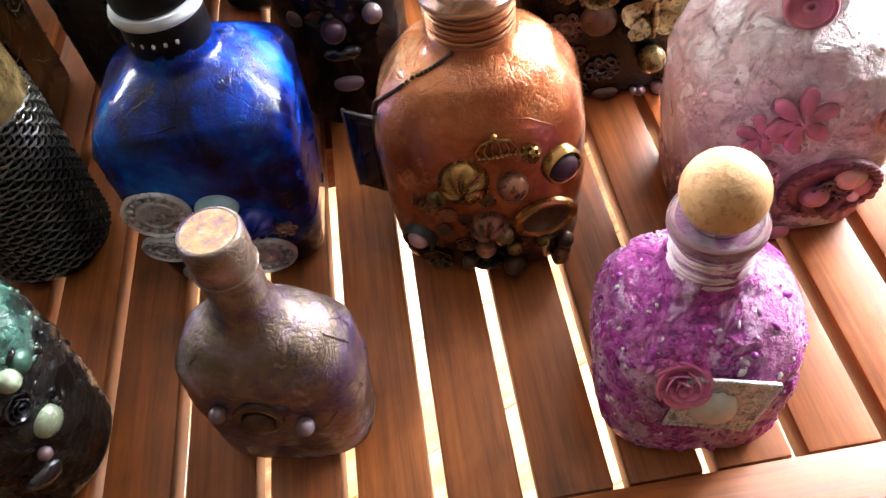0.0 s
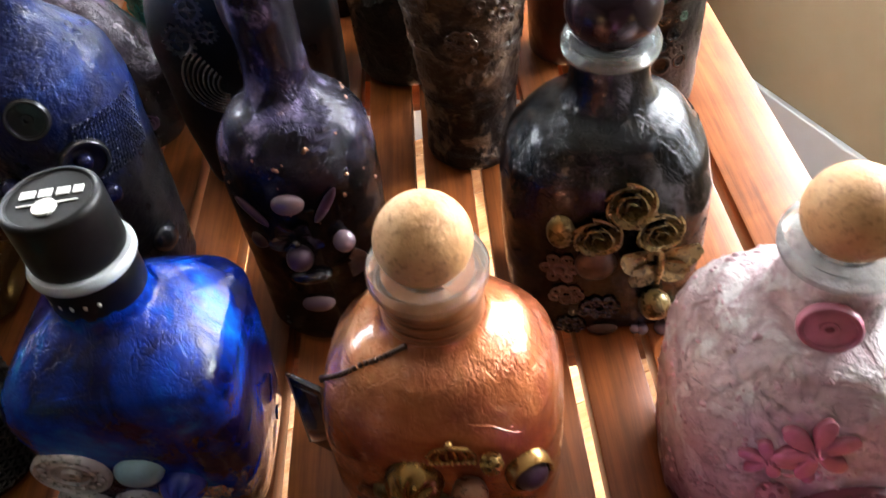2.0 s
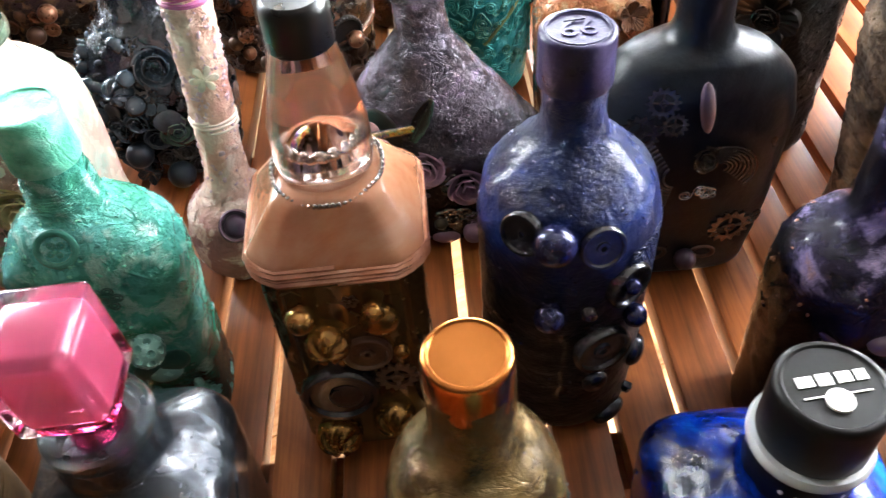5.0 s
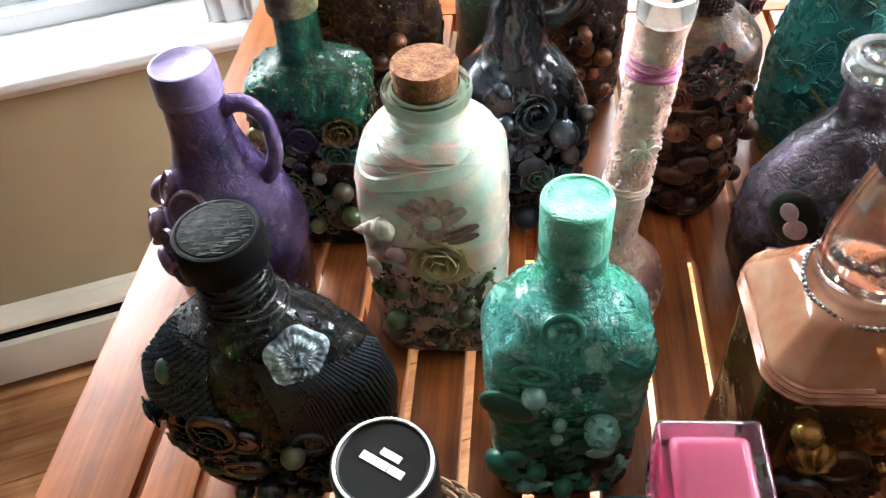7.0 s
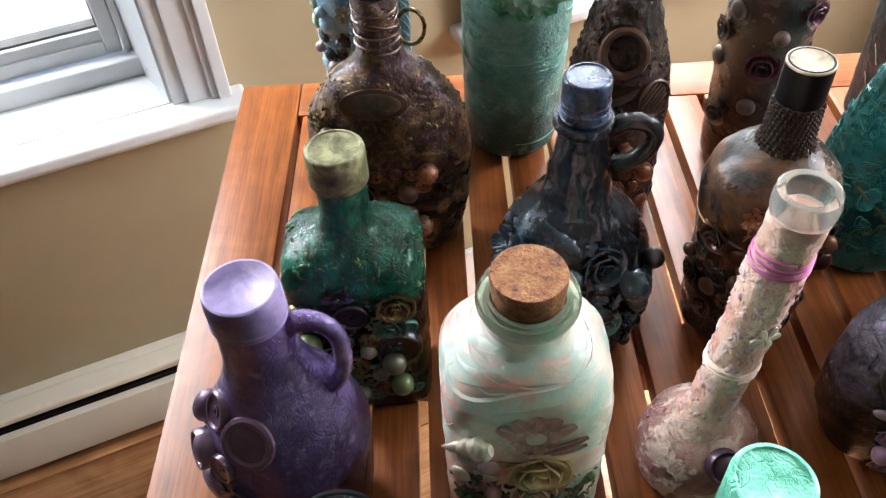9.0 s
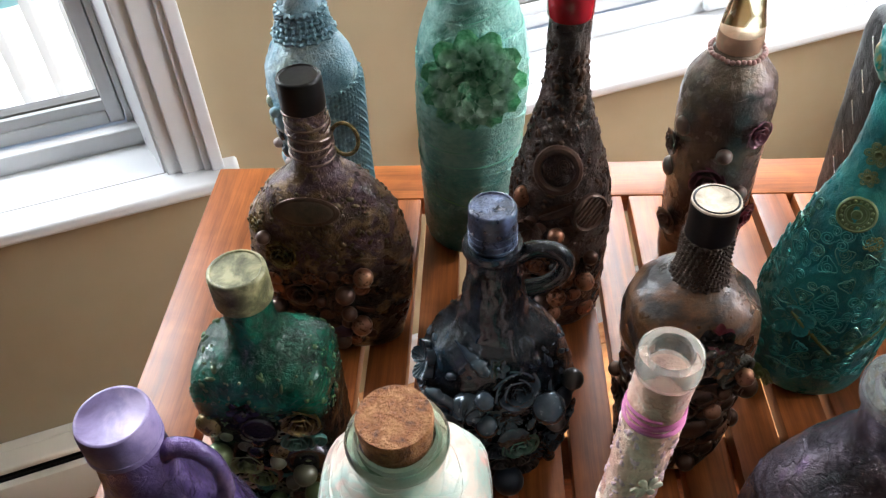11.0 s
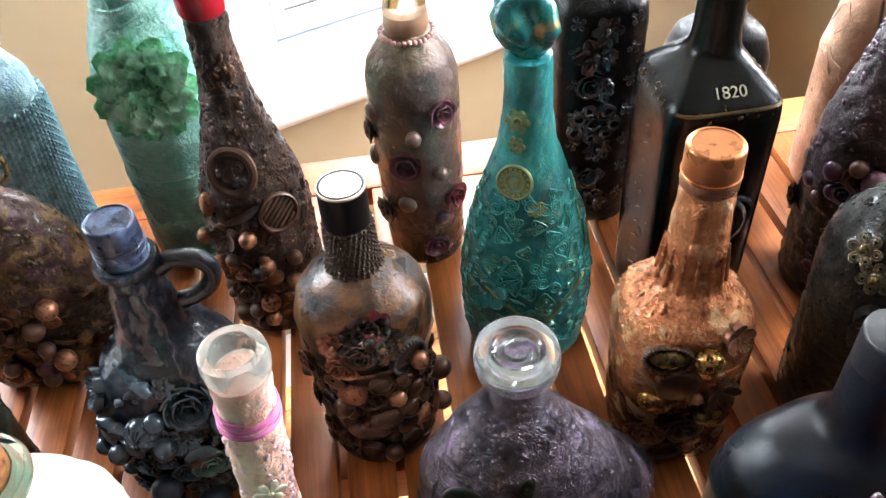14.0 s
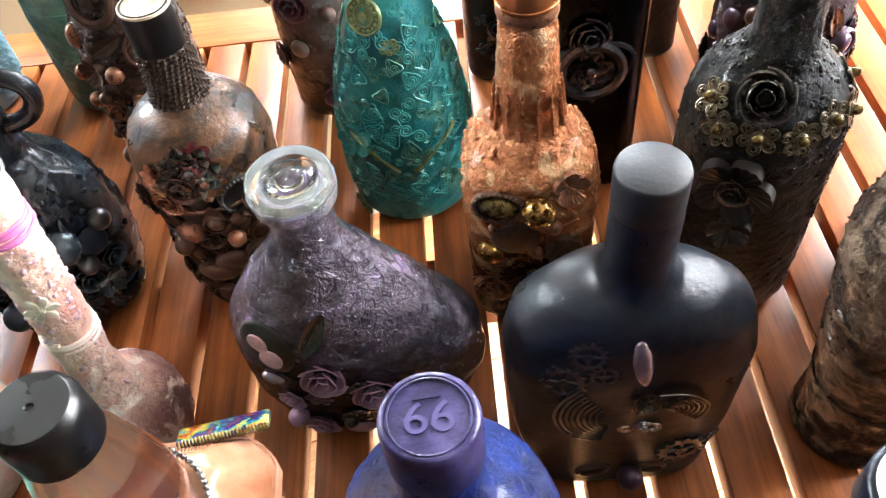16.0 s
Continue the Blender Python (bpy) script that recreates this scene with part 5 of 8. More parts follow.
CUBE = Bottle("cube_stopper_bottle", "square black bottle with pink glass cube stopper", -.318, .236, 3,
              [(0, .037, .037, 5), (.005, .041, .041, 5), (.120, .042, .042, 5), (.130, .039, .039, 4.5), (.140, .026, .026, 3), (.146, .021, .021, 2), (.165, .0195, .0195, 2)], P["shoulder"], 80, 70, 1, 0.0004, 60)
lip(CUBE, .0225, .160, .170, MAT["clear"], "glass_ring", .8)
CUBE_TOP = pose(-.001, 0, .205, 2, -2, -3)
cube = part("stopper", box_bm(-.0180, .0180, -.0180, .0180, -.022, .022, .003, 3), glass("rose_glass", "#ffe0ec", 0.02, 1.42), CUBE.root, "pink glass cube with an added core for transmitted light", m=CUBE_TOP)
# diffuse core added for the window light that comes through the pink glass
part("pink_core", box_bm(-.0135, .0135, -.0135, .0135, -.0190, .0165, .004, 3), P["pinkcore"], cube)
CUBE.turned("stopper_neck", [(.011, .162), (.012, .172), (.016, .186)], P["pinkglass"])
GOLD = Bottle("pale_gold_bottle", "pale gold bottle with copper cap and knit wrap", -.173, .216, 0,
              [(0, .031, .031), (.005, .036, .036), (.10, .0375, .0375), (.135, .036, .036), (.152, .029, .029), (.162, .0185, .0185), (.170, .0165, .0165), (.200, .0160, .0160)], P["gold"], 72, 80, 2, 0.0008, 80)
screw_cap(GOLD, .0160, .190, .215, P["goldmetal"], "shiny copper-gold cap")
DOILY = Bottle("amber_doily_bottle", "amber brown bottle with crochet doily collar", -.431, .235, 0,
               [(0, .038, .038), (.005, .044, .044), (.10, .046, .046), (.128, .043, .043), (.146, .030, .030), (.155, .018, .018), (.165, .0165, .0165), (.198, .016, .016)], P["amberneck"], 64, 80, 2, 0.0004, 60)
screw_cap(DOILY, .0190, .194, .2215, MAT["black"], "black cap with white print")
FRONT = Bottle("green_black_bottle", "green-black crusted bottle with shell beads", -.162, .072, 0,
               [(0, .038, .038), (.005, .044, .044), (.06, .046, .046), (.095, .044, .044), (.115, .034, .034), (.128, .020, .020), (.136, .0165, .0165), (.165, .016, .016)], P["greenblack"], 72, 80, 2, 0.0016, 90)
screw_cap(FRONT, .0180, .162, .190, P["o_green"], "")
BRICK = Bottle("red_leather_bottle", "red-brown leather-look bottle with braided bands", .220, .580, 0,
               [(0, .030, .030), (.005, .034, .034), (.12, .036, .036), (.20, .034, .034), (.225, .026, .026), (.24, .016, .016), (.29, .0145, .0145)], P["brick"], 64, 80, 2, 0.0004, 60)
screw_cap(BRICK, .0165, .285, .31, P["brick"], "")
VERD = Bottle("verdigris_bottle", "green-grey pearl bottle with black neck and charms", .262, .500, 0,
              [(0, .036, .036), (.005, .042, .042), (.14, .044, .044), (.168, .040, .040), (.188, .026, .026), (.198, .0175, .0175), (.225, .0170, .0170)], P["verdigris"], 72, 80, 2, 0.0008, 70)
screw_cap(VERD, .0185, .222, .250, MAT["black"], "")
BLOOM = Bottle("black_flower_bottle", "black bottle with gold flowers round its shoulder", .082, .583, 0,
               [(0, .038, .038), (.005, .044, .044), (.08, .0455, .0455), (.15, .0465, .0465), (.170, .0420, .0420), (.186, .030, .030), (.197, .0195, .0195), (.21, .0165, .0165), (.262, .0155, .0155)], P["flowerblack"], 80, 90, 2, 0.0013, 120)
screw_cap(BLOOM, .0205, .252, .285, P["lilac"], "worn lilac cap with dark rim")
PLUMB = Bottle("plum_brown_bottle", "plum and brown crusted bottle with metal roses", .138, .706, 0,
               [(0, .037, .037), (.005, .043, .043), (.12, .046, .046), (.16, .042, .042), (.20, .030, .030), (.24, .021, .021), (.29, .0165, .0165)], P["plumbrown"], 72, 90, 2, 0.0018, 110)
screw_cap(PLUMB, .018, .285, .31, P["o_brown"], "")
PEACH = Bottle("peach_gold_bottle", "peach gold bottle with a twig ornament", .205, .835, 0,
               [(0, .036, .036), (.005, .041, .041), (.14, .043, .043), (.18, .036, .036), (.22, .025, .025), (.27, .0185, .0185), (.31, .0165, .0165)], P["peach"], 64, 80, 2, 0.0006, 70)
screw_cap(PEACH, .018, .305, .33, P["peach"], "")
JAR = Bottle("dark_brown_bottle", "dark brown flat bottle with black cap", .068, .850, 0,
             [(0, .034, .026, 4), (.005, .040, .030, 4), (.15, .042, .032, 4), (.170, .036, .029, 3), (.182, .021, .020, 2), (.19, .0175, .0175, 2), (.205, .0175, .0175, 2)], P["blackglass"], 64, 70, 1, 0.0005, 60)
screw_cap(JAR, .0205, .200, .218, MAT["black"], "")
LIME = Bottle("lime_green_bottle", "lime green and black bottle at the table's edge", -.572, .208, 0,
              [(0, .026, .026), (.005, .030, .030), (.12, .031, .031), (.150, .028, .028), (.165, .018, .018), (.172, .0150, .0150), (.178, .0148, .0148)], paint("lime_glass_paint", [(0.35, "#0e1a0c"), (0.5, "#3c7a1c"), (0.65, "#8cc838")], 22, 0.2, 0.1, 0.5, 90, 0.001, coat=0.5), 48, 60, 2, 0.0006, 60)
screw_cap(LIME, .0200, .174, .194, paint("lime_cap_paint", [(0.4, "#1c2c12"), (0.5, "#5c9c2c"), (0.6, "#a8e04c")], 90, 0.2, 0.1, 0.3, 120, 0.0006, coat=0.5), "lime green and black cap")


# ---- ornaments ----
def succulent(b, degrees, z, size, mat):
    """A rosette of thick cupped leaves, each a part."""
    hub = part("succulent", ball_bm(0.16, 0.1, 12, 0.6), mat, b.root, "pale green succulent rosette", m=b.seat(radians(degrees), z) @ Matrix.Scale(size, 4))
    for layer, (cnt, ln, wd, lift) in enumerate(((11, 0.92, 0.31, 0.04), (10, 0.78, 0.29, 0.16), (9, 0.60, 0.23, 0.34), (7, 0.42, 0.17, 0.62), (5, 0.26, 0.11, 0.95))):
        bm = bmesh.new()
        petal_bm(bm, ln, wd, 0.08, lift, 0, 0.35)
        bmesh.ops.solidify(bm, geom=bm.faces[:], thickness=0.05)
        leaf = mesh_of("leaf", bm)
        for k in range(cnt):
            part("leaf", leaf, mat, hub, m=Matrix.Rotation(2 * math.pi * (k + 0.5 * (layer % 2) + 0.13 * layer) / cnt, 4, "Z") @ Matrix.Translation((0, 0, 0.05 * layer)))


def strip(b, points, radius, mat, name="cord", lift=0.0, steps=10, bm=None, seg=6):
    """A strand that follows the bottle's surface through (degrees, height) points."""
    ps = []
    pts = np.array(points, float)
    for t in np.linspace(0, len(pts) - 1, steps * (len(pts) - 1) + 1):
        d, z = (float(np.interp(t, range(len(pts)), pts[:, k])) for k in (0, 1))
        p = b.surf(radians(d), z)
        off = float(np.interp(z, b.s[:, 0], b.s[:, 4]))
        n = Vector((p.x - off, p.y, 0)).normalized()
        ps.append(p + n * lift)
    out = tube_bm(ps, radius, seg, False, bm)
    return out if bm is not None else part(name, out, mat, b.root)


def bands(b, z0, z1, count, mat, seed, name="gauze_band", thick=0.0011, tilt=0.006, flat=1.0, label=""):
    """One long strand of cord or thread wound round the bottle, a little slanted from turn to turn."""
    rnd = random.Random(seed)
    amp = [(rnd.uniform(0.2, 1) * tilt, rnd.uniform(0, 6.3)) for _ in range(count + 2)]
    pts, rad = [], []
    n = 44
    for k in range(count * n + 1):
        turn, q = k / n, 2 * math.pi * k / n
        i, f = int(turn), turn - int(turn)
        s = sum(w * amp[j][0] * math.sin(q + amp[j][1]) for j, w in ((i, 1 - f), (i + 1, f)))
        zz = min(max(z0 + (z1 - z0) * turn / max(1, count) + s, 0.001), b.top - 0.001)
        p = b.surf(q, zz)
        off = float(np.interp(zz, b.s[:, 0], b.s[:, 4]))
        pts.append(p + Vector((p.x - off, p.y, 0)).normalized() * thick * 0.4)
        rad.append(thick * (0.9 + 0.25 * math.sin(k * 0.37 + seed)))
    return part(name, tube_bm(pts, rad, 5), mat, b.root, label)


def ribbons(b, z0, z1, count, width, mat, seed, name="gauze_band", label="", tilt=0.010):
    """Overlapping flat strips of cloth wound round the bottle; each is a part."""
    rnd = random.Random(seed)
    for k in range(count):
        z = z0 + (z1 - z0) * (k + rnd.uniform(-0.25, 0.25)) / max(1, count - 1)
        a, ph, w, lift = rnd.uniform(0.4, 1) * tilt, rnd.uniform(0, 6.3), width * rnd.uniform(0.7, 1.25), rnd.uniform(0.0006, 0.0016)
        bm = bmesh.new()
        rows = []
        for s, o in ((-1, -0.0006), (-0.85, 1), (-0.3, 0.75), (0.3, 0.8), (0.85, 1.1), (1, -0.0006)):
            row = []
            for q in np.linspace(0, 2 * math.pi, 44, endpoint=False):
                zz = min(max(z + s * w / 2 + a * math.sin(float(q) + ph) + 0.0012 * math.sin(5 * float(q) + s * 3 + k), 0.001), b.top - 0.001)
                p = b.surf(float(q), zz)
                row.append(bm.verts.new(p + Vector((p.x, p.y, 0)).normalized() * lift * o))
            rows.append(row)
        for r0, r1 in zip(rows, rows[1:]):
            for j in range(44):
                bm.faces.new((r0[j], r0[(j + 1) % 44], r1[(j + 1) % 44], r1[j]))
        part(name, bm, mat, b.root, label)


def crust(b, count, z0, z1, mat, seed, smin=0.0007, smax=0.0022, u=(-180, 180), name="crust", label=""):
    """Grit and lumps of dried paste on the bottle."""
    rnd = random.Random(seed)
    verts, faces = [], []
    for _ in range(count):
        z, d, r = rnd.uniform(z0, z1), rnd.uniform(*u), rnd.uniform(smin, smax) * rnd.uniform(0.6, 1.2)
        m = b.seat(radians(d), z, rnd.uniform(0, 360), r * 0.15)
        k = len(verts)
        sx, sy = rnd.uniform(0.7, 1.9), rnd.uniform(0.6, 1.1)
        for j in range(6):
            a = j * math.pi / 3
            w = rnd.uniform(0.8, 1.15)
            verts.append(m @ Vector((r * sx * w * math.cos(a), r * sy * w * math.sin(a), -r * 0.1)))
        for j in range(6):
            a = j * math.pi / 3
            w = rnd.uniform(0.45, 0.75)
            verts.append(m @ Vector((r * sx * w * math.cos(a), r * sy * w * math.sin(a), r * rnd.uniform(0.45, 0.8))))
        for j in range(6):
            n = (j + 1) % 6
            faces.append((k + j, k + n, k + 6 + n, k + 6 + j))
        faces.append(tuple(k + 6 + j for j in range(6)))
    me = bpy.data.meshes.new(name)
    me.from_pydata([tuple(v) for v in verts], [], faces)
    me.polygons.foreach_set("use_smooth", [True] * len(me.polygons))
    return tagged(part(name, me, mat, b.root, label), "", "", "", "stuff")


def wrinkles(b, count, z0, z1, mat, seed, length=0.03, thick=0.0008, u=(-180, 180), name="brush_ridge"):
    """Ridges left by a dry brush or by creased tissue under the paint."""
    rnd = random.Random(seed)
    bm = bmesh.new()
    for _ in range(count):
        d, z, dz = rnd.uniform(*u), rnd.uniform(z0, z1), rnd.uniform(-1, 1) * length * 0.7
        dd = rnd.choice((-1, 1)) * rnd.uniform(4, 26)
        z2 = min(max(z + dz, z0), z1)
        strip(b, [(d, z), (d + dd * 0.5, (z + z2) / 2 + rnd.uniform(-0.004, 0.004)), (d + dd, z2)], thick * rnd.uniform(0.5, 1.2), None, "", -thick * 0.25, 5, bm, 5)
    return tagged(part(name, bm, mat, b.root), "", "", "", "stuff")


def weave(b, d0, d1, z0, z1, nu, nv, r, mat, name, label="", slant=0.0):
    """Coarse woven cloth on the bottle: strands that pass over and under one another."""
    bm = bmesh.new()
    ds, zs = np.linspace(d0, d1, nu), np.linspace(z0, z1, nv)

    def spot(i, j, s):
        z = float(zs[j])
        p = b.surf(radians(float(ds[i]) + slant * j / nv), z)
        off = float(np.interp(z, b.s[:, 0], b.s[:, 4]))
        return p + Vector((p.x - off, p.y, 0)).normalized() * r * (0.6 + 1.0 * s * (-1) ** (i + j))
    for i in range(nu):
        tube_bm([spot(i, j, 1) for j in range(nv)], r, 5, False, bm)
    for j in range(nv):
        tube_bm([spot(i, j, -1) for i in range(nu)], r, 5, False, bm)
    return tagged(part(name, bm, mat, b.root, label), "", "", "", "stuff")


def chain(b, points, r, mat, name="ball_chain", lift=0.001, count=40):
    """A chain of little balls along the surface."""
    bm = bmesh.new()
    pts = np.array(points, float)
    for t in np.linspace(0, len(pts) - 1, count):
        d, z = (float(np.interp(t, range(len(pts)), pts[:, k])) for k in (0, 1))
        p = b.surf(radians(d), z)
        p = p + Vector((p.x, p.y, 0)).normalized() * lift
        bmesh.ops.create_icosphere(bm, subdivisions=1, radius=r, matrix=Matrix.Translation(p))
    return tagged(part(name, bm, mat, b.root), "", "", "", "stuff")


def necklace(b, z, r, radius, mat, name="bead_string", count=0, sag=0.0, m=None):
    bm = bmesh.new()
    n = count or int(2 * math.pi * radius / (1.7 * r))
    for k in range(n):
        a = 2 * math.pi * k / n
        bmesh.ops.create_icosphere(bm, subdivisions=2, radius=r, matrix=Matrix.Translation((radius * math.cos(a), radius * math.sin(a), z - sag * math.cos(a + math.pi / 2) + 0.0006 * math.sin(7 * a))))
    return tagged(part(name, bm, mat, b.root, m=m), "", "", "", "stuff")


def loop_handle(b, points, radius, mat, label=""):
    ps = [Vector(p) for p in points]
    out = []
    for i in range(len(ps) - 1):
        p0, p1, p2, p3 = ps[max(0, i - 1)], ps[i], ps[i + 1], ps[min(len(ps) - 1, i + 2)]
        for s in range(6):
            t = s / 6
            out.append(0.5 * ((2 * p1) + (p2 - p0) * t + (2 * p0 - 5 * p1 + 4 * p2 - p3) * t * t + (3 * p1 - p0 - 3 * p2 + p3) * t ** 3))
    out.append(ps[-1])
    return part("handle", tube_bm(out, radius, 14), mat, b.root, label)


def bars(b, z, rows, mat, spin=0.0, name="print_bar"):
    """Unreadable print on a cap's top as plain bars (x, y, half length, half height)."""
    off = float(b.s[-1, 4])
    for x, y, w, h in rows:
        part(name, box_bm(x - w, x + w, y - h, y + h, 0, 0.0004), mat, b.root, m=pose(off, 0, z) @ pose(0, 0, 0, 0, 0, spin))


WHITEPRINT = plain("white_print", "#e6e4de", 0.5, 0, 0.03, 90, 0.0)

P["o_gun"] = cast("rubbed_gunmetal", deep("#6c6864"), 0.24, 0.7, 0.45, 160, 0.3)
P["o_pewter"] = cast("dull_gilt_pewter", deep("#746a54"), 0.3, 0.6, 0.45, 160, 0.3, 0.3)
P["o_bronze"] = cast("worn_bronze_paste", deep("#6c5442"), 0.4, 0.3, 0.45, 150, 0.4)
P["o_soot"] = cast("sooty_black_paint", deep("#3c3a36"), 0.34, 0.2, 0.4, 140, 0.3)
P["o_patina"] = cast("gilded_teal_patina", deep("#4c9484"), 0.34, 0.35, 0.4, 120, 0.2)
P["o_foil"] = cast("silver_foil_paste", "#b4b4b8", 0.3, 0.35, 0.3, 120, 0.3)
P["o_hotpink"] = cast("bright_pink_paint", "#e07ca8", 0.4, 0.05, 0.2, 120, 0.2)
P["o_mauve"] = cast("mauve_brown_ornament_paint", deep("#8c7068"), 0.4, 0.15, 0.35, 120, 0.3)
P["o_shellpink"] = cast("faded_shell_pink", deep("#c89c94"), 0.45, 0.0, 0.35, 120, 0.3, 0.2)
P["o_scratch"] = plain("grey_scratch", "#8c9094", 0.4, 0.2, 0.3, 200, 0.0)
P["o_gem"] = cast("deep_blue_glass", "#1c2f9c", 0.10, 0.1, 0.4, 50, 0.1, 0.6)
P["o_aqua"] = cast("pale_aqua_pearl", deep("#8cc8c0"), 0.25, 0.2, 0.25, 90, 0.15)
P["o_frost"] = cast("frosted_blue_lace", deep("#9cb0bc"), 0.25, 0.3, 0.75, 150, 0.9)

EBLUE.stick("coin", -33, 0.064, (0.0160, 0.0150, 0.0090), P["o_foil"])
EBLUE.stick("cabochon", 2, 0.063, (0.0102, 0.0080, 0.0100), P["o_blue"])
EBLUE.stick("swirl_bead", 21, 0.048, (0.0098, 0.0090, 0.0090), P["o_gem"])
EBLUE.stick("coin", -11, 0.031, (0.0112, 0.0112, 0.0085), P["o_foil"])
EBLUE.stick("coin", 17, 0.017, (0.0170, 0.0140, 0.0100), P["o_foil"])
EBLUE.stick("cabochon", -4, 0.008, (0.0090, 0.0062, 0.0079), P["o_grey"])
EBLUE.stick("coin", -39, 0.034, (0.0131, 0.0095, 0.0085), P["o_foil"])
EBLUE.stick("cabochon", -30, 0.010, (0.0097, 0.0062, 0.0069), P["o_grey"])
EBLUE.stick("rosette", 35, 0.037, 0.0062, P["o_silver"])
EBLUE.stick("rosette", 8, 0.036, 0.0056, P["o_silver"])
ORANGE.stick("crown", 11, 0.098, (0.0084, 0.0080, 0.0110), P["o_bright"], 4)
ORANGE.stick("pierced_bead", 29, 0.093, 0.0043, P["o_bright"])
ORANGE.stick("setting", 44, 0.080, 0.0090, P["o_bright"])
ORANGE.stick("cabochon", 44, 0.080, (0.0064, 0.0064, 0.0080), P["o_purple"], 0, -0.0030)
ORANGE.stick("swirl_bead", -10, 0.078, (0.0112, 0.0112, 0.0100), P["o_bright"])
ORANGE.stick("bead", 18, 0.077, 0.0068, P["o_copper"])
ORANGE.stick("swirl_bead", 3, 0.044, 0.0092, P["o_copper"], 40)
ORANGE.stick("ring", 35, 0.046, (0.0155, 0.0125, 0.0140), P["o_bright"])
ORANGE.stick("cabochon", 35, 0.046, (0.0140, 0.0110, 0.0065), P["o_brown"])
ORANGE.stick("conch", 48, 0.011, (0.0090, 0.0105, 0.0105), P["o_copper"], 60)
ORANGE.stick("setting", -41, 0.032, 0.0084, P["o_soot"])
ORANGE.stick("cabochon", -41, 0.032, (0.0054, 0.0054, 0.0060), P["o_blush"], 0, -0.0026)
ORANGE.stick("rose", -33, 0.0136, 0.0068, P["o_gold"])
ORANGE.stick("rose", -1, 0.0149, 0.0080, P["o_soot"])
ORANGE.stick("bead", 18, 0.024, 0.0036, P["o_gold"])
ORANGE.stick("cabochon", -26, 0.066, (0.0052, 0.0044, 0.0060), P["o_gold"])
STEAM.stick("gear", -41, 0.149, (0.0086, 0.0086, 0.0050), P["o_gun"])
STEAM.stick("gear", -51, 0.1287, (0.0104, 0.0104, 0.0050), P["o_gun"])
STEAM.stick("gear", -29, 0.134, (0.0072, 0.0072, 0.0050), P["o_gun"])
STEAM.stick("petal", -1, 0.146, (0.0042, 0.0150, 0.0120), P["o_pearl"], 8)
STEAM.stick("wing", -17, 0.096, (0.0150, 0.0165, 0.0110), P["o_gun"], 176)
STEAM.stick("wing", 20, 0.100, (0.0118, 0.0130, 0.0100), P["o_gun"], 16)
STEAM.stick("rose", 9, 0.108, (0.0062, 0.0084, 0.0070), P["o_pewter"])
STEAM.stick("leaf", 14, 0.108, (0.0080, 0.0060, 0.0070), P["o_silver"], 70)
STEAM.stick("curl", 3, 0.080, (0.0088, 0.0080, 0.0100), P["o_silver"], 20)
STEAM.stick("filigree", 17, 0.080, (0.0072, 0.0062, 0.0090), P["o_silver"], -20)
STEAM.stick("gear", 46, 0.047, (0.0125, 0.0120, 0.0125), P["o_gun"])
STEAM.stick("gear", 64, 0.047, 0.0056, P["o_gun"])
STEAM.stick("bead", 8, 0.023, 0.0066, P["o_purple"])
STEAM.stick("ring", -30, 0.025, (0.0087, 0.0052, 0.0070), P["o_brown"], 20)
STEAM.stick("ring", 30, 0.024, (0.0080, 0.0052, 0.0070), P["o_brown"], -10)
SLOPE.stick("cabochon", -50, 0.1025, (0.0135, 0.0178, 0.0040), P["o_soot"], 20)
SLOPE.stick("bust", -51, 0.1015, (0.0118, 0.0122, 0.0040), P["o_blush"], 28, -0.0024, "cameo", "pale pink cameo relief")
SLOPE.stick("leaf", -9, 0.115, (0.0140, 0.0100, 0.0114), P["o_gun"], 62)
SLOPE.stick("rose", -22, 0.080, 0.0108, P["o_plumrose"])
SLOPE.stick("rose", 13, 0.064, 0.0118, P["o_plumrose"])
SLOPE.stick("rose", -44, 0.020, 0.0105, P["o_plumrose"])
SLOPE.stick("rose", -51, 0.053, 0.0070, P["o_plumrose"])
SLOPE.stick("rosette", -34, 0.057, (0.0080, 0.0066, 0.0070), P["o_purple"])
SLOPE.stick("filigree", -4, 0.036, (0.0165, 0.0110, 0.0110), P["o_gun"])
SLOPE.stick("filigree", -3, 0.066, (0.0100, 0.0078, 0.0080), P["o_gun"], 40)
SLOPE.stick("filigree", 18, 0.020, (0.0130, 0.0090, 0.0100), P["o_gun"], 70)
SLOPE.stick("leaf", 32, 0.052, (0.0090, 0.0060, 0.0080), P["o_gun"], 10)
SLOPE.stick("cabochon", -58, 0.072, (0.0067, 0.0033, 0.0050), P["o_pearl"])
SLOPE.stick("bead", 22, 0.062, 0.0022, P["o_pearl"])
SLOPE.stick("rose", 31, 0.031, (0.0080, 0.0060, 0.0060), P["o_plumrose"])
SLOPE.stick("cabochon", -14, 0.010, (0.0090, 0.0052, 0.0060), P["o_plumrose"])
COPPER.stick("medallion", -28, 0.124, (0.0140, 0.0092, 0.0122), P["o_brown"])
COPPER.stick("cabochon", -28, 0.124, (0.0105, 0.0062, 0.0080), P["o_gold"])
COPPER.stick("pierced_bead", 4, 0.1236, 0.0082, P["o_bright"])
COPPER.stick("bead", 17, 0.108, 0.0041, P["o_copper"])
COPPER.stick("pansy", 31, 0.134, 0.0095, P["o_copper"], 12)
COPPER.stick("bead", -32, 0.107, 0.0024, P["o_copper"])
COPPER.stick("cabochon", -35, 0.081, (0.0080, 0.0070, 0.0100), P["o_bright"])
COPPER.stick("bead", 4, 0.0836, 0.0034, P["o_copper"])
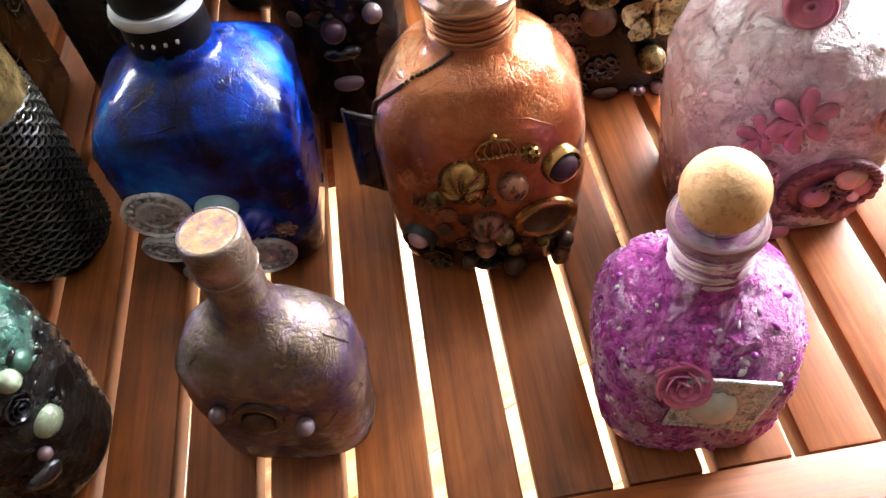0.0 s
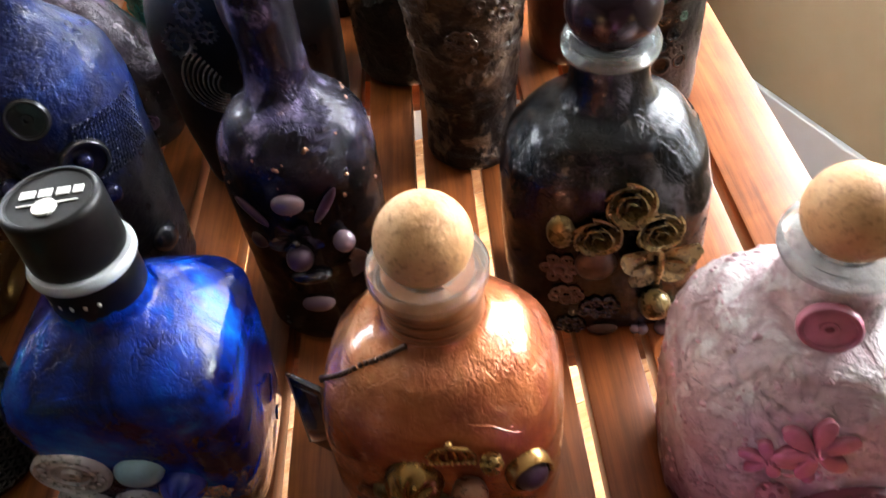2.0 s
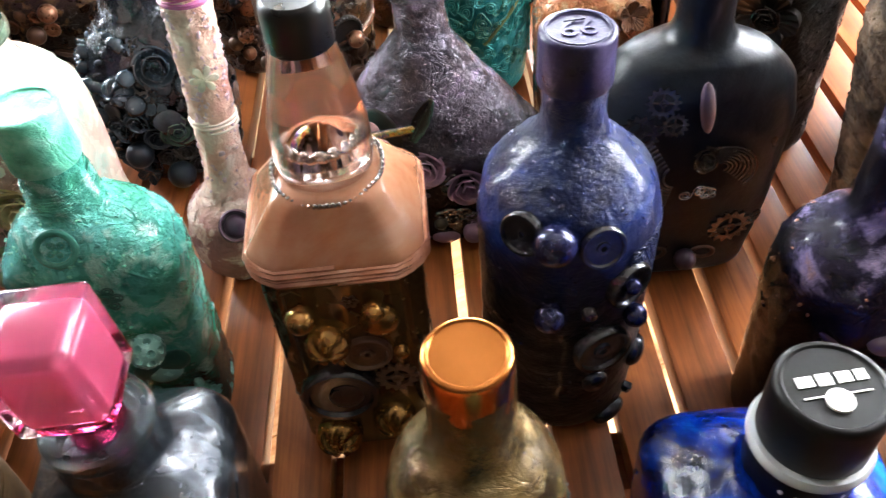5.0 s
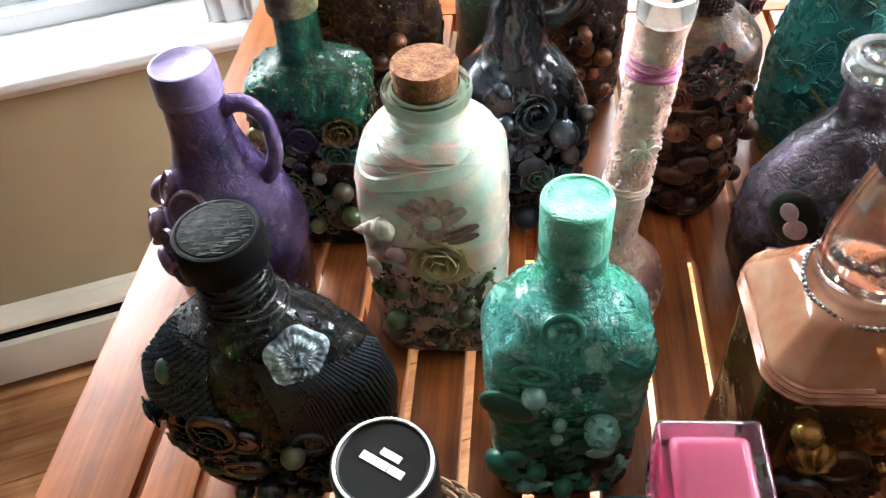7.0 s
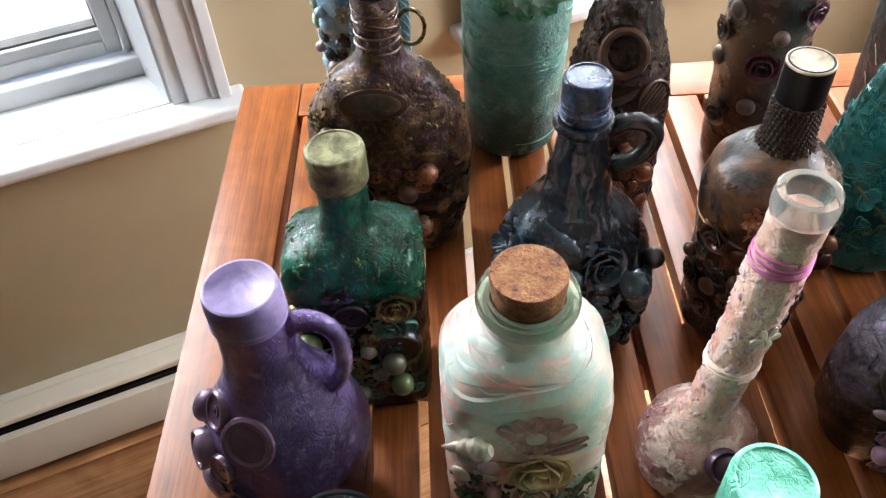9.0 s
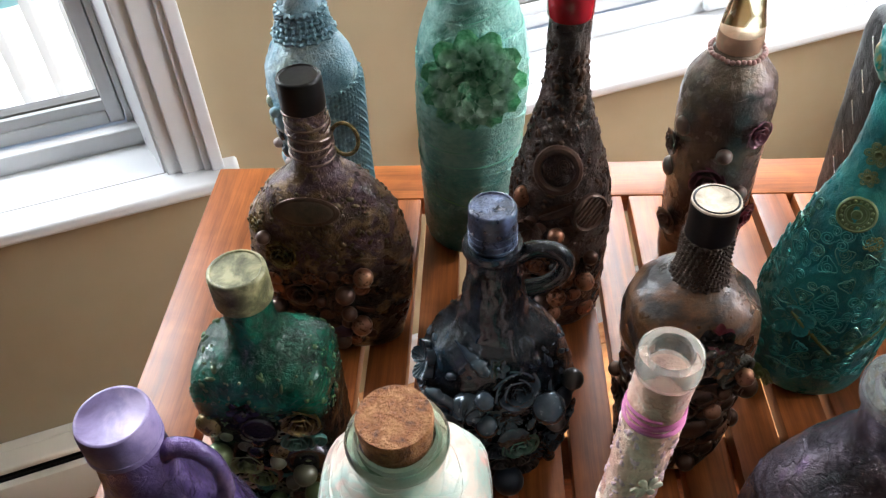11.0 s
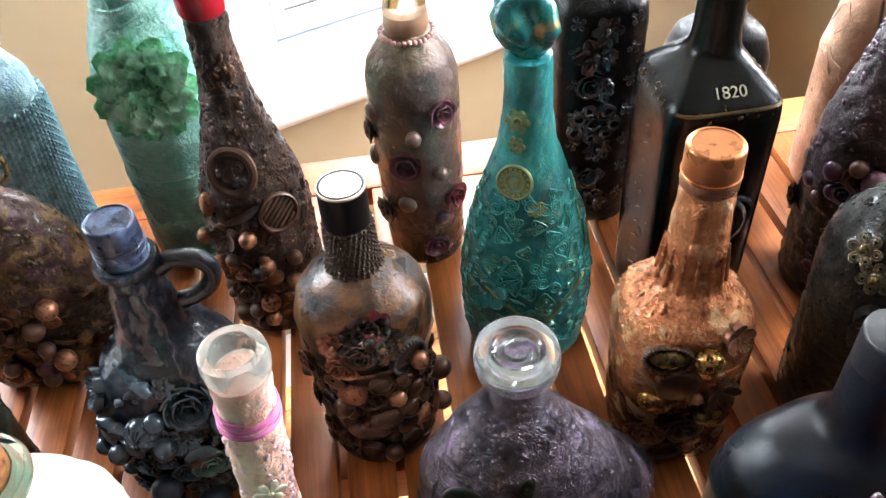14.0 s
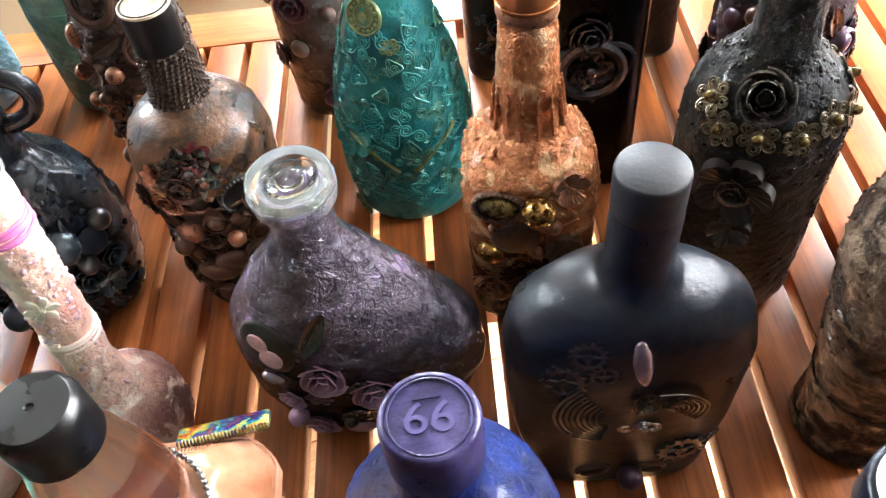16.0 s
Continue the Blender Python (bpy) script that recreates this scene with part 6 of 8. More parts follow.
COPPER.stick("cabochon", -15, 0.096, (0.0130, 0.0125, 0.0050), P["o_brown"])
COPPER.stick("pansy", 26, 0.083, (0.0125, 0.0105, 0.0120), P["o_brown"], 90)
COPPER.stick("rose", -36, 0.047, 0.0106, P["o_copper"])
COPPER.stick("rose", -3, 0.050, 0.0110, P["o_brown"])
COPPER.stick("medallion", -20, 0.020, (0.0130, 0.0090, 0.0080), P["o_brown"])
COPPER.stick("bead", 12, 0.062, 0.0040, P["o_gold"])
TEAL.stick("rosette", -34, 0.2224, 0.0078, P["o_tealgold"])
TEAL.stick("rosette", -35, 0.2048, 0.0058, P["o_tealgold"])
TEAL.stick("coin", -31, 0.179, (0.0112, 0.0112, 0.0060), P["o_tealgold"])
TEAL.stick("filigree", 0, 0.160, 0.0070, P["o_tealgold"])
TEAL.stick("rosette", -60, 0.010, 0.0100, P["o_tealgold"])
TEAL.stick("pansy", -48, 0.084, (0.0150, 0.0115, 0.0060), P["o_teal"], 30)
ROUND.stick("double_flower", 3, 0.146, (0.0185, 0.0165, 0.0140), P["o_gun"], 10)
ROUND.stick("leaf", 6, 0.150, (0.0100, 0.0080, 0.0120), P["o_silver"], 30)
ROUND.stick("leaf", 14, 0.144, (0.0100, 0.0080, 0.0120), P["o_silver"], -25)
ROUND.stick("double_flower", 12, 0.138, (0.0120, 0.0120, 0.0120), P["o_copper"], 40)
ROUND.stick("flower", 12, 0.154, 0.0088, P["o_red"], 25)
ROUND.stick("rose", -6, 0.136, 0.0085, P["o_brown"], 25)
ROUND.stick("double_flower", -27, 0.140, (0.0100, 0.0105, 0.0100), P["o_copper"], 25)
ROUND.stick("rose", -22, 0.124, 0.0090, P["o_copper"])
ROUND.stick("medallion", 33, 0.120, 0.0120, P["o_soot"])
ROUND.stick("bead", 40, 0.1146, 0.0058, P["o_copper"])
ROUND.stick("wing", -2, 0.114, 0.0078, P["o_brown"], -40)
ROUND.stick("cabochon", -20, 0.092, (0.0092, 0.0080, 0.0100), P["o_copper"])
ROUND.stick("bead", 18, 0.0857, 0.0054, P["o_copper"])
ROUND.stick("filigree", 38, 0.080, 0.0099, P["o_copper"])
ROUND.stick("cabochon", -13, 0.050, (0.0127, 0.0080, 0.0094), P["o_brown"])
ROUND.stick("rose", -58, 0.112, 0.0100, P["o_brown"])
ROUND.stick("cabochon", 6, 0.060, (0.0110, 0.0080, 0.0080), P["o_brown"])
WINE.stick("ring", -10, 0.171, (0.0165, 0.0180, 0.0150), P["o_brown"])
WINE.stick("curl", -10, 0.171, 0.0100, P["o_brown"], 40)
WINE.stick("barred_disc", 30, 0.1326, (0.0140, 0.0140, 0.0110), P["o_brown"], -52)
WINE.stick("cabochon", -54, 0.140, (0.0062, 0.0088, 0.0090), P["o_copper"])
WINE.stick("bead", -76, 0.100, 0.0058, P["o_copper"])
WINE.stick("bead", -7, 0.1177, 0.0060, P["o_copper"])
WINE.stick("bead", -50, 0.086, 0.0055, P["o_copper"])
WINE.stick("rose", -24, 0.081, 0.0090, P["o_copper"])
WINE.stick("bead", 4, 0.088, 0.0056, P["o_copper"])
WINE.stick("pierced_bead", -3, 0.0488, 0.0070, P["o_copper"])
WINE.stick("bead", 26, 0.064, 0.0072, P["o_copper"])
WINE.stick("rose", -26, 0.060, 0.0105, P["o_brown"])
WINE.stick("pansy", -34, 0.116, (0.0110, 0.0105, 0.0120), P["o_brown"], 30)
WINE.stick("leaf", -9, 0.138, (0.0125, 0.0100, 0.0100), P["o_brown"], 30)
WINE.stick("cabochon", -59, 0.050, 0.0066, P["o_brown"])
OCHRE.stick("rose", -49, 0.121, 0.0105, P["o_gold"])
OCHRE.stick("rose", -36, 0.081, 0.0110, P["o_brown"])
OCHRE.stick("bead", -62, 0.136, 0.0050, P["o_brown"])
OCHRE.stick("rose", -40, 0.030, 0.0098, P["o_copper"])
OCHRE.stick("cabochon", 4, 0.028, 0.0084, P["o_purple"])
OCHRE.stick("rosette", -74, 0.142, 0.0068, P["o_gold"])
JUG.stick("conch", -24, 0.130, (0.0140, 0.0120, 0.0120), P["o_steel"], 150)
JUG.stick("rose", 19, 0.110, 0.0125, P["o_steel"])
JUG.stick("flower", 4, 0.125, 0.0068, P["o_steel"])
JUG.stick("bead", -8, 0.105, 0.0064, P["o_steel"])
JUG.stick("conch", -33, 0.0935, (0.0190, 0.0130, 0.0110), P["o_steel"], -14)
JUG.stick("bead", -6, 0.085, 0.0074, P["o_steel"])
JUG.stick("pansy", -74, 0.106, (0.0130, 0.0115, 0.0120), P["o_steel"], 130)
JUG.stick("rose", 19, 0.058, 0.0110, P["o_green"])
JUG.stick("rose", -30, 0.063, 0.0090, P["o_steel"])
JUG.stick("rose", -62, 0.068, 0.0100, P["o_steel"])
JUG.stick("conch", 44, 0.094, (0.0150, 0.0130, 0.0120), P["o_steel"], 80)
TURQ.stick("ring", -15, 0.1615, (0.0096, 0.0092, 0.0050), P["o_turq"], 0, 0.0012)
TURQ.stick("scroll", -15, 0.1615, 0.0055, P["o_turq"], 30, 0.0006)
TURQ.stick("bead", -34, 0.1244, 0.0058, P["o_aqua"])
TURQ.stick("ring", -34, 0.137, (0.0110, 0.0062, 0.0080), P["o_turq"], -14)
TURQ.stick("bead", -12, 0.094, 0.0036, P["o_aqua"])
TURQ.stick("bead", -14, 0.079, 0.0032, P["o_aqua"])
TURQ.stick("pierced_bead", 27, 0.091, 0.0084, P["o_aqua"])
TURQ.stick("cabochon", 30, 0.0635, (0.0086, 0.0060, 0.0090), P["o_aqua"])
TURQ.stick("rosette", 12, 0.1296, (0.0080, 0.0080, 0.0070), P["o_turqdark"])
TURQ.stick("bead", 2, 0.124, 0.0022, P["o_aqua"])
TURQ.stick("cabochon", -50, 0.107, (0.0130, 0.0098, 0.0070), P["o_turqdark"])
TURQ.stick("ring", -50, 0.107, (0.0145, 0.0112, 0.0080), P["o_turq"])
TURQ.stick("cabochon", -58, 0.038, (0.0100, 0.0090, 0.0100), P["o_turq"])
TURQ.stick("conch", -31, 0.026, (0.0100, 0.0100, 0.0100), P["o_aqua"], 10)
TURQ.stick("bead", -4, 0.0257, 0.0056, P["o_turq"])
TURQ.stick("bead", -2, 0.012, 0.0040, P["o_aqua"])
TURQ.stick("leaf", -2, 0.086, (0.0110, 0.0080, 0.0090), P["o_turq"], 170)
VIOLET.stick("cabochon", -84, 0.128, (0.0075, 0.0100, 0.0120), P["o_violet"])
VIOLET.stick("button", -60, 0.140, (0.0092, 0.0105, 0.0110), P["o_violet"])
VIOLET.stick("cabochon", -17, 0.134, (0.0120, 0.0125, 0.0040), P["o_violet"])
VIOLET.stick("ring", -17, 0.134, (0.0138, 0.0142, 0.0120), P["o_violet"])
VIOLET.stick("setting", -62, 0.112, (0.0098, 0.0115, 0.0110), P["o_violet"])
VIOLET.stick("button", -40, 0.112, (0.0080, 0.0076, 0.0090), P["o_violet"], 20)
VIOLET.stick("cabochon", -52, 0.088, (0.0110, 0.0088, 0.0079), P["o_violet"])
VIOLET.stick("rose", -26, 0.094, 0.0086, P["o_violet"])
VIOLET.stick("bead", 20, 0.050, 0.0060, P["o_wine"])
VIOLET.stick("rose", 38, 0.046, 0.0080, P["o_wine"])
BLOOM.stick("rose", -27, 0.183, 0.0120, P["o_gun"])
BLOOM.stick("pansy", -31, 0.128, (0.0195, 0.0200, 0.0150), P["o_soot"])
BLOOM.stick("rose", -31, 0.128, 0.0080, P["o_gun"], 0, -0.0030)
BLOOM.stick("pansy", -26, 0.092, (0.0120, 0.0100, 0.0120), P["o_soot"], 40)
for d, z in ((4, .1650), (-25, .1655), (-52, .163), (-70, .174), (30, .170), (56, .165), (84, .172), (112, .166), (140, .170), (170, .165)):
    BLOOM.stick("rosette", d, z, 0.0098, P["o_pewter"], 11 * d)
    BLOOM.stick("bead", d, z, 0.0028, P["o_gold"], 0, -.0012)

PINK.stick("cabochon", 41, 0.038, (0.0095, 0.0069, 0.0082), P["o_pink"])
PINK.stick("rose", 19, 0.033, 0.0090, P["o_rosewood"])
PINK.stick("flower", 37, 0.014, 0.0072, P["o_pink"])
PINK.stick("bead", 50, 0.023, 0.0027, P["o_pearl"])
PINK.stick("conch", 62, 0.060, (0.0120, 0.0130, 0.0130), P["o_pink"], 10)
PINK.stick("rose", 37, 0.085, 0.0072, P["o_peach"])
PINK.stick("pierced_bead", -20, 0.060, 0.0060, P["o_pink"])
PINK.stick("cabochon", -2, 0.004, 0.0074, P["o_pink"])
PINK.stick("bead", -8, 0.074, 0.0027, P["o_pink"])
LILAC.stick("bead", -37, 0.057, 0.0037, P["o_pearl"])
LILAC.stick("ring", -6, 0.052, 0.0099, P["o_brown"])
LILAC.stick("cabochon", -9, 0.048, 0.0070, P["o_brown"])
LILAC.stick("bead", 32, 0.047, 0.0040, P["o_pearl"])
LILAC.stick("cabochon", 16, 0.056, 0.0039, P["o_purple"])
BLACK.stick("rose", 10, 0.106, 0.0104, P["o_gold"])
BLACK.stick("rose", -9, 0.0874, 0.0102, P["o_gold"])
BLACK.stick("rose", 26, 0.0883, 0.0102, P["o_gold"])
BLACK.stick("cabochon", -29, 0.089, (0.0067, 0.0090, 0.0078), P["o_gold"])
BLACK.stick("rosette", -29, 0.0624, 0.0096, P["o_brown"])
BLACK.stick("butterfly", 28, 0.062, 0.0208, P["o_gold"])
BLACK.stick("bead", 28, 0.035, 0.0079, P["o_gold"])
BLACK.stick("bead", 44, 0.014, 0.0062, P["o_gold"])
BLACK.stick("bead", 27, 0.005, 0.0032, P["o_pearl"])
BLACK.stick("bead", 22, 0.005, 0.0026, P["o_pearl"])
BLACK.stick("bead", 39, 0.005, 0.0045, P["o_pearl"])
BLACK.stick("filigree", -26, 0.040, 0.0103, P["o_brown"])
BLACK.stick("filigree", -5, 0.027, 0.0124, P["o_black"])
BLACK.stick("filigree", -24, 0.010, 0.0096, P["o_black"])
BLACK.stick("cabochon", -9, 0.066, 0.0098, P["o_brown"])
BLACK.stick("cabochon", -1, 0.005, (0.0077, 0.0039, 0.0058), P["o_brown"])
PLUM.stick("cabochon", -4, 0.117, (0.0077, 0.0055, 0.0066), P["o_pearl"])
PLUM.stick("petal", -32, 0.111, (0.0102, 0.0025, 0.0064), P["o_purple"], -40)
PLUM.stick("petal", 21, 0.113, (0.0100, 0.0025, 0.0063), P["o_purple"], 52)
PLUM.stick("flower", -5, 0.091, 0.0133, P["o_black"])
PLUM.stick("bead", -4, 0.083, 0.0065, P["o_purple"])
PLUM.stick("cabochon", -37, 0.087, 0.0047, P["o_brown"])
PLUM.stick("bead", 27, 0.087, 0.0056, P["o_pearl"])
PLUM.stick("wing", 25, 0.069, 0.0072, P["o_brown"], -30)
PLUM.stick("cabochon", -3, 0.039, (0.0085, 0.0050, 0.0068), P["o_pearl"])
PLUM.stick("cabochon", -2, 0.063, (0.0103, 0.0042, 0.0073), P["o_black"])
NAVY.stick("button", -43, 0.163, 0.0100, P["o_black"])
NAVY.stick("bead", -21, 0.165, 0.0088, P["o_navy"])
NAVY.stick("button", 7, 0.159, 0.0099, P["o_black"])
NAVY.stick("button", 28, 0.127, 0.0117, P["o_black"])
NAVY.stick("bead", 27, 0.128, 0.0042, P["o_navy"])
NAVY.stick("bead", -22, 0.118, 0.0070, P["o_navy"])
NAVY.stick("twist", 1, 0.117, 0.0073, P["o_black"])
NAVY.stick("bead", 33, 0.103, 0.0056, P["o_navy"])
NAVY.stick("button", 13, 0.083, 0.0144, P["o_black"])
NAVY.stick("cabochon", 57, 0.049, 0.0085, P["o_black"])
NAVY.stick("cabochon", 11, 0.053, 0.0069, P["o_black"])
NAVY.stick("twist", 52, 0.017, 0.0068, P["o_black"])
NAVY.stick("cabochon", 34, 0.006, (0.0103, 0.0062, 0.0082), P["o_black"])
succulent(SWING, 2, 0.200, 0.0425, P["succulent"])
GLASSNECK.stick("cabochon", -68, 0.162, 0.0072, P["o_mauve"])
GLASSNECK.stick("rose", 29, 0.166, 0.0098, P["o_rosewood"])
GLASSNECK.stick("rose", -85, 0.139, 0.0094, P["o_mauve"])
GLASSNECK.stick("bead", -8, 0.150, 0.0057, P["o_mauve"])
GLASSNECK.stick("cabochon", -90, 0.111, 0.0076, P["o_mauve"])
GLASSNECK.stick("rose", -20, 0.121, 0.0117, P["o_rosewood"])
GLASSNECK.stick("bead", 20, 0.111, 0.0054, P["o_mauve"])
GLASSNECK.stick("rose", 44, 0.076, 0.0102, P["o_red"])
GLASSNECK.stick("cabochon", -26, 0.078, 0.0071, P["o_mauve"])
GLASSNECK.stick("rose", -66, 0.062, 0.0104, P["o_mauve"])
GLASSNECK.stick("cabochon", 21, 0.058, 0.0061, P["o_purple"])
GLASSNECK.stick("rose", 9, 0.029, 0.0094, P["o_rosewood"])
GREEN.stick("rose", 38, 0.120, 0.0104, P["o_gold"])
GREEN.stick("rose", 32, 0.100, 0.0090, P["o_green"])
GREEN.stick("cabochon", 14, 0.086, (0.0084, 0.0067, 0.0075), P["o_gold"])
GREEN.stick("button", -3, 0.112, 0.0106, P["o_black"])
GREEN.stick("cabochon", -48, 0.111, 0.0082, P["o_gold"])
GREEN.stick("ring", -11, 0.058, 0.0096, P["o_brown"])
GREEN.stick("flower", 35, 0.060, 0.0112, P["o_gold"])
GREEN.stick("ring", 29, 0.030, (0.0112, 0.0080, 0.0096), P["o_brown"])
GREEN.stick("flower", -14, 0.130, 0.0096, P["o_black"])
GREEN.stick("button", 36, 0.077, 0.0144, P["o_black"])
GREEN.stick("cabochon", -14, 0.085, 0.0059, P["o_black"])
WHITE.stick("conch", -42, 0.130, (0.0130, 0.0190, 0.0120), P["o_cream"], 200)
WHITE.stick("leaf", -36, 0.116, (0.0110, 0.0070, 0.0080), P["o_blush"], 250)
for k in range(5):                         # a fan-shaped shell
    WHITE.stick("leaf", -3 + 3 * k, 0.138, (0.0160, 0.0130, 0.0050), P["o_shellpink"], 150 - 30 * k)
WHITE.stick("leaf", 24, 0.128, (0.0120, 0.0070, 0.0080), P["o_dustyrose"], 30)
WHITE.stick("rose", 7, 0.104, (0.0150, 0.0150, 0.0130), P["o_yellowrose"])
WHITE.stick("leaf", -4, 0.108, (0.0140, 0.0095, 0.0110), P["o_yellowrose"], 160)
WHITE.stick("leaf", 20, 0.100, (0.0140, 0.0095, 0.0110), P["o_tearose"], -40)
WHITE.stick("rose", 4, 0.080, 0.0110, P["o_tearose"])
WHITE.stick("leaf", 27, 0.123, (0.0089, 0.0061, 0.0075), P["o_dustyrose"], 20)
WHITE.stick("leaf", -45, 0.094, (0.0094, 0.0072, 0.0083), P["o_moss"], 200)
DISC.stick("cabochon", -66, 0.128, (0.0051, 0.0071, 0.0061), P["o_green"])
DISC.stick("filigree", -51, 0.120, 0.0077, P["o_black"])
DISC.stick("rose", -77, 0.082, 0.0087, P["o_steel"])
DISC.stick("whorl", 53, 0.143, (0.0145, 0.0138, 0.0100), P["o_frost"])
DISC.stick("button", -38, 0.090, 0.0136, P["o_black"])
DISC.stick("cabochon", -56, 0.041, (0.0081, 0.0047, 0.0064), P["o_green"])
DISC.stick("button", -25, 0.051, (0.0125, 0.0079, 0.0102), P["o_black"])
URN.stick("rose", -19, 0.182, 0.0181, P["o_bronze"])
URN.stick("double_flower", -24, 0.168, 0.0150, P["o_bronze"], 20)
URN.stick("flower", 4, 0.098, 0.0091, P["o_bronze"])
URN.stick("filigree", -8, 0.113, 0.0117, P["o_bronze"])
URN.stick("rosette", 30, 0.130, 0.0090, P["o_bronze"])
URN.stick("rosette", -44, 0.140, 0.0085, P["o_bronze"])
URN.stick("rosette", 12, 0.140, 0.0080, P["o_bronze"])
PLUMB.stick("cabochon", -67, 0.134, 0.0073, P["o_purple"])
PLUMB.stick("cabochon", -91, 0.114, 0.0057, P["o_purple"])
PLUMB.stick("rose", -42, 0.138, 0.0098, P["o_brown"])
PLUMB.stick("rose", -115, 0.083, 0.0094, P["o_brown"])
PLUMB.stick("cabochon", -61, 0.118, 0.0059, P["o_purple"])
PLUMB.stick("bead", -76, 0.109, 0.0028, P["o_pearl"])
YEAR.stick("rose", -2, 0.148, 0.0112, P["o_black"])
YEAR.stick("heart_frame", 3, 0.120, 0.0225, P["o_black"])
TALL.stick("flower", -12, 0.184, 0.0163, P["o_black"])
TALL.stick("rose", -17, 0.157, 0.0093, P["o_black"])
TALL.stick("filigree", -10, 0.119, 0.0242, P["o_black"])
TALL.stick("flower", -13, 0.040, 0.0135, P["o_black"])
TALL.stick("rose", -12, 0.060, 0.0082, P["o_black"])
JACK.stick("bead", -28, 0.129, 0.0067, P["o_bright"])
JACK.stick("swirl_bead", -17, 0.104, 0.0105, P["o_bright"])
JACK.stick("bead", 19, 0.128, 0.0051, P["o_bright"])
JACK.stick("cabochon", 21, 0.117, 0.0092, P["o_bright"])
JACK.stick("flower", 4, 0.133, 0.0045, P["o_brown"])
JACK.stick("twist", 31, 0.092, 0.0072, P["o_bright"])
JACK.stick("gear", 26, 0.068, 0.0103, P["o_brown"])
JACK.stick("button", 9, 0.092, 0.0114, P["o_brown"])
JACK.stick("button", -17, 0.060, 0.0189, P["o_black"])
JACK.stick("cabochon", -13, 0.058, 0.0095, P["o_brown"])
JACK.stick("swirl_bead", 20, 0.030, 0.0112, P["o_bright"])
JACK.stick("swirl_bead", -26, 0.018, 0.0121, P["o_bright"])
FRONT.stick("cabochon", 62, 0.059, 0.0067, P["o_shell"])
FRONT.stick("bead", 49, 0.049, 0.0030, P["o_pearl"])
FRONT.stick("cabochon", 41, 0.035, (0.0077, 0.0051, 0.0064), P["o_black"])
FRONT.stick("bead", 62, 0.094, 0.0046, P["o_shell"])
FRONT.stick("cabochon", 76, 0.091, 0.0047, P["o_green"])
FRONT.stick("rose", 57, 0.079, 0.0057, P["o_black"])
TOWER.stick("setting", 9, 0.053, 0.0101, P["o_purple"])
TOWER.stick("cabochon", 9, 0.053, 0.0058, P["o_black"])
TOWER.stick("daisy", 14, 0.160, (0.0078, 0.0084, 0.0050), P["o_cream"], 0, 0)
VERD.stick("flower", 6, 0.112, 0.0101, P["o_black"])

# ---- what else the bottles carry ----
P["gritpink"] = plain("pink_glitter_grit", "#d69ad0", 0.25, 0.3, 0.3, 200, 0.2)
P["magdark"] = plain("deep_magenta_grit", deep("#c050b8"), 0.3, 0.2, 0.3, 200, 0.2)
P["pinkgrit"] = plain("pale_pink_paste", deep("#e0bcc4"), 0.3, 0.1, 0.2, 150, 0.2)
P["turqgrit"] = plain("turquoise_paste", deep("#5cc0a4"), 0.32, 0.1, 0.3, 150, 0.2)
P["greengrit"] = plain("bronzed_green_paste", deep("#4a6a3c"), 0.36, 0.4, 0.4, 150, 0.3)
P["blackgrit"] = plain("black_grit", deep("#1a1c1c"), 0.3, 0.3, 0.4, 150, 0.3)
P["browngrit"] = plain("brown_paste", deep("#64442f"), 0.34, 0.4, 0.4, 150, 0.3)
P["bluegrit"] = plain("blue_black_paste", deep("#2c3c4c"), 0.34, 0.3, 0.4, 150, 0.3)
P["goldgrit"] = plain("gold_paste", deep("#6c5a3c"), 0.34, 0.6, 0.3, 150, 0.3)
P["debris"] = paint("shell_and_moss_debris", [(0.32, "#4c5a4c"), (0.44, "#7c7468"), (0.54, "#a07c74"), (0.64, "#8c947c"), (0.74, "#d0beb0")], 130, 0.25, 0.1, 0.5, 300, 0.0008, folds=0.12)
P["darkbraid"] = plain("dark_brown_braid", deep("#54443a"), 0.75, 0.0, 0.3, 300, 0.4, 0, 0.2)
P["knit"] = plain("dark_blue_knit", deep("#3c4854"), 0.35, 0.2, 0.3, 300, 0.4, 0.4)
P["skyknit"] = plain("sky_blue_burlap", deep("#88aebc"), 0.6, 0.0, 0.35, 300, 0.6)
P["gauze"] = plain("mint_gauze", deep("#7cccb4"), 0.6, 0.0, 0.2, 200, 0.4)
P["creamgauze"] = plain("cream_pink_gauze", "#ead6c8", 0.6, 0.0, 0.1, 120, 0.3)
P["pinkcord"] = plain("pink_cord", deep("#d070a8"), 0.5, 0.0, 0.2, 120, 0.3)

# orange bottle: copper cord, chain and a hanging pendant plate
cord(ORANGE, .134, .152, .0204, P["copperwire"], 10, .0010)
chain(ORANGE, [(-25, .134), (-52, .124), (-72, .106), (-80, .094)], .0013, P["o_brown"], count=36)
ORANGE.cluster(-.032, .042, .008, .064, 24, ["bead", "petal", "rose", "flower"], [P["o_gold"], P["o_brown"], P["o_copper"], P["o_soot"]], 205, .003, .0056)
m = Matrix.Translation(ORANGE.surf(radians(-84), .068) + Vector((-.006, -.004, 0))) @ ORANGE.seat(radians(-40), .075).to_3x3().to_4x4()
pend = part("pendant", box_bm(-.009, .009, -.027, .026, 0, .003, .0012), P["o_black"], ORANGE.root, "dark glass pendant with a chain edge", m=m)
bm = bmesh.new()
for t in np.linspace(0, 1, 22):
    for sx in (-1, 1):
        bmesh.ops.create_icosphere(bm, subdivisions=1, radius=.0013, matrix=Matrix.Translation((sx * .0095, -.027 + .053 * float(t), .0018)))
part("chain_edge", bm, P["o_brown"], pend)
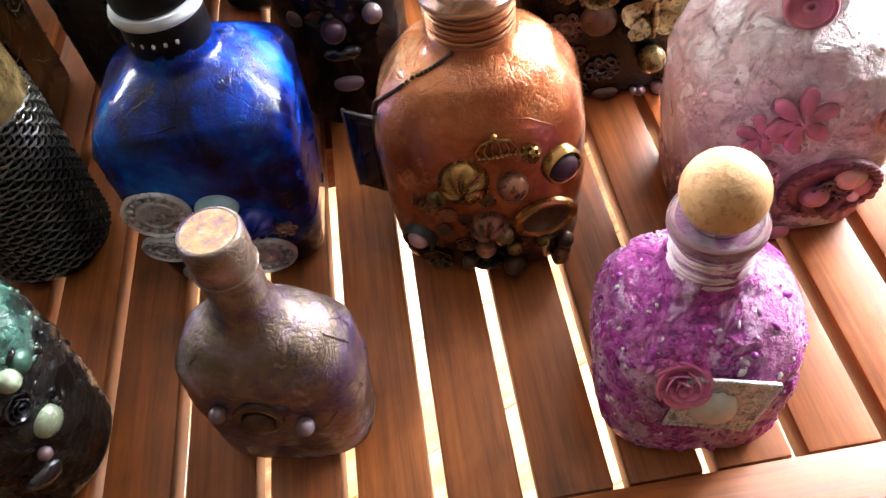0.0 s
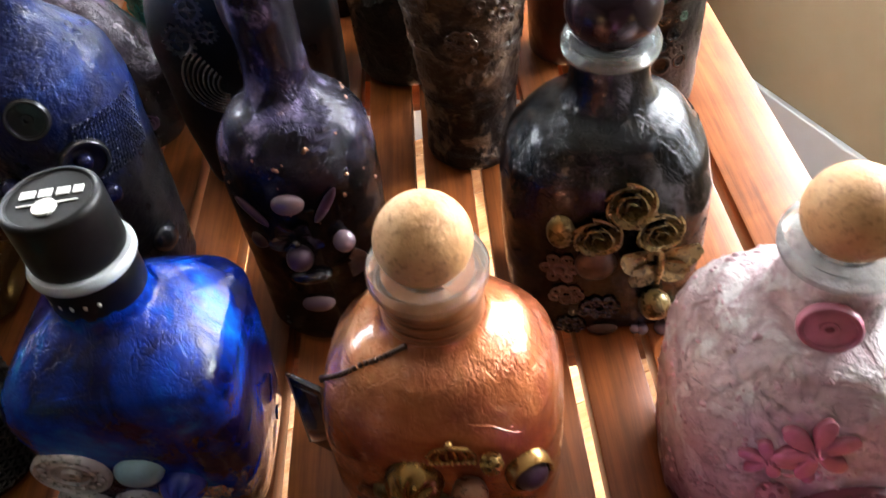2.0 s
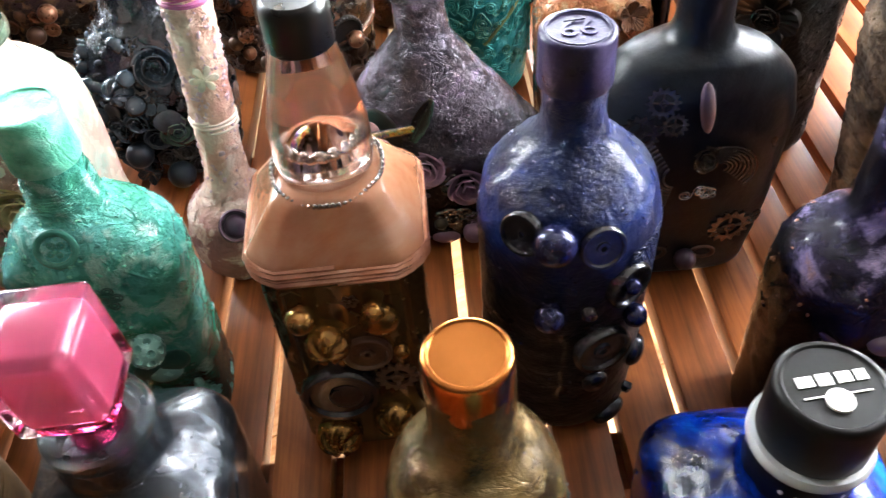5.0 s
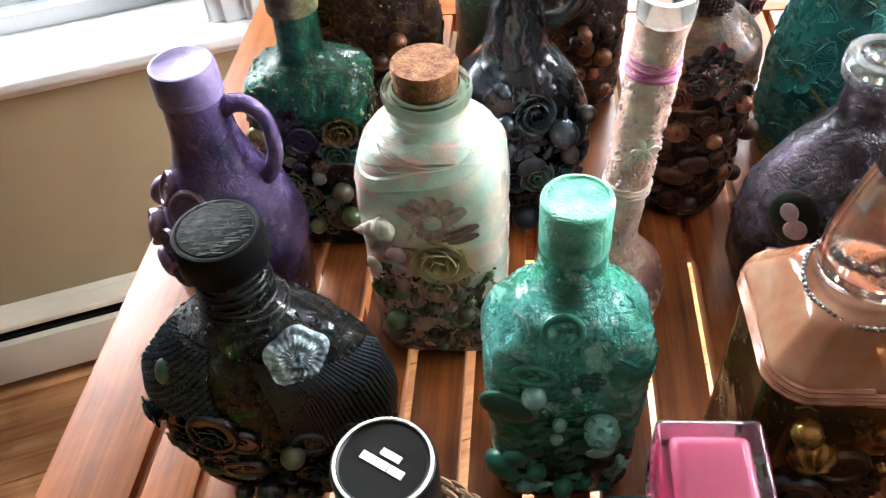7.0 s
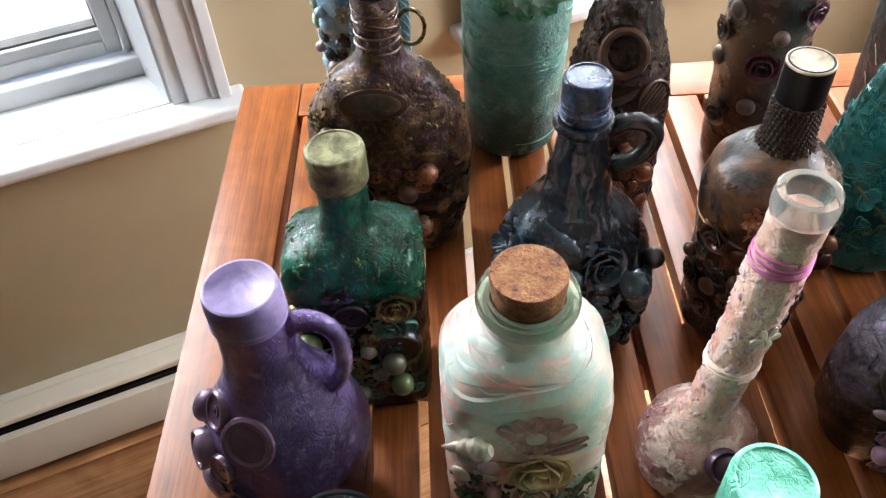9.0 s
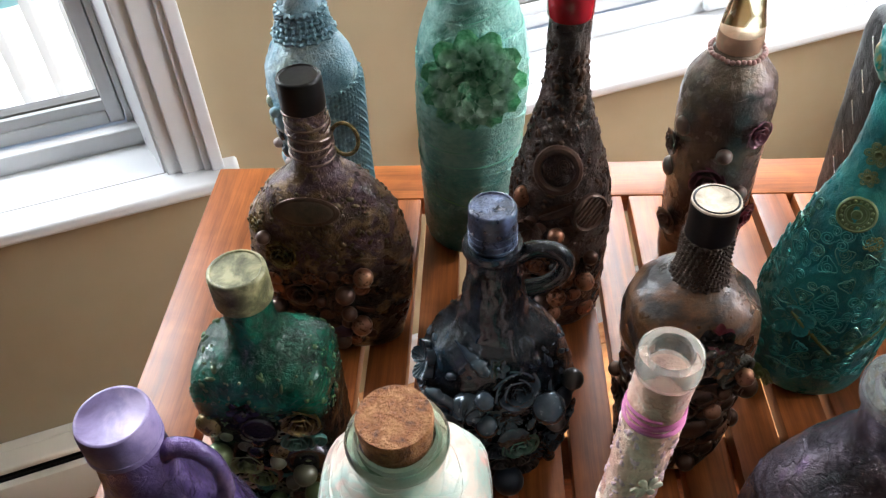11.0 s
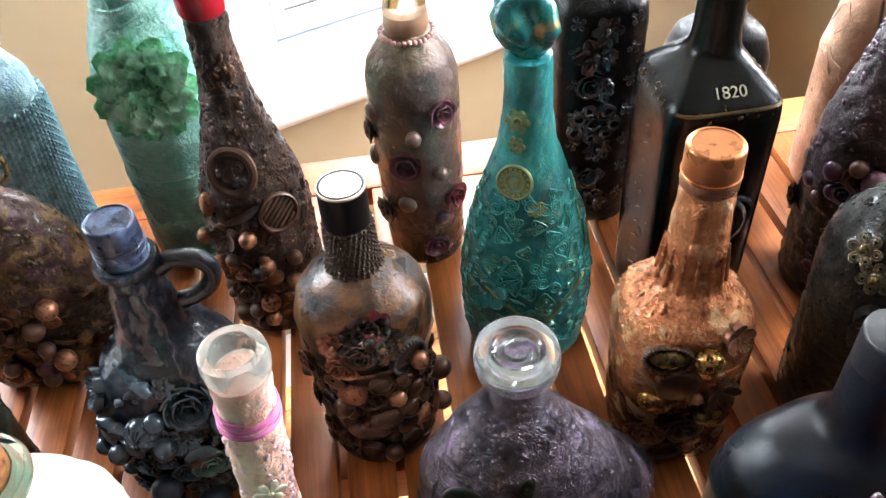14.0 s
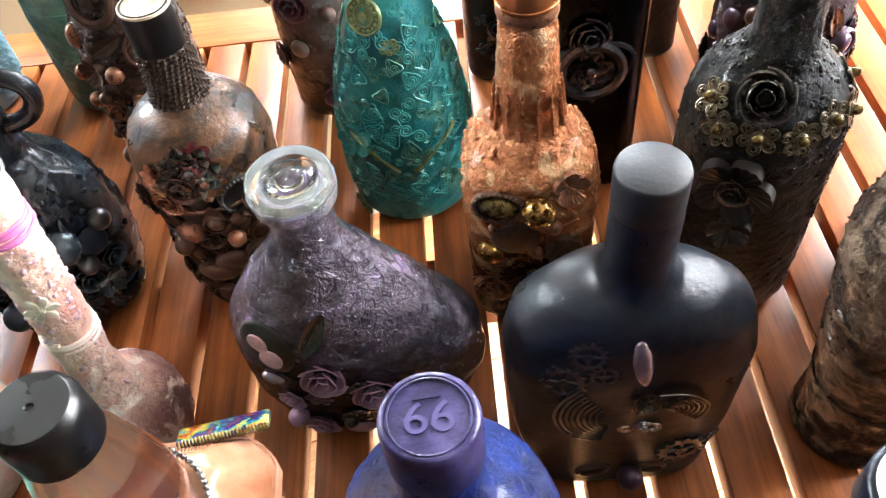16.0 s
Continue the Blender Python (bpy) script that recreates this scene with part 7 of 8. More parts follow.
part("glass_inlay", box_bm(-.0068, .0068, -.024, .022, .003, .0038, .0004), plain("navy_pendant_glass", "#1a2238", 0.08, 0.2, 0.3, 40, 0.05, 0.6), pend)
wrinkles(ORANGE, 14, .05, .12, P["orange"], 5, .02, .0007)

PINK.stick("medallion", 20, .041, (.0225, .0190, .012), P["o_rosewood"], 0, 0)
PINK.stick("cabochon", 29, .048, (.0075, .0058, .010), P["o_peach"])
PINK.stick("cabochon", 13, .037, (.0070, .0060, .010), P["o_pink"], 0, 0)
PINK.stick("filigree", 20, .040, .012, P["o_purple"], 0, -.0010)
PINK.stick("bead", 33, .035, .0030, P["o_blush"], 0, -.001)
PINK.stick("button", -14, .134, (.0105, .0090, .010), P["o_pink"], 0, -.0015)
PINK.stick("daisy", -8, .090, .0150, P["o_pink"], 20)
PINK.stick("daisy", -25, .082, .0110, P["o_pink"], 50)
MAG.stick("lace_plate", 5, .054, (.0165, .0155, .008), P["o_foil"], -12, -.0016)
MAG.stick("cabochon", 0, .054, .0088, P["o_white"], 0, -.0022, "pearl")
MAG.stick("rose", -19, .069, .0088, P["o_hotpink"], 0, -.0016)

# magenta bottle: glitter grit, with white grains put in as wet highlights
crust(MAG, 420, .006, .092, P["gritpink"], 3, .0006, .0019)
crust(MAG, 200, .02, .092, P["o_white"], 104, .0005, .0015)
crust(MAG, 420, .006, .085, P["magdark"], 4, .0006, .0021)
wrinkles(MAG, 40, .01, .085, P["magenta"], 6, .02, .0010)
crust(PINK, 380, .02, .124, P["pinkgrit"], 7, .0006, .0020)
wrinkles(PINK, 18, .03, .12, P["pink"], 8, .02, .0011)
cord(MAG, .121, .124, .0172, P["o_pink"], 2, .0010)
wrinkles(LILAC, 24, .01, .085, P["lilac"], 9, .02, .0007)
part("cap_top", lathe_bm([(.0110, .1458), (.0110, .1468), (.001, .1470)], 32), paint("worn_yellow_pink", [(0.35, "#8c6478"), (0.5, "#a88654"), (0.65, "#b49a94")], 160, 0.4, 0.1, 0.3, 200, 0.0005), LILAC.root)
wrinkles(EBLUE, 34, .01, .115, P["blue"], 10, .03, .0008)
part("cap_mark", lathe_bm([(.0048, .1898), (.0048, .1912), (.001, .1912)], 18), WHITEPRINT, EBLUE.root, m=pose(0, -.006, 0))
bars(EBLUE, .1903, [(-.009, .003, .003, .0022), (-.002, .003, .0026, .0024), (.005, .003, .0026, .0022), (.011, .003, .002, .0022), (0, -.0035, .012, .0003)], WHITEPRINT, 6)
for k in range(5):
    EBLUE.stick("cabochon", -40 + 16 * k, .147, (.0008, .0013, .0003), WHITEPRINT, 0, -.0008, "print_bar")

# black bottle and plum bottle
wrinkles(BLACK, 30, .04, .125, P["blackgloss"], 11, .02, .0006)
wrinkles(PLUM, 30, .10, .15, P["plum"], 12, .02, .0008)
part("cap_top", lathe_bm([(.0160, .2512), (.0160, .2524), (.001, .2524)], 32), WHITEPRINT, PLUM.root)
bars(PLUM, .2522, [(0, .004, .009, .0012), (0, 0, .010, .0012), (0, -.004, .008, .0012)], P["o_black"])

# indigo bottle
me = text_mesh("66", .0150, .0003)
part("lettering", me, plain("worn_indigo_paint", deep("#5c5688"), 0.35, 0.1, 0.15, 120, 0.1), NAVY.root, m=pose(0, -.0008, .2476, 0, 0, -3) @ Matrix.Diagonal((1.15, 1.05, 0.6, 1)))
part("cap_ring", tube_bm([(.0135 * math.cos(a), .0135 * math.sin(a), .2479) for a in np.linspace(0, 6.283, 40, endpoint=False)], .0004, 6, True), P["purplecap"], NAVY.root)
part("cap_bar", box_bm(-.0045, .0045, .0062, .0067, .2475, .2481), P["purplecap"], NAVY.root)
weave(NAVY, 20, 78, .112, .148, 24, 14, .0006, P["navy"], "lace_patch", "blue lace patch", 10)
crust(NAVY, 160, .01, .19, P["o_navy"], 13, .0005, .0014)
crust(PLUM, 60, .1, .15, P["o_copper"], 14, .0005, .0016)

# winged bottle with gears, and the vase bottle
crust(URN, 420, .09, .20, P["bronze"], 15, .0006, .0020)
for z in (.012, .055, .100, .125):
    bands(URN, z, z + .004, 3, P["bronze"], int(z * 999), "lace_band", .0006, .001)

# cream bottle
ribbons(WHITE, .168, .192, 5, .012, P["white"], 17, "gauze_fold", "", .010)
bands(WHITE, .170, .190, 4, P["white"], 17, "gauze_crease", .0008, .010)
crust(WHITE, 520, .010, .092, P["debris"], 118, .0006, .0022, (-48, 50))
WHITE.stick("double_flower", 12, .074, .013, P["o_tearose"])
WHITE.cluster(-.034, .036, .012, .088, 56, ["rose", "leaf", "bead", "leaf", "swirl_bead", "conch"], [P["o_moss"], P["o_moss"], P["o_tearose"], P["o_tealgold"], P["o_dustyrose"]], 18, .003, .0075)
WHITE.cluster(-.040, -.020, .070, .110, 8, ["petal", "flower", "leaf"], [P["o_cream"], P["o_blush"], P["o_dustyrose"]], 19, .005, .009)
wrinkles(WHITE, 16, .06, .17, P["white"], 20, .03, .0009)

# emerald bottle
crust(GREEN, 240, .11, .156, P["greengrit"], 21, .0007, .0024)
GREEN.cluster(-.036, .036, .020, .105, 34, ["button", "bead", "rose", "cabochon", "gear", "ring"], [P["o_moss"], P["o_tealgold"], P["o_black"], P["o_turqdark"]], 22, .004, .009)
wrinkles(GREEN, 30, .11, .15, P["green"], 23, .02, .001)

# blue-black jug
loop_handle(JUG, [(.016, 0, .192), (.026, 0, .198), (.039, 0, .196), (.046, 0, .187), (.043, 0, .175), (.034, 0, .167), (.022, 0, .163)], .0058, P["denim"])
crust(JUG, 260, .01, .125, P["bluegrit"], 24, .0009, .0030)
JUG.cluster(-.050, .050, .012, .096, 44, ["rose", "pansy", "petal", "swirl_bead", "bead", "conch"], [P["o_steel"], P["o_soot"], P["o_steel"], P["bluegrit"]], 25, .006, .011)

# tower bottle
bands(TOWER, .206, .216, 6, P["pinkcord"], 26, "pink_cord", .0010, .003)
crust(TOWER, 300, .07, .205, P["pinkgrit"], 27, .0006, .0022)
wrinkles(TOWER, 60, .005, .06, P["tower"], 28, .02, .0013)
bands(TOWER, .118, .128, 3, P["creamgauze"], 29, "plaster_ring", .0012, .002)

# square glass bottle
necklace(JACK, .1855, .0013, .0262, P["chain"], "twisted_chain", 70, .003)
necklace(JACK, .1867, .0011, .0266, P["chain"], "twisted_chain", 60, .003)
PEND = pose(.022, .044, .165, 30, 0, 188)
part("pendant", box_bm(-.0200, .0200, -.0058, .0058, 0, .0030, .0009, 2), P["dichroic"], JACK.root, "rainbow glass pendant hanging at the back", m=PEND)
part("pendant_coil", tube_bm([(-.0195 + .039 * k / 216, .0061 + .0013 * math.cos(k * 0.785), .0016 + .0019 * math.sin(k * 0.785)) for k in range(217)], .0004, 5), P["o_gold"], JACK.root, m=PEND)
part("neck_tint", lathe_bm([(.0195, .187), (.0208, .196), (.0200, .211), (.0150, .233)], 32, False), glass("pink_tinted_glass", "#f6dcd6", 0.04), JACK.root)
P["rimglass"] = paint("copper_rim_glass", [(0.3, "#9c5c44"), (0.5, "#c08468"), (0.7, "#dca890")], 30, 0.12, 0.1, 0.2, 90, 0.0006, coat=0.6, folds=0.12)
bands(JACK, .1492, .1602, 4, P["rimglass"], 30, "rim", .0015, .0002)
wrinkles(JACK, 26, .02, .145, P["goldgrit"], 32, .02, .0008)
crust(JACK, 260, .02, .145, P["goldgrit"], 33, .0004, .0012)

strip(ROUND, [(-170, .112), (-90, .114), (0, .113), (90, .114), (170, .112)], .0008, P["o_copper"], "copper_line", .0002, 14)
# round-shouldered bottle: twisted wire neck, debris of brown ornaments
weave(ROUND, -180, 172, .174, .207, 30, 13, .0011, P["darkbraid"], "braided_wrap", "dark brown braided wrap", 30)
ROUND.cluster(-.042, .042, .012, .105, 60, ["rose", "bead", "gear", "button", "leaf", "petal", "setting"], [P["o_brown"], P["browngrit"], P["o_brown"], P["o_black"], P["browngrit"], P["o_copper"]], 35, .004, .009)
strip(ROUND, [(-75, .118), (-30, .112), (30, .112), (75, .12)], .0016, P["o_brown"], "cord")
part("cap_top", lathe_bm([(.0148, .2332), (.0146, .2346), (.001, .2346)], 36), P["creamcap"], ROUND.root, "cream metal disc")

# teal bottle: knotted cloth head and relief
bm = bmesh.new()
bmesh.ops.create_icosphere(bm, subdivisions=4, radius=1)
for vert in bm.verts:
    p = vert.co.copy()
    f = 0.98 + 0.24 * (abs(math.sin(2.0 * math.atan2(p.y, p.x) + 0.5 * p.z)) - 0.5) * min(1, 1.6 * (1 - p.z * p.z)) * (1 if p.z > -0.2 else 0.4) + 0.20 * noise.fractal(p * 1.5, 0.9, 2, 2) - 0.16 * max(0, p.z - 0.6)
    droop = 1.0 - 0.25 * max(0, -p.z)
    vert.co = Vector((p.x * .0215 * f * droop, p.y * .0205 * f * droop, p.z * .0250 * f))
part("cloth_knot", bm, paint("teal_cloth_gold", [(0.3, "#0e5c64"), (0.46, "#1c8084"), (0.56, "#2c9890"), (0.63, "#b09440"), (0.72, "#2c8c88")], 42, 0.3, 0.2, 0.3, 60, 0.001, folds=0.12), TEAL.root, "knotted teal cloth head with gold creases", m=pose(.000, .004, .282))
rnd = random.Random(77)
spots = []
for _ in range(2600):
    d, z = rnd.uniform(-120, 120), rnd.uniform(.030, .168)
    p = TEAL.surf(radians(d), z)
    if len(spots) < 130 and all((p - o).length > .0108 for o in spots):
        spots.append(p)
        s = rnd.uniform(.0070, .0105)
        TEAL.stick(("paisley", "curl", "curl", "paisley", "curl")[len(spots) % 5], d, z, (s, s, .0110), (P["o_teal"], P["o_teal"], P["o_patina"])[len(spots) % 3], rnd.uniform(0, 360), .0001, "embossing")
for s in (-1, 1):
    strip(TEAL, [(s * 8, .060), (s * 30, .078), (s * 52, .092)], .0017, P["o_tealgold"], "gold_piping", .0004)

# copper bottle: ridged neck
ridge = mesh_of("neck_ridge", tube_bm([(.0215, 0, .158), (.0196, 0, .176), (.0186, 0, .188)], [.0012, .0014, .0006], 6))
for k in range(14):
    part("neck_ridge", ridge, P["copper"], COPPER.root, m=pose(0, 0, 0, 0, 0, 360 / 14 * k))
crust(COPPER, 300, .118, .156, P["copper"], 38, .0007, .0022)
wrinkles(COPPER, 60, .01, .14, P["copper"], 39, .025, .0012)
COPPER.cluster(-.030, .030, .012, .075, 10, ["bead", "rose", "gear", "leaf", "setting"], [P["o_copper"], P["o_gold"], P["o_brown"]], 40, .003, .007)

# chocolate wine bottle
crust(WINE, 900, .05, .255, P["browngrit"], 41, .0008, .0028)
wrinkles(WINE, 110, .06, .25, P["wine"], 42, .03, .0014)
WINE.cluster(-.034, .034, .020, .100, 30, ["bead", "rose", "button", "leaf", "cabochon"], [P["o_copper"], P["o_brown"], P["o_brown"], P["o_black"]], 43, .004, .008)

# mauve bottle: bead necklace
GLASSNECK.turned("neck_fill", [(.0145, .222), (.0150, .230), (.0125, .237), (.001, .239)], P["o_dustyrose"], 28)
necklace(GLASSNECK, .2225, .0022, .0205, P["o_dustyrose"], "bead_string", 32, .001)
# a pale disc paints window glare onto the dark cap's top
part("cap_top", lathe_bm([(.0142, .2984), (.0140, .2996), (.001, .2996)], 30), plain("cap_glare_paint", "#8c8278", 0.4, 0.2, 0.1, 80, 0.1), GLASSNECK.root)
wrinkles(GLASSNECK, 30, .02, .2, P["mauve"], 44, .03, .0007)

# swing-top bottle: gauze, wire bail
ribbons(SWING, .020, .165, 12, .020, P["mint"], 45, tilt=.020)
bands(SWING, .02, .150, 7, P["gauze"], 45, "gauze_thread", .0007, .014)
ribbons(SWING, .220, .335, 10, .018, P["mint"], 46)
bands(SWING, .225, .335, 5, P["gauze"], 46, "gauze_thread", .0007, .008)
bands(SWING, .262, .315, 3, P["creamgauze"], 47, "cord", .0009, .012)
bands(SWING, .03, .135, 4, P["succulent"], 147, "cord", .0008, .022)
wrinkles(SWING, 46, .03, .33, P["mint"], 148, .03, .0009)
for s in (-1, 1):
    part("wire_bail", tube_bm([(s * .017, 0, .366), (s * .024, -.002, .364), (s * .0285, -.004, .348), (s * .028, -.005, .330), (s * .0255, -.004, .316), (s * .0235, 0, .318), (s * .022, 0, .328)], .0013, 8), P["o_gun"], SWING.root, "bent steel wire", m=pose(.0115, 0, 0))
part("wire_collar", tube_bm([(.0232 * math.cos(a), .0232 * math.sin(a), .322) for a in np.linspace(0, 6.283, 36, endpoint=False)], .0010, 6, True), P["chain"], SWING.root, m=pose(.0105, 0, 0))
crust(SWING, 140, .12, .21, P["gauze"], 48, .0008, .0022)

# sky-blue bottle: burlap wraps and shells
weave(SKY, -180, 172, .221, .243, 26, 6, .0019, P["skyknit"], "burlap_collar", "sky-blue burlap collar")
weave(SKY, -18, 128, .020, .178, 26, 38, .0017, P["skyknit"], "burlap_wrap", "coarse sky-blue burlap", 14)
wrinkles(SKY, 50, .02, .215, P["sky"], 149, .03, .0009)
SKY.cluster(-.038, .004, .07, .165, 26, ["bead", "petal", "swirl_bead", "flower", "cabochon"], [P["o_shell"], P["o_blue"], P["o_petal"], P["o_steel"]], 50, .004, .009)

# antique-gold flask: oval plate, ring and debris
OCHRE.stick("cabochon", -14, .161, (.020, .0092, .003), P["o_bronze"], 0, 0, "name_plate", "blank oval bronze plate")
OCHRE.stick("ring", -14, .161, (.0225, .0110, .005), P["o_brown"])
part("neck_ring", tube_bm([(.024 + .010 * math.cos(a), .004, .205 + .014 * math.sin(a)) for a in np.linspace(0, 6.283, 30, endpoint=False)], .0016, 8, True), P["o_gold"], OCHRE.root)
bands(OCHRE, .196, .234, 6, P["o_brown"], 51, "cord", .0010, .006)
crust(OCHRE, 420, .11, .175, P["goldgrit"], 52, .0008, .0028)
wrinkles(OCHRE, 70, .02, .17, P["ochre"], 53, .03, .0012)
OCHRE.cluster(-.055, .030, .015, .100, 34, ["bead", "button", "rose", "petal", "leaf"], [P["o_brown"], P["o_copper"], P["o_brown"]], 54, .004, .008)

# tall black bottle: moulded relief of rosettes and scrolls on its front
for k, z in enumerate((.03, .06, .09, .12, .15, .18, .205)):
    TALL.stick(("flower", "filigree", "double_flower")[k % 3], 0, z, .012 - .003 * (k % 2), P["o_black"], 20 * k)
    for s in (-1, 1):
        TALL.stick("scroll", s * 32, z + .008, .007, P["o_black"], 40 * k * s)
wrinkles(TALL, 30, .22, .25, P["blackglass"], 55, .01, .0012)
for z in (.045, .075, .105, .135, .165, .195):
    for s in (-1, 1):
        strip(TALL, [(s * 78, z), (s * 100, z + .014)], .0009, P["o_silver"] if s < 0 else P["o_black"], "scratch", 0)
bands(TALL, .254, .268, 4, P["blackgrit"], 56, "neck_ring", .0014, .001)

# embossed square bottle
me = text_mesh("1820", .0115, .0004)
part("lettering", me, plain("worn_silver_paint", "#b8b4a4", 0.4, 0.3, 0.2, 200, 0.1), YEAR.root, m=YEAR.seat(0, .2215, 0, -.0008))
strip(YEAR, [(-44, .2120), (-22, .2120), (22, .2120), (44, .2120)], .0014, P["goldgrit"], "seam", 0)
for k in range(11):
    strip(YEAR, [(-88, .03 + .015 * k), (-76, .036 + .015 * k)], .0007, P["o_silver"], "scratch", 0)
crust(YEAR, 90, .207, .217, P["goldgrit"], 57, .0006, .0018)
YEAR.stick("flower", 0, .194, .006, P["o_black"])
YEAR.stick("double_flower", 0, .12, .018, P["o_black"])
YEAR.stick("ring", 0, .12, .022, P["o_black"])

# turquoise bottle
crust(TURQ, 420, .09, .166, P["turqgrit"], 58, .0003, .0011)
wrinkles(TURQ, 60, .06, .166, P["turq"], 158, .02, .0012)
bands(TURQ, .1755, .189, 18, P["turq"], 59, "braided_wrap", .0006, .001)
crust(TURQ, 160, .164, .188, P["turqgrit"], 60, .0004, .0011)
TURQ.cluster(-.036, .036, .010, .080, 16, ["bead", "cabochon", "rosette", "button", "petal", "conch"], [P["o_turq"], P["o_turqdark"], P["o_aqua"]], 61, .004, .008)

# sloping bottle and violet jug
crust(SLOPE, 160, .05, .120, P["o_purple"], 62, .0005, .0012)
wrinkles(SLOPE, 70, .07, .150, P["purpleslope"], 63, .035, .0007)
SLOPE.cluster(-.048, .052, .014, .045, 16, ["rose", "leaf", "bead", "petal"], [P["o_purple"], P["o_plumrose"], P["o_gun"], P["o_soot"]], 64, .003, .007)
loop_handle(VIOLET, [(.016, 0, .1900), (.024, 0, .1945), (.034, 0, .1925), (.0410, 0, .182), (.0425, 0, .166), (.0405, 0, .152), (.0350, 0, .141), (.0285, 0, .136)], [.0066 - .0016 * math.sin(math.pi * k / 42) for k in range(43)], P["lilacjug"])
wrinkles(VIOLET, 20, .02, .12, P["lilacjug"], 65, .03, .0006)

# black round bottle: lace scarf over its shoulders
bm = bmesh.new()
for k in range(34):
    d = 14 + 2.4 * k
    strip(DISC, [(d, .146 - .0006 * k), (d + 7, .112), (d + 10, .072)], .0010, None, "", 0, 7, bm, 5)
tagged(part("lace_scarf", bm, P["knit"], DISC.root, "ribbed dark blue lace"), "", "", "", "stuff")
crust(DISC, 700, .02, .150, P["blackgrit"], 66, .0006, .0024)
weave(DISC, -84, -30, .098, .150, 20, 20, .0011, P["knit"], "knit_scarf", "dark blue-grey knit", -4)
crust(DISC, 420, .03, .155, P["o_silver"], 166, .0002, .0005, (-90, 90), "glitter")
bands(DISC, .160, .192, 7, P["blackgrit"], 67, "cord", .0009, .003)
crust(DISC, 340, .145, .195, P["blackgrit"], 167, .0007, .0018)
DISC.cluster(-.055, .050, .012, .085, 34, ["rose", "button", "bead", "gear", "leaf"], [P["o_black"], P["o_steel"], P["o_moss"], P["o_black"]], 68, .005, .010)

cap_top = part("cap_top", lathe_bm([(.0190, .2120), (.0180, .2132), (.0110, .2142), (.001, .2146)], 36), P["blackcap"], DISC.root, "black top scored with fine pale scratches")
rnd = random.Random(12)
bm = bmesh.new()
for k in range(300):
    x, y = rnd.uniform(-.018, .018), rnd.uniform(-.018, .018)
    w = rnd.uniform(.0008, .0036)
    if math.hypot(abs(x) + w, y) < .0182:
        tube_bm([(x + w * s, y + .15 * w * s, .2146 - 3.4 * ((x + w * s) ** 2 + y * y)) for s in (-1, 0, 1)], .00009 + .00006 * (k % 3), 4, False, bm)
tagged(part("scratch", bm, P["o_scratch"], cap_top), "", "", "", "stuff")
# cube-stopper, gold and doily bottles
wrinkles(CUBE, 20, .02, .13, P["shoulder"], 69, .03, .0006)
weave(GOLD, -180, 174, .010, .112, 52, 28, .0009, P["o_soot"], "knit_wrap", "dark fishnet wrap", 20)
GOLD.cluster(-.03, .03, .10, .155, 14, ["bead", "scroll", "petal"], [P["o_brown"], P["o_black"], P["o_gold"]], 71, .002, .005)
bands(DOILY, .06, .118, 26, P["doily"], 72, "crochet_row", .0012, .002)
bm = bmesh.new()
for ring, (rad, z) in enumerate(((.030, .148), (.038, .138), (.044, .126), (.0465, .112))):
    n = 14 + 4 * ring
    for k in range(n):
        a = 2 * math.pi * (k + 0.5 * (ring % 2)) / n
        cx, cy = rad * math.cos(a), rad * math.sin(a)
        tube_bm([(cx + .0045 * math.cos(t) * -math.sin(a), cy + .0045 * math.cos(t) * math.cos(a), z + .0045 * math.sin(t)) for t in np.linspace(0, 6.283, 10, endpoint=False)], .0013, 5, True, bm)
tagged(part("crochet_collar", bm, P["doily"], DOILY.root, "tan crochet doily"), "", "", "", "stuff")
part("cap_ring", tube_bm([(.0172 * math.cos(a), .0172 * math.sin(a), .2212) for a in np.linspace(0, 6.283, 40, endpoint=False)], .0007, 6, True), WHITEPRINT, DOILY.root)
bars(DOILY, .2207, [(.001, .0035, .004, .0014), (-.003, -.001, .0055, .0016), (.006, -.001, .003, .0016)], WHITEPRINT, -28)

# the far row and the front corner
crust(FRONT, 420, .02, .125, P["blackgrit"], 73, .0007, .0024)
crust(FRONT, 120, .08, .128, P["o_green"], 74, .0007, .0020)
bands(BRICK, .06, .20, 9, P["brick"], 75, "braided_band", .0020, .001)
bands(VERD, .170, .196, 8, MAT["black"], 76, "cord", .0012, .002)
VERD.stick("cabochon", -38, .148, (.012, .016, .005), P["chain"], 0, 0, "mirror_oval")
VERD.cluster(-.040, .020, .05, .150, 26, ["rosette", "ring", "gear", "filigree", "rose"], [P["o_green"], P["o_gun"], P["o_soot"], P["o_gun"]], 77, .004, .009)
crust(BLOOM, 800, .02, .20, P["blackgrit"], 78, .0006, .0017)
crust(BLOOM, 160, .14, .20, P["blackgrit"], 79, .0006, .0020)
crust(BLOOM, 60, .15, .19, P["goldgrit"], 80, .0005, .0012)
crust(PLUMB, 520, .03, .24, P["o_purple"], 80, .0008, .0026)
PLUMB.cluster(-.040, .040, .04, .150, 30, ["rose", "bead", "setting", "leaf"], [P["o_brown"], P["o_purple"], P["o_copper"], P["o_wine"]], 81, .005, .010)
for k, (d, z) in enumerate(((-35, .19), (-20, .2), (10, .19), (25, .205))):
    strip(PLUMB, [(d, z), (d + 6, z + .03), (d - 3, z + .06)], .0012, P["o_brown"], "twig", .0008)
part("twig", tube_bm([(-.03, -.035, .10), (-.022, -.036, .16), (-.026, -.030, .20), (-.016, -.026, .25)], [.003, .0026, .002, .001], 8), P["o_brown"], PEACH.root)
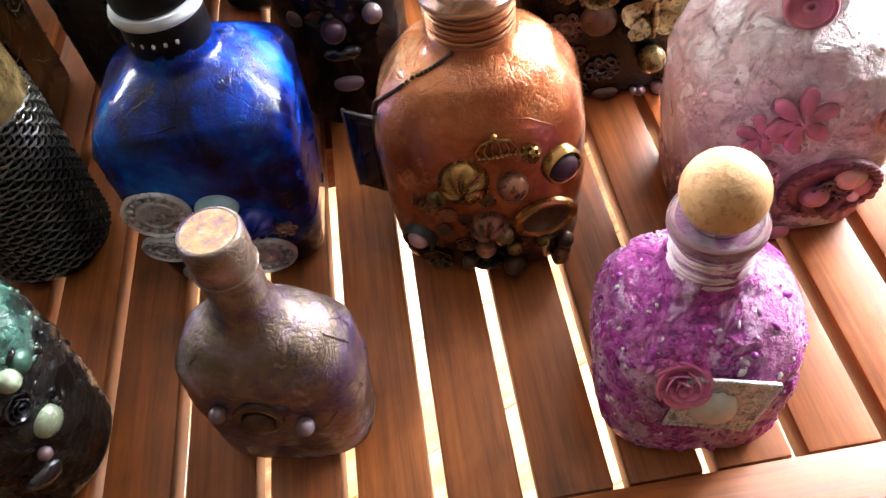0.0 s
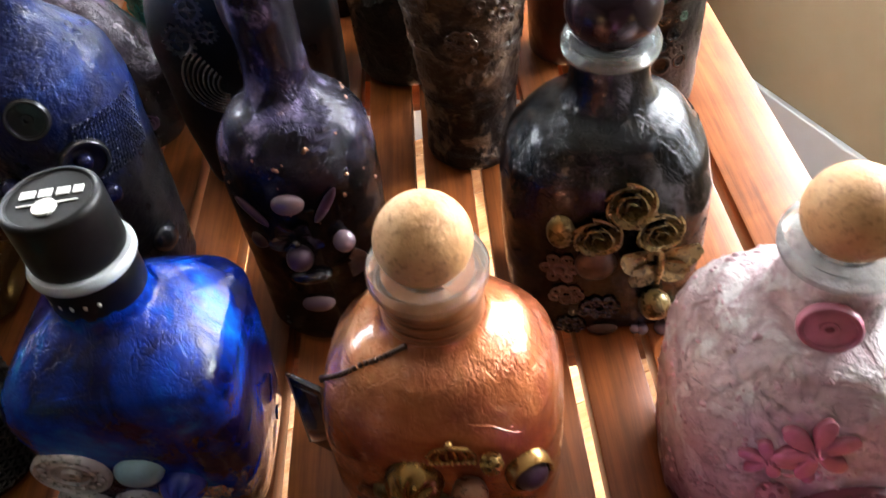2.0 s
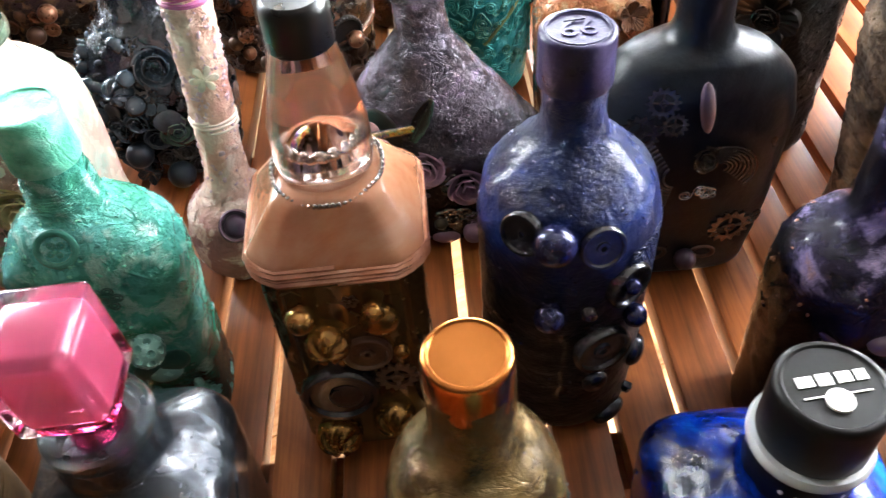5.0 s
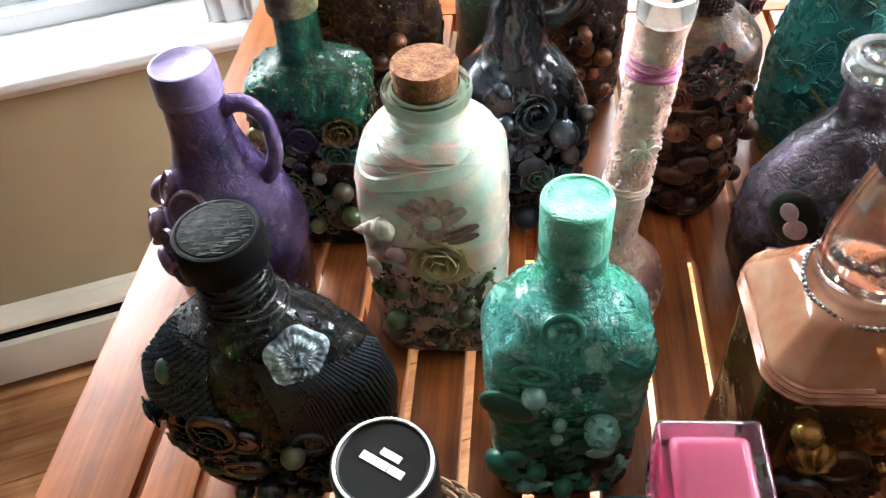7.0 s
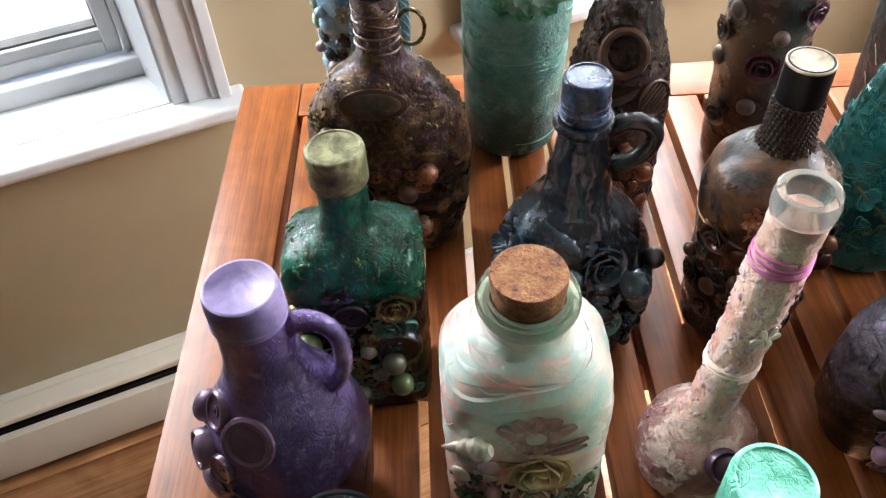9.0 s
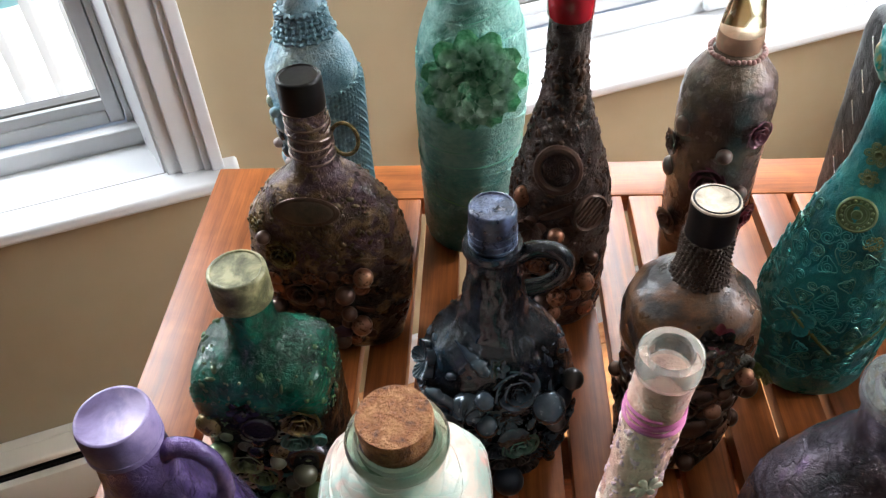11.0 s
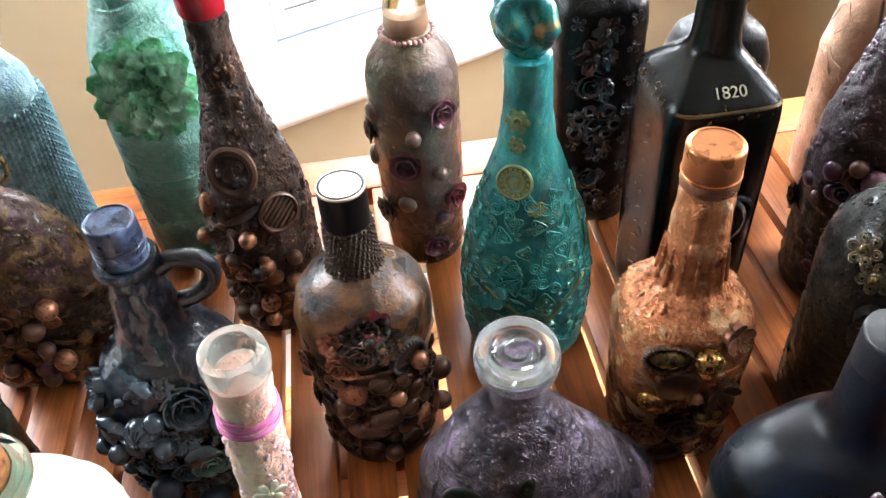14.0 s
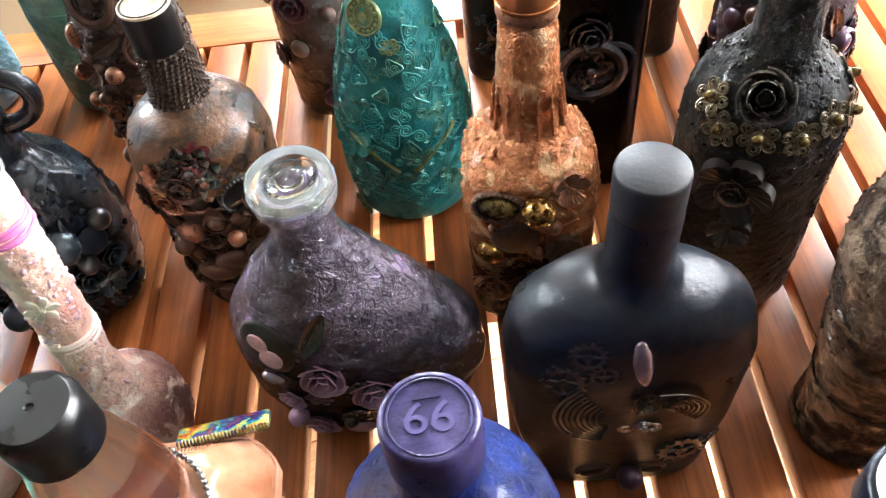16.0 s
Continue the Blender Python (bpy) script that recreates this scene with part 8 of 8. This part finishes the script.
wrinkles(PEACH, 30, .02, .2, P["peach"], 82, .03, .0008)


# ---- outdoors ----
GROUND = -1.26
ground = structure("ground", box_bm(-500, 500, -500, 600, GROUND - 0.2, GROUND), plain("pale_paving", "#e9e6df", 0.85, 0, 0.08, 6, 0.2), "pale sunlit paving and lawn outside")
railing = tagged(new("garden_railing"), "white painted railing with square balusters on the paving", "railing")
railing.matrix_world = ROOM
part("top_rail", box_bm(-4.0, 4.5, 1.76, 1.83, 0.0, 0.04, 0.006), MAT["white"], railing)
part("bottom_rail", box_bm(-4.0, 4.5, 1.775, 1.815, -1.20, -1.16, 0.004), MAT["white"], railing)
bal = mesh_of("baluster", box_bm(-0.017, 0.017, -0.017, 0.017, -1.16, 0.0, 0.002))
for k in range(74):
    part("baluster", bal, MAT["white"], railing, m=pose(-3.95 + 0.1145 * k, 1.795, 0))
for x in (-3.9, -1.5, 0.9, 3.3):
    part("post", box_bm(x - 0.045, x + 0.045, 1.75, 1.84, GROUND, 0.09, 0.006), MAT["white"], railing)

iron = plain("brown_cast_iron", "#8c867e", 0.5, 0.4, 0.2, 60, 0.3)
umbrella = tagged(new("patio_umbrella"), "closed umbrella stand with round cast base on the paving", "umbrella stand")
umbrella.matrix_world = pose(0.376, 4.788, GROUND)
part("base_plate", lathe_bm([(0.27, 0), (0.27, 0.02), (0.24, 0.035), (0.22, 0.032), (0.12, 0.055), (0.05, 0.07), (0.04, 0.09)], 40), iron, umbrella)
part("tube_holder", lathe_bm([(0.035, 0.08), (0.035, 0.34), (0.03, 0.35)], 20), iron, umbrella)
part("knob", lathe_bm([(0.012, 0), (0.02, 0.02), (0.02, 0.04), (0.01, 0.05)], 14), iron, umbrella, m=pose(0.03, 0, 0.28, 0, 90, 0))
part("pole", lathe_bm([(0.022, 0.3), (0.022, 2.2)], 16), iron, umbrella)
brownwood = wood("dark_brown_deck_wood", "#6a4634", "#40281e", 0, 0.5, 0.05, 0.4)
bench = tagged(new("garden_bench"), "dark brown slatted wooden garden bench on the paving", "bench")
bench.matrix_world = pose(1.55, 5.25, GROUND, 0, 0, 24)
for k in range(5):
    part("seat_slat", box_bm(-0.62, 0.62, -0.22 + 0.095 * k, -0.14 + 0.095 * k, 0.40, 0.43, 0.004), brownwood, bench)
for k in range(4):
    part("back_slat", box_bm(-0.62, 0.62, 0.24, 0.265, 0.52 + 0.1 * k, 0.60 + 0.1 * k, 0.004), brownwood, bench)
for x in (-0.58, 0.58):
    part("side_panel", box_bm(x - 0.03, x + 0.03, -0.24, 0.27, 0, 0.40, 0.006), brownwood, bench)
    part("back_post", box_bm(x - 0.03, x + 0.03, 0.27, 0.32, 0, 0.92, 0.006), brownwood, bench)
    part("armrest", box_bm(x - 0.04, x + 0.04, -0.26, 0.30, 0.62, 0.65, 0.006), brownwood, bench)
turqp = plain("turquoise_outdoor_paint", "#35c0b8", 0.5, 0, 0.06, 20, 0.1)
chair = tagged(new("garden_chair"), "turquoise painted slatted garden chair outside", "chair")
chair.matrix_world = pose(-2.95, 4.15, GROUND, 0, 0, 35)
for k in range(5):
    part("seat_slat", box_bm(-0.36, 0.36, -0.30 + 0.12 * k, -0.20 + 0.12 * k, 0.34, 0.365, 0.004), turqp, chair)
for k in range(6):
    part("back_slat", box_bm(-0.37 + 0.125 * k, -0.26 + 0.125 * k, 0.30, 0.325, 0.36, 1.05 - 0.02 * abs(k - 2.5), 0.004), turqp, chair)
for x in (-0.38, 0.38):
    for y in (-0.28, 0.30):
        part("leg", box_bm(x - 0.03, x + 0.03, y - 0.03, y + 0.03, 0, 0.56, 0.004), turqp, chair)
    part("armrest", box_bm(x - 0.07, x + 0.07, -0.36, 0.36, 0.56, 0.585, 0.006), turqp, chair)
pot = tagged(new("flower_pot"), "terracotta flower pot on the paving", "pot")
pot.matrix_world = pose(-0.62, 5.6, GROUND)
part("pot_body", lathe_bm([(0.12, 0), (0.17, 0.26), (0.19, 0.26), (0.19, 0.31), (0.17, 0.31), (0.16, 0.28), (0.02, 0.27)], 28), plain("terracotta", "#9c5038", 0.7, 0, 0.15, 40, 0.2), pot)

# ---- floor planks ----
rnd = random.Random(4)
plank = {}
for row in range(28):
    y0 = V0 + 0.19 * row
    x = U0 - rnd.uniform(0, 0.9)
    while x < SIDE_U:
        x1 = min(x + 1.28, SIDE_U)
        xa = max(x, U0)
        if x1 - xa > 0.05:
            key = round(x1 - xa, 3)
            if key not in plank:
                plank[key] = mesh_of("plank", box_bm(0.0006, key - 0.0006, 0.0006, 0.1894, -0.0055, 0, 0.0012, 1), False)
                plank[key].materials.append(MAT["floorwood"])
            if y0 + 0.19 <= 0.001 + 0.2:
                part("plank", plank[key], MAT["floorwood"], floor, m=pose(xa, y0, FLOOR))
        x = x + 1.28
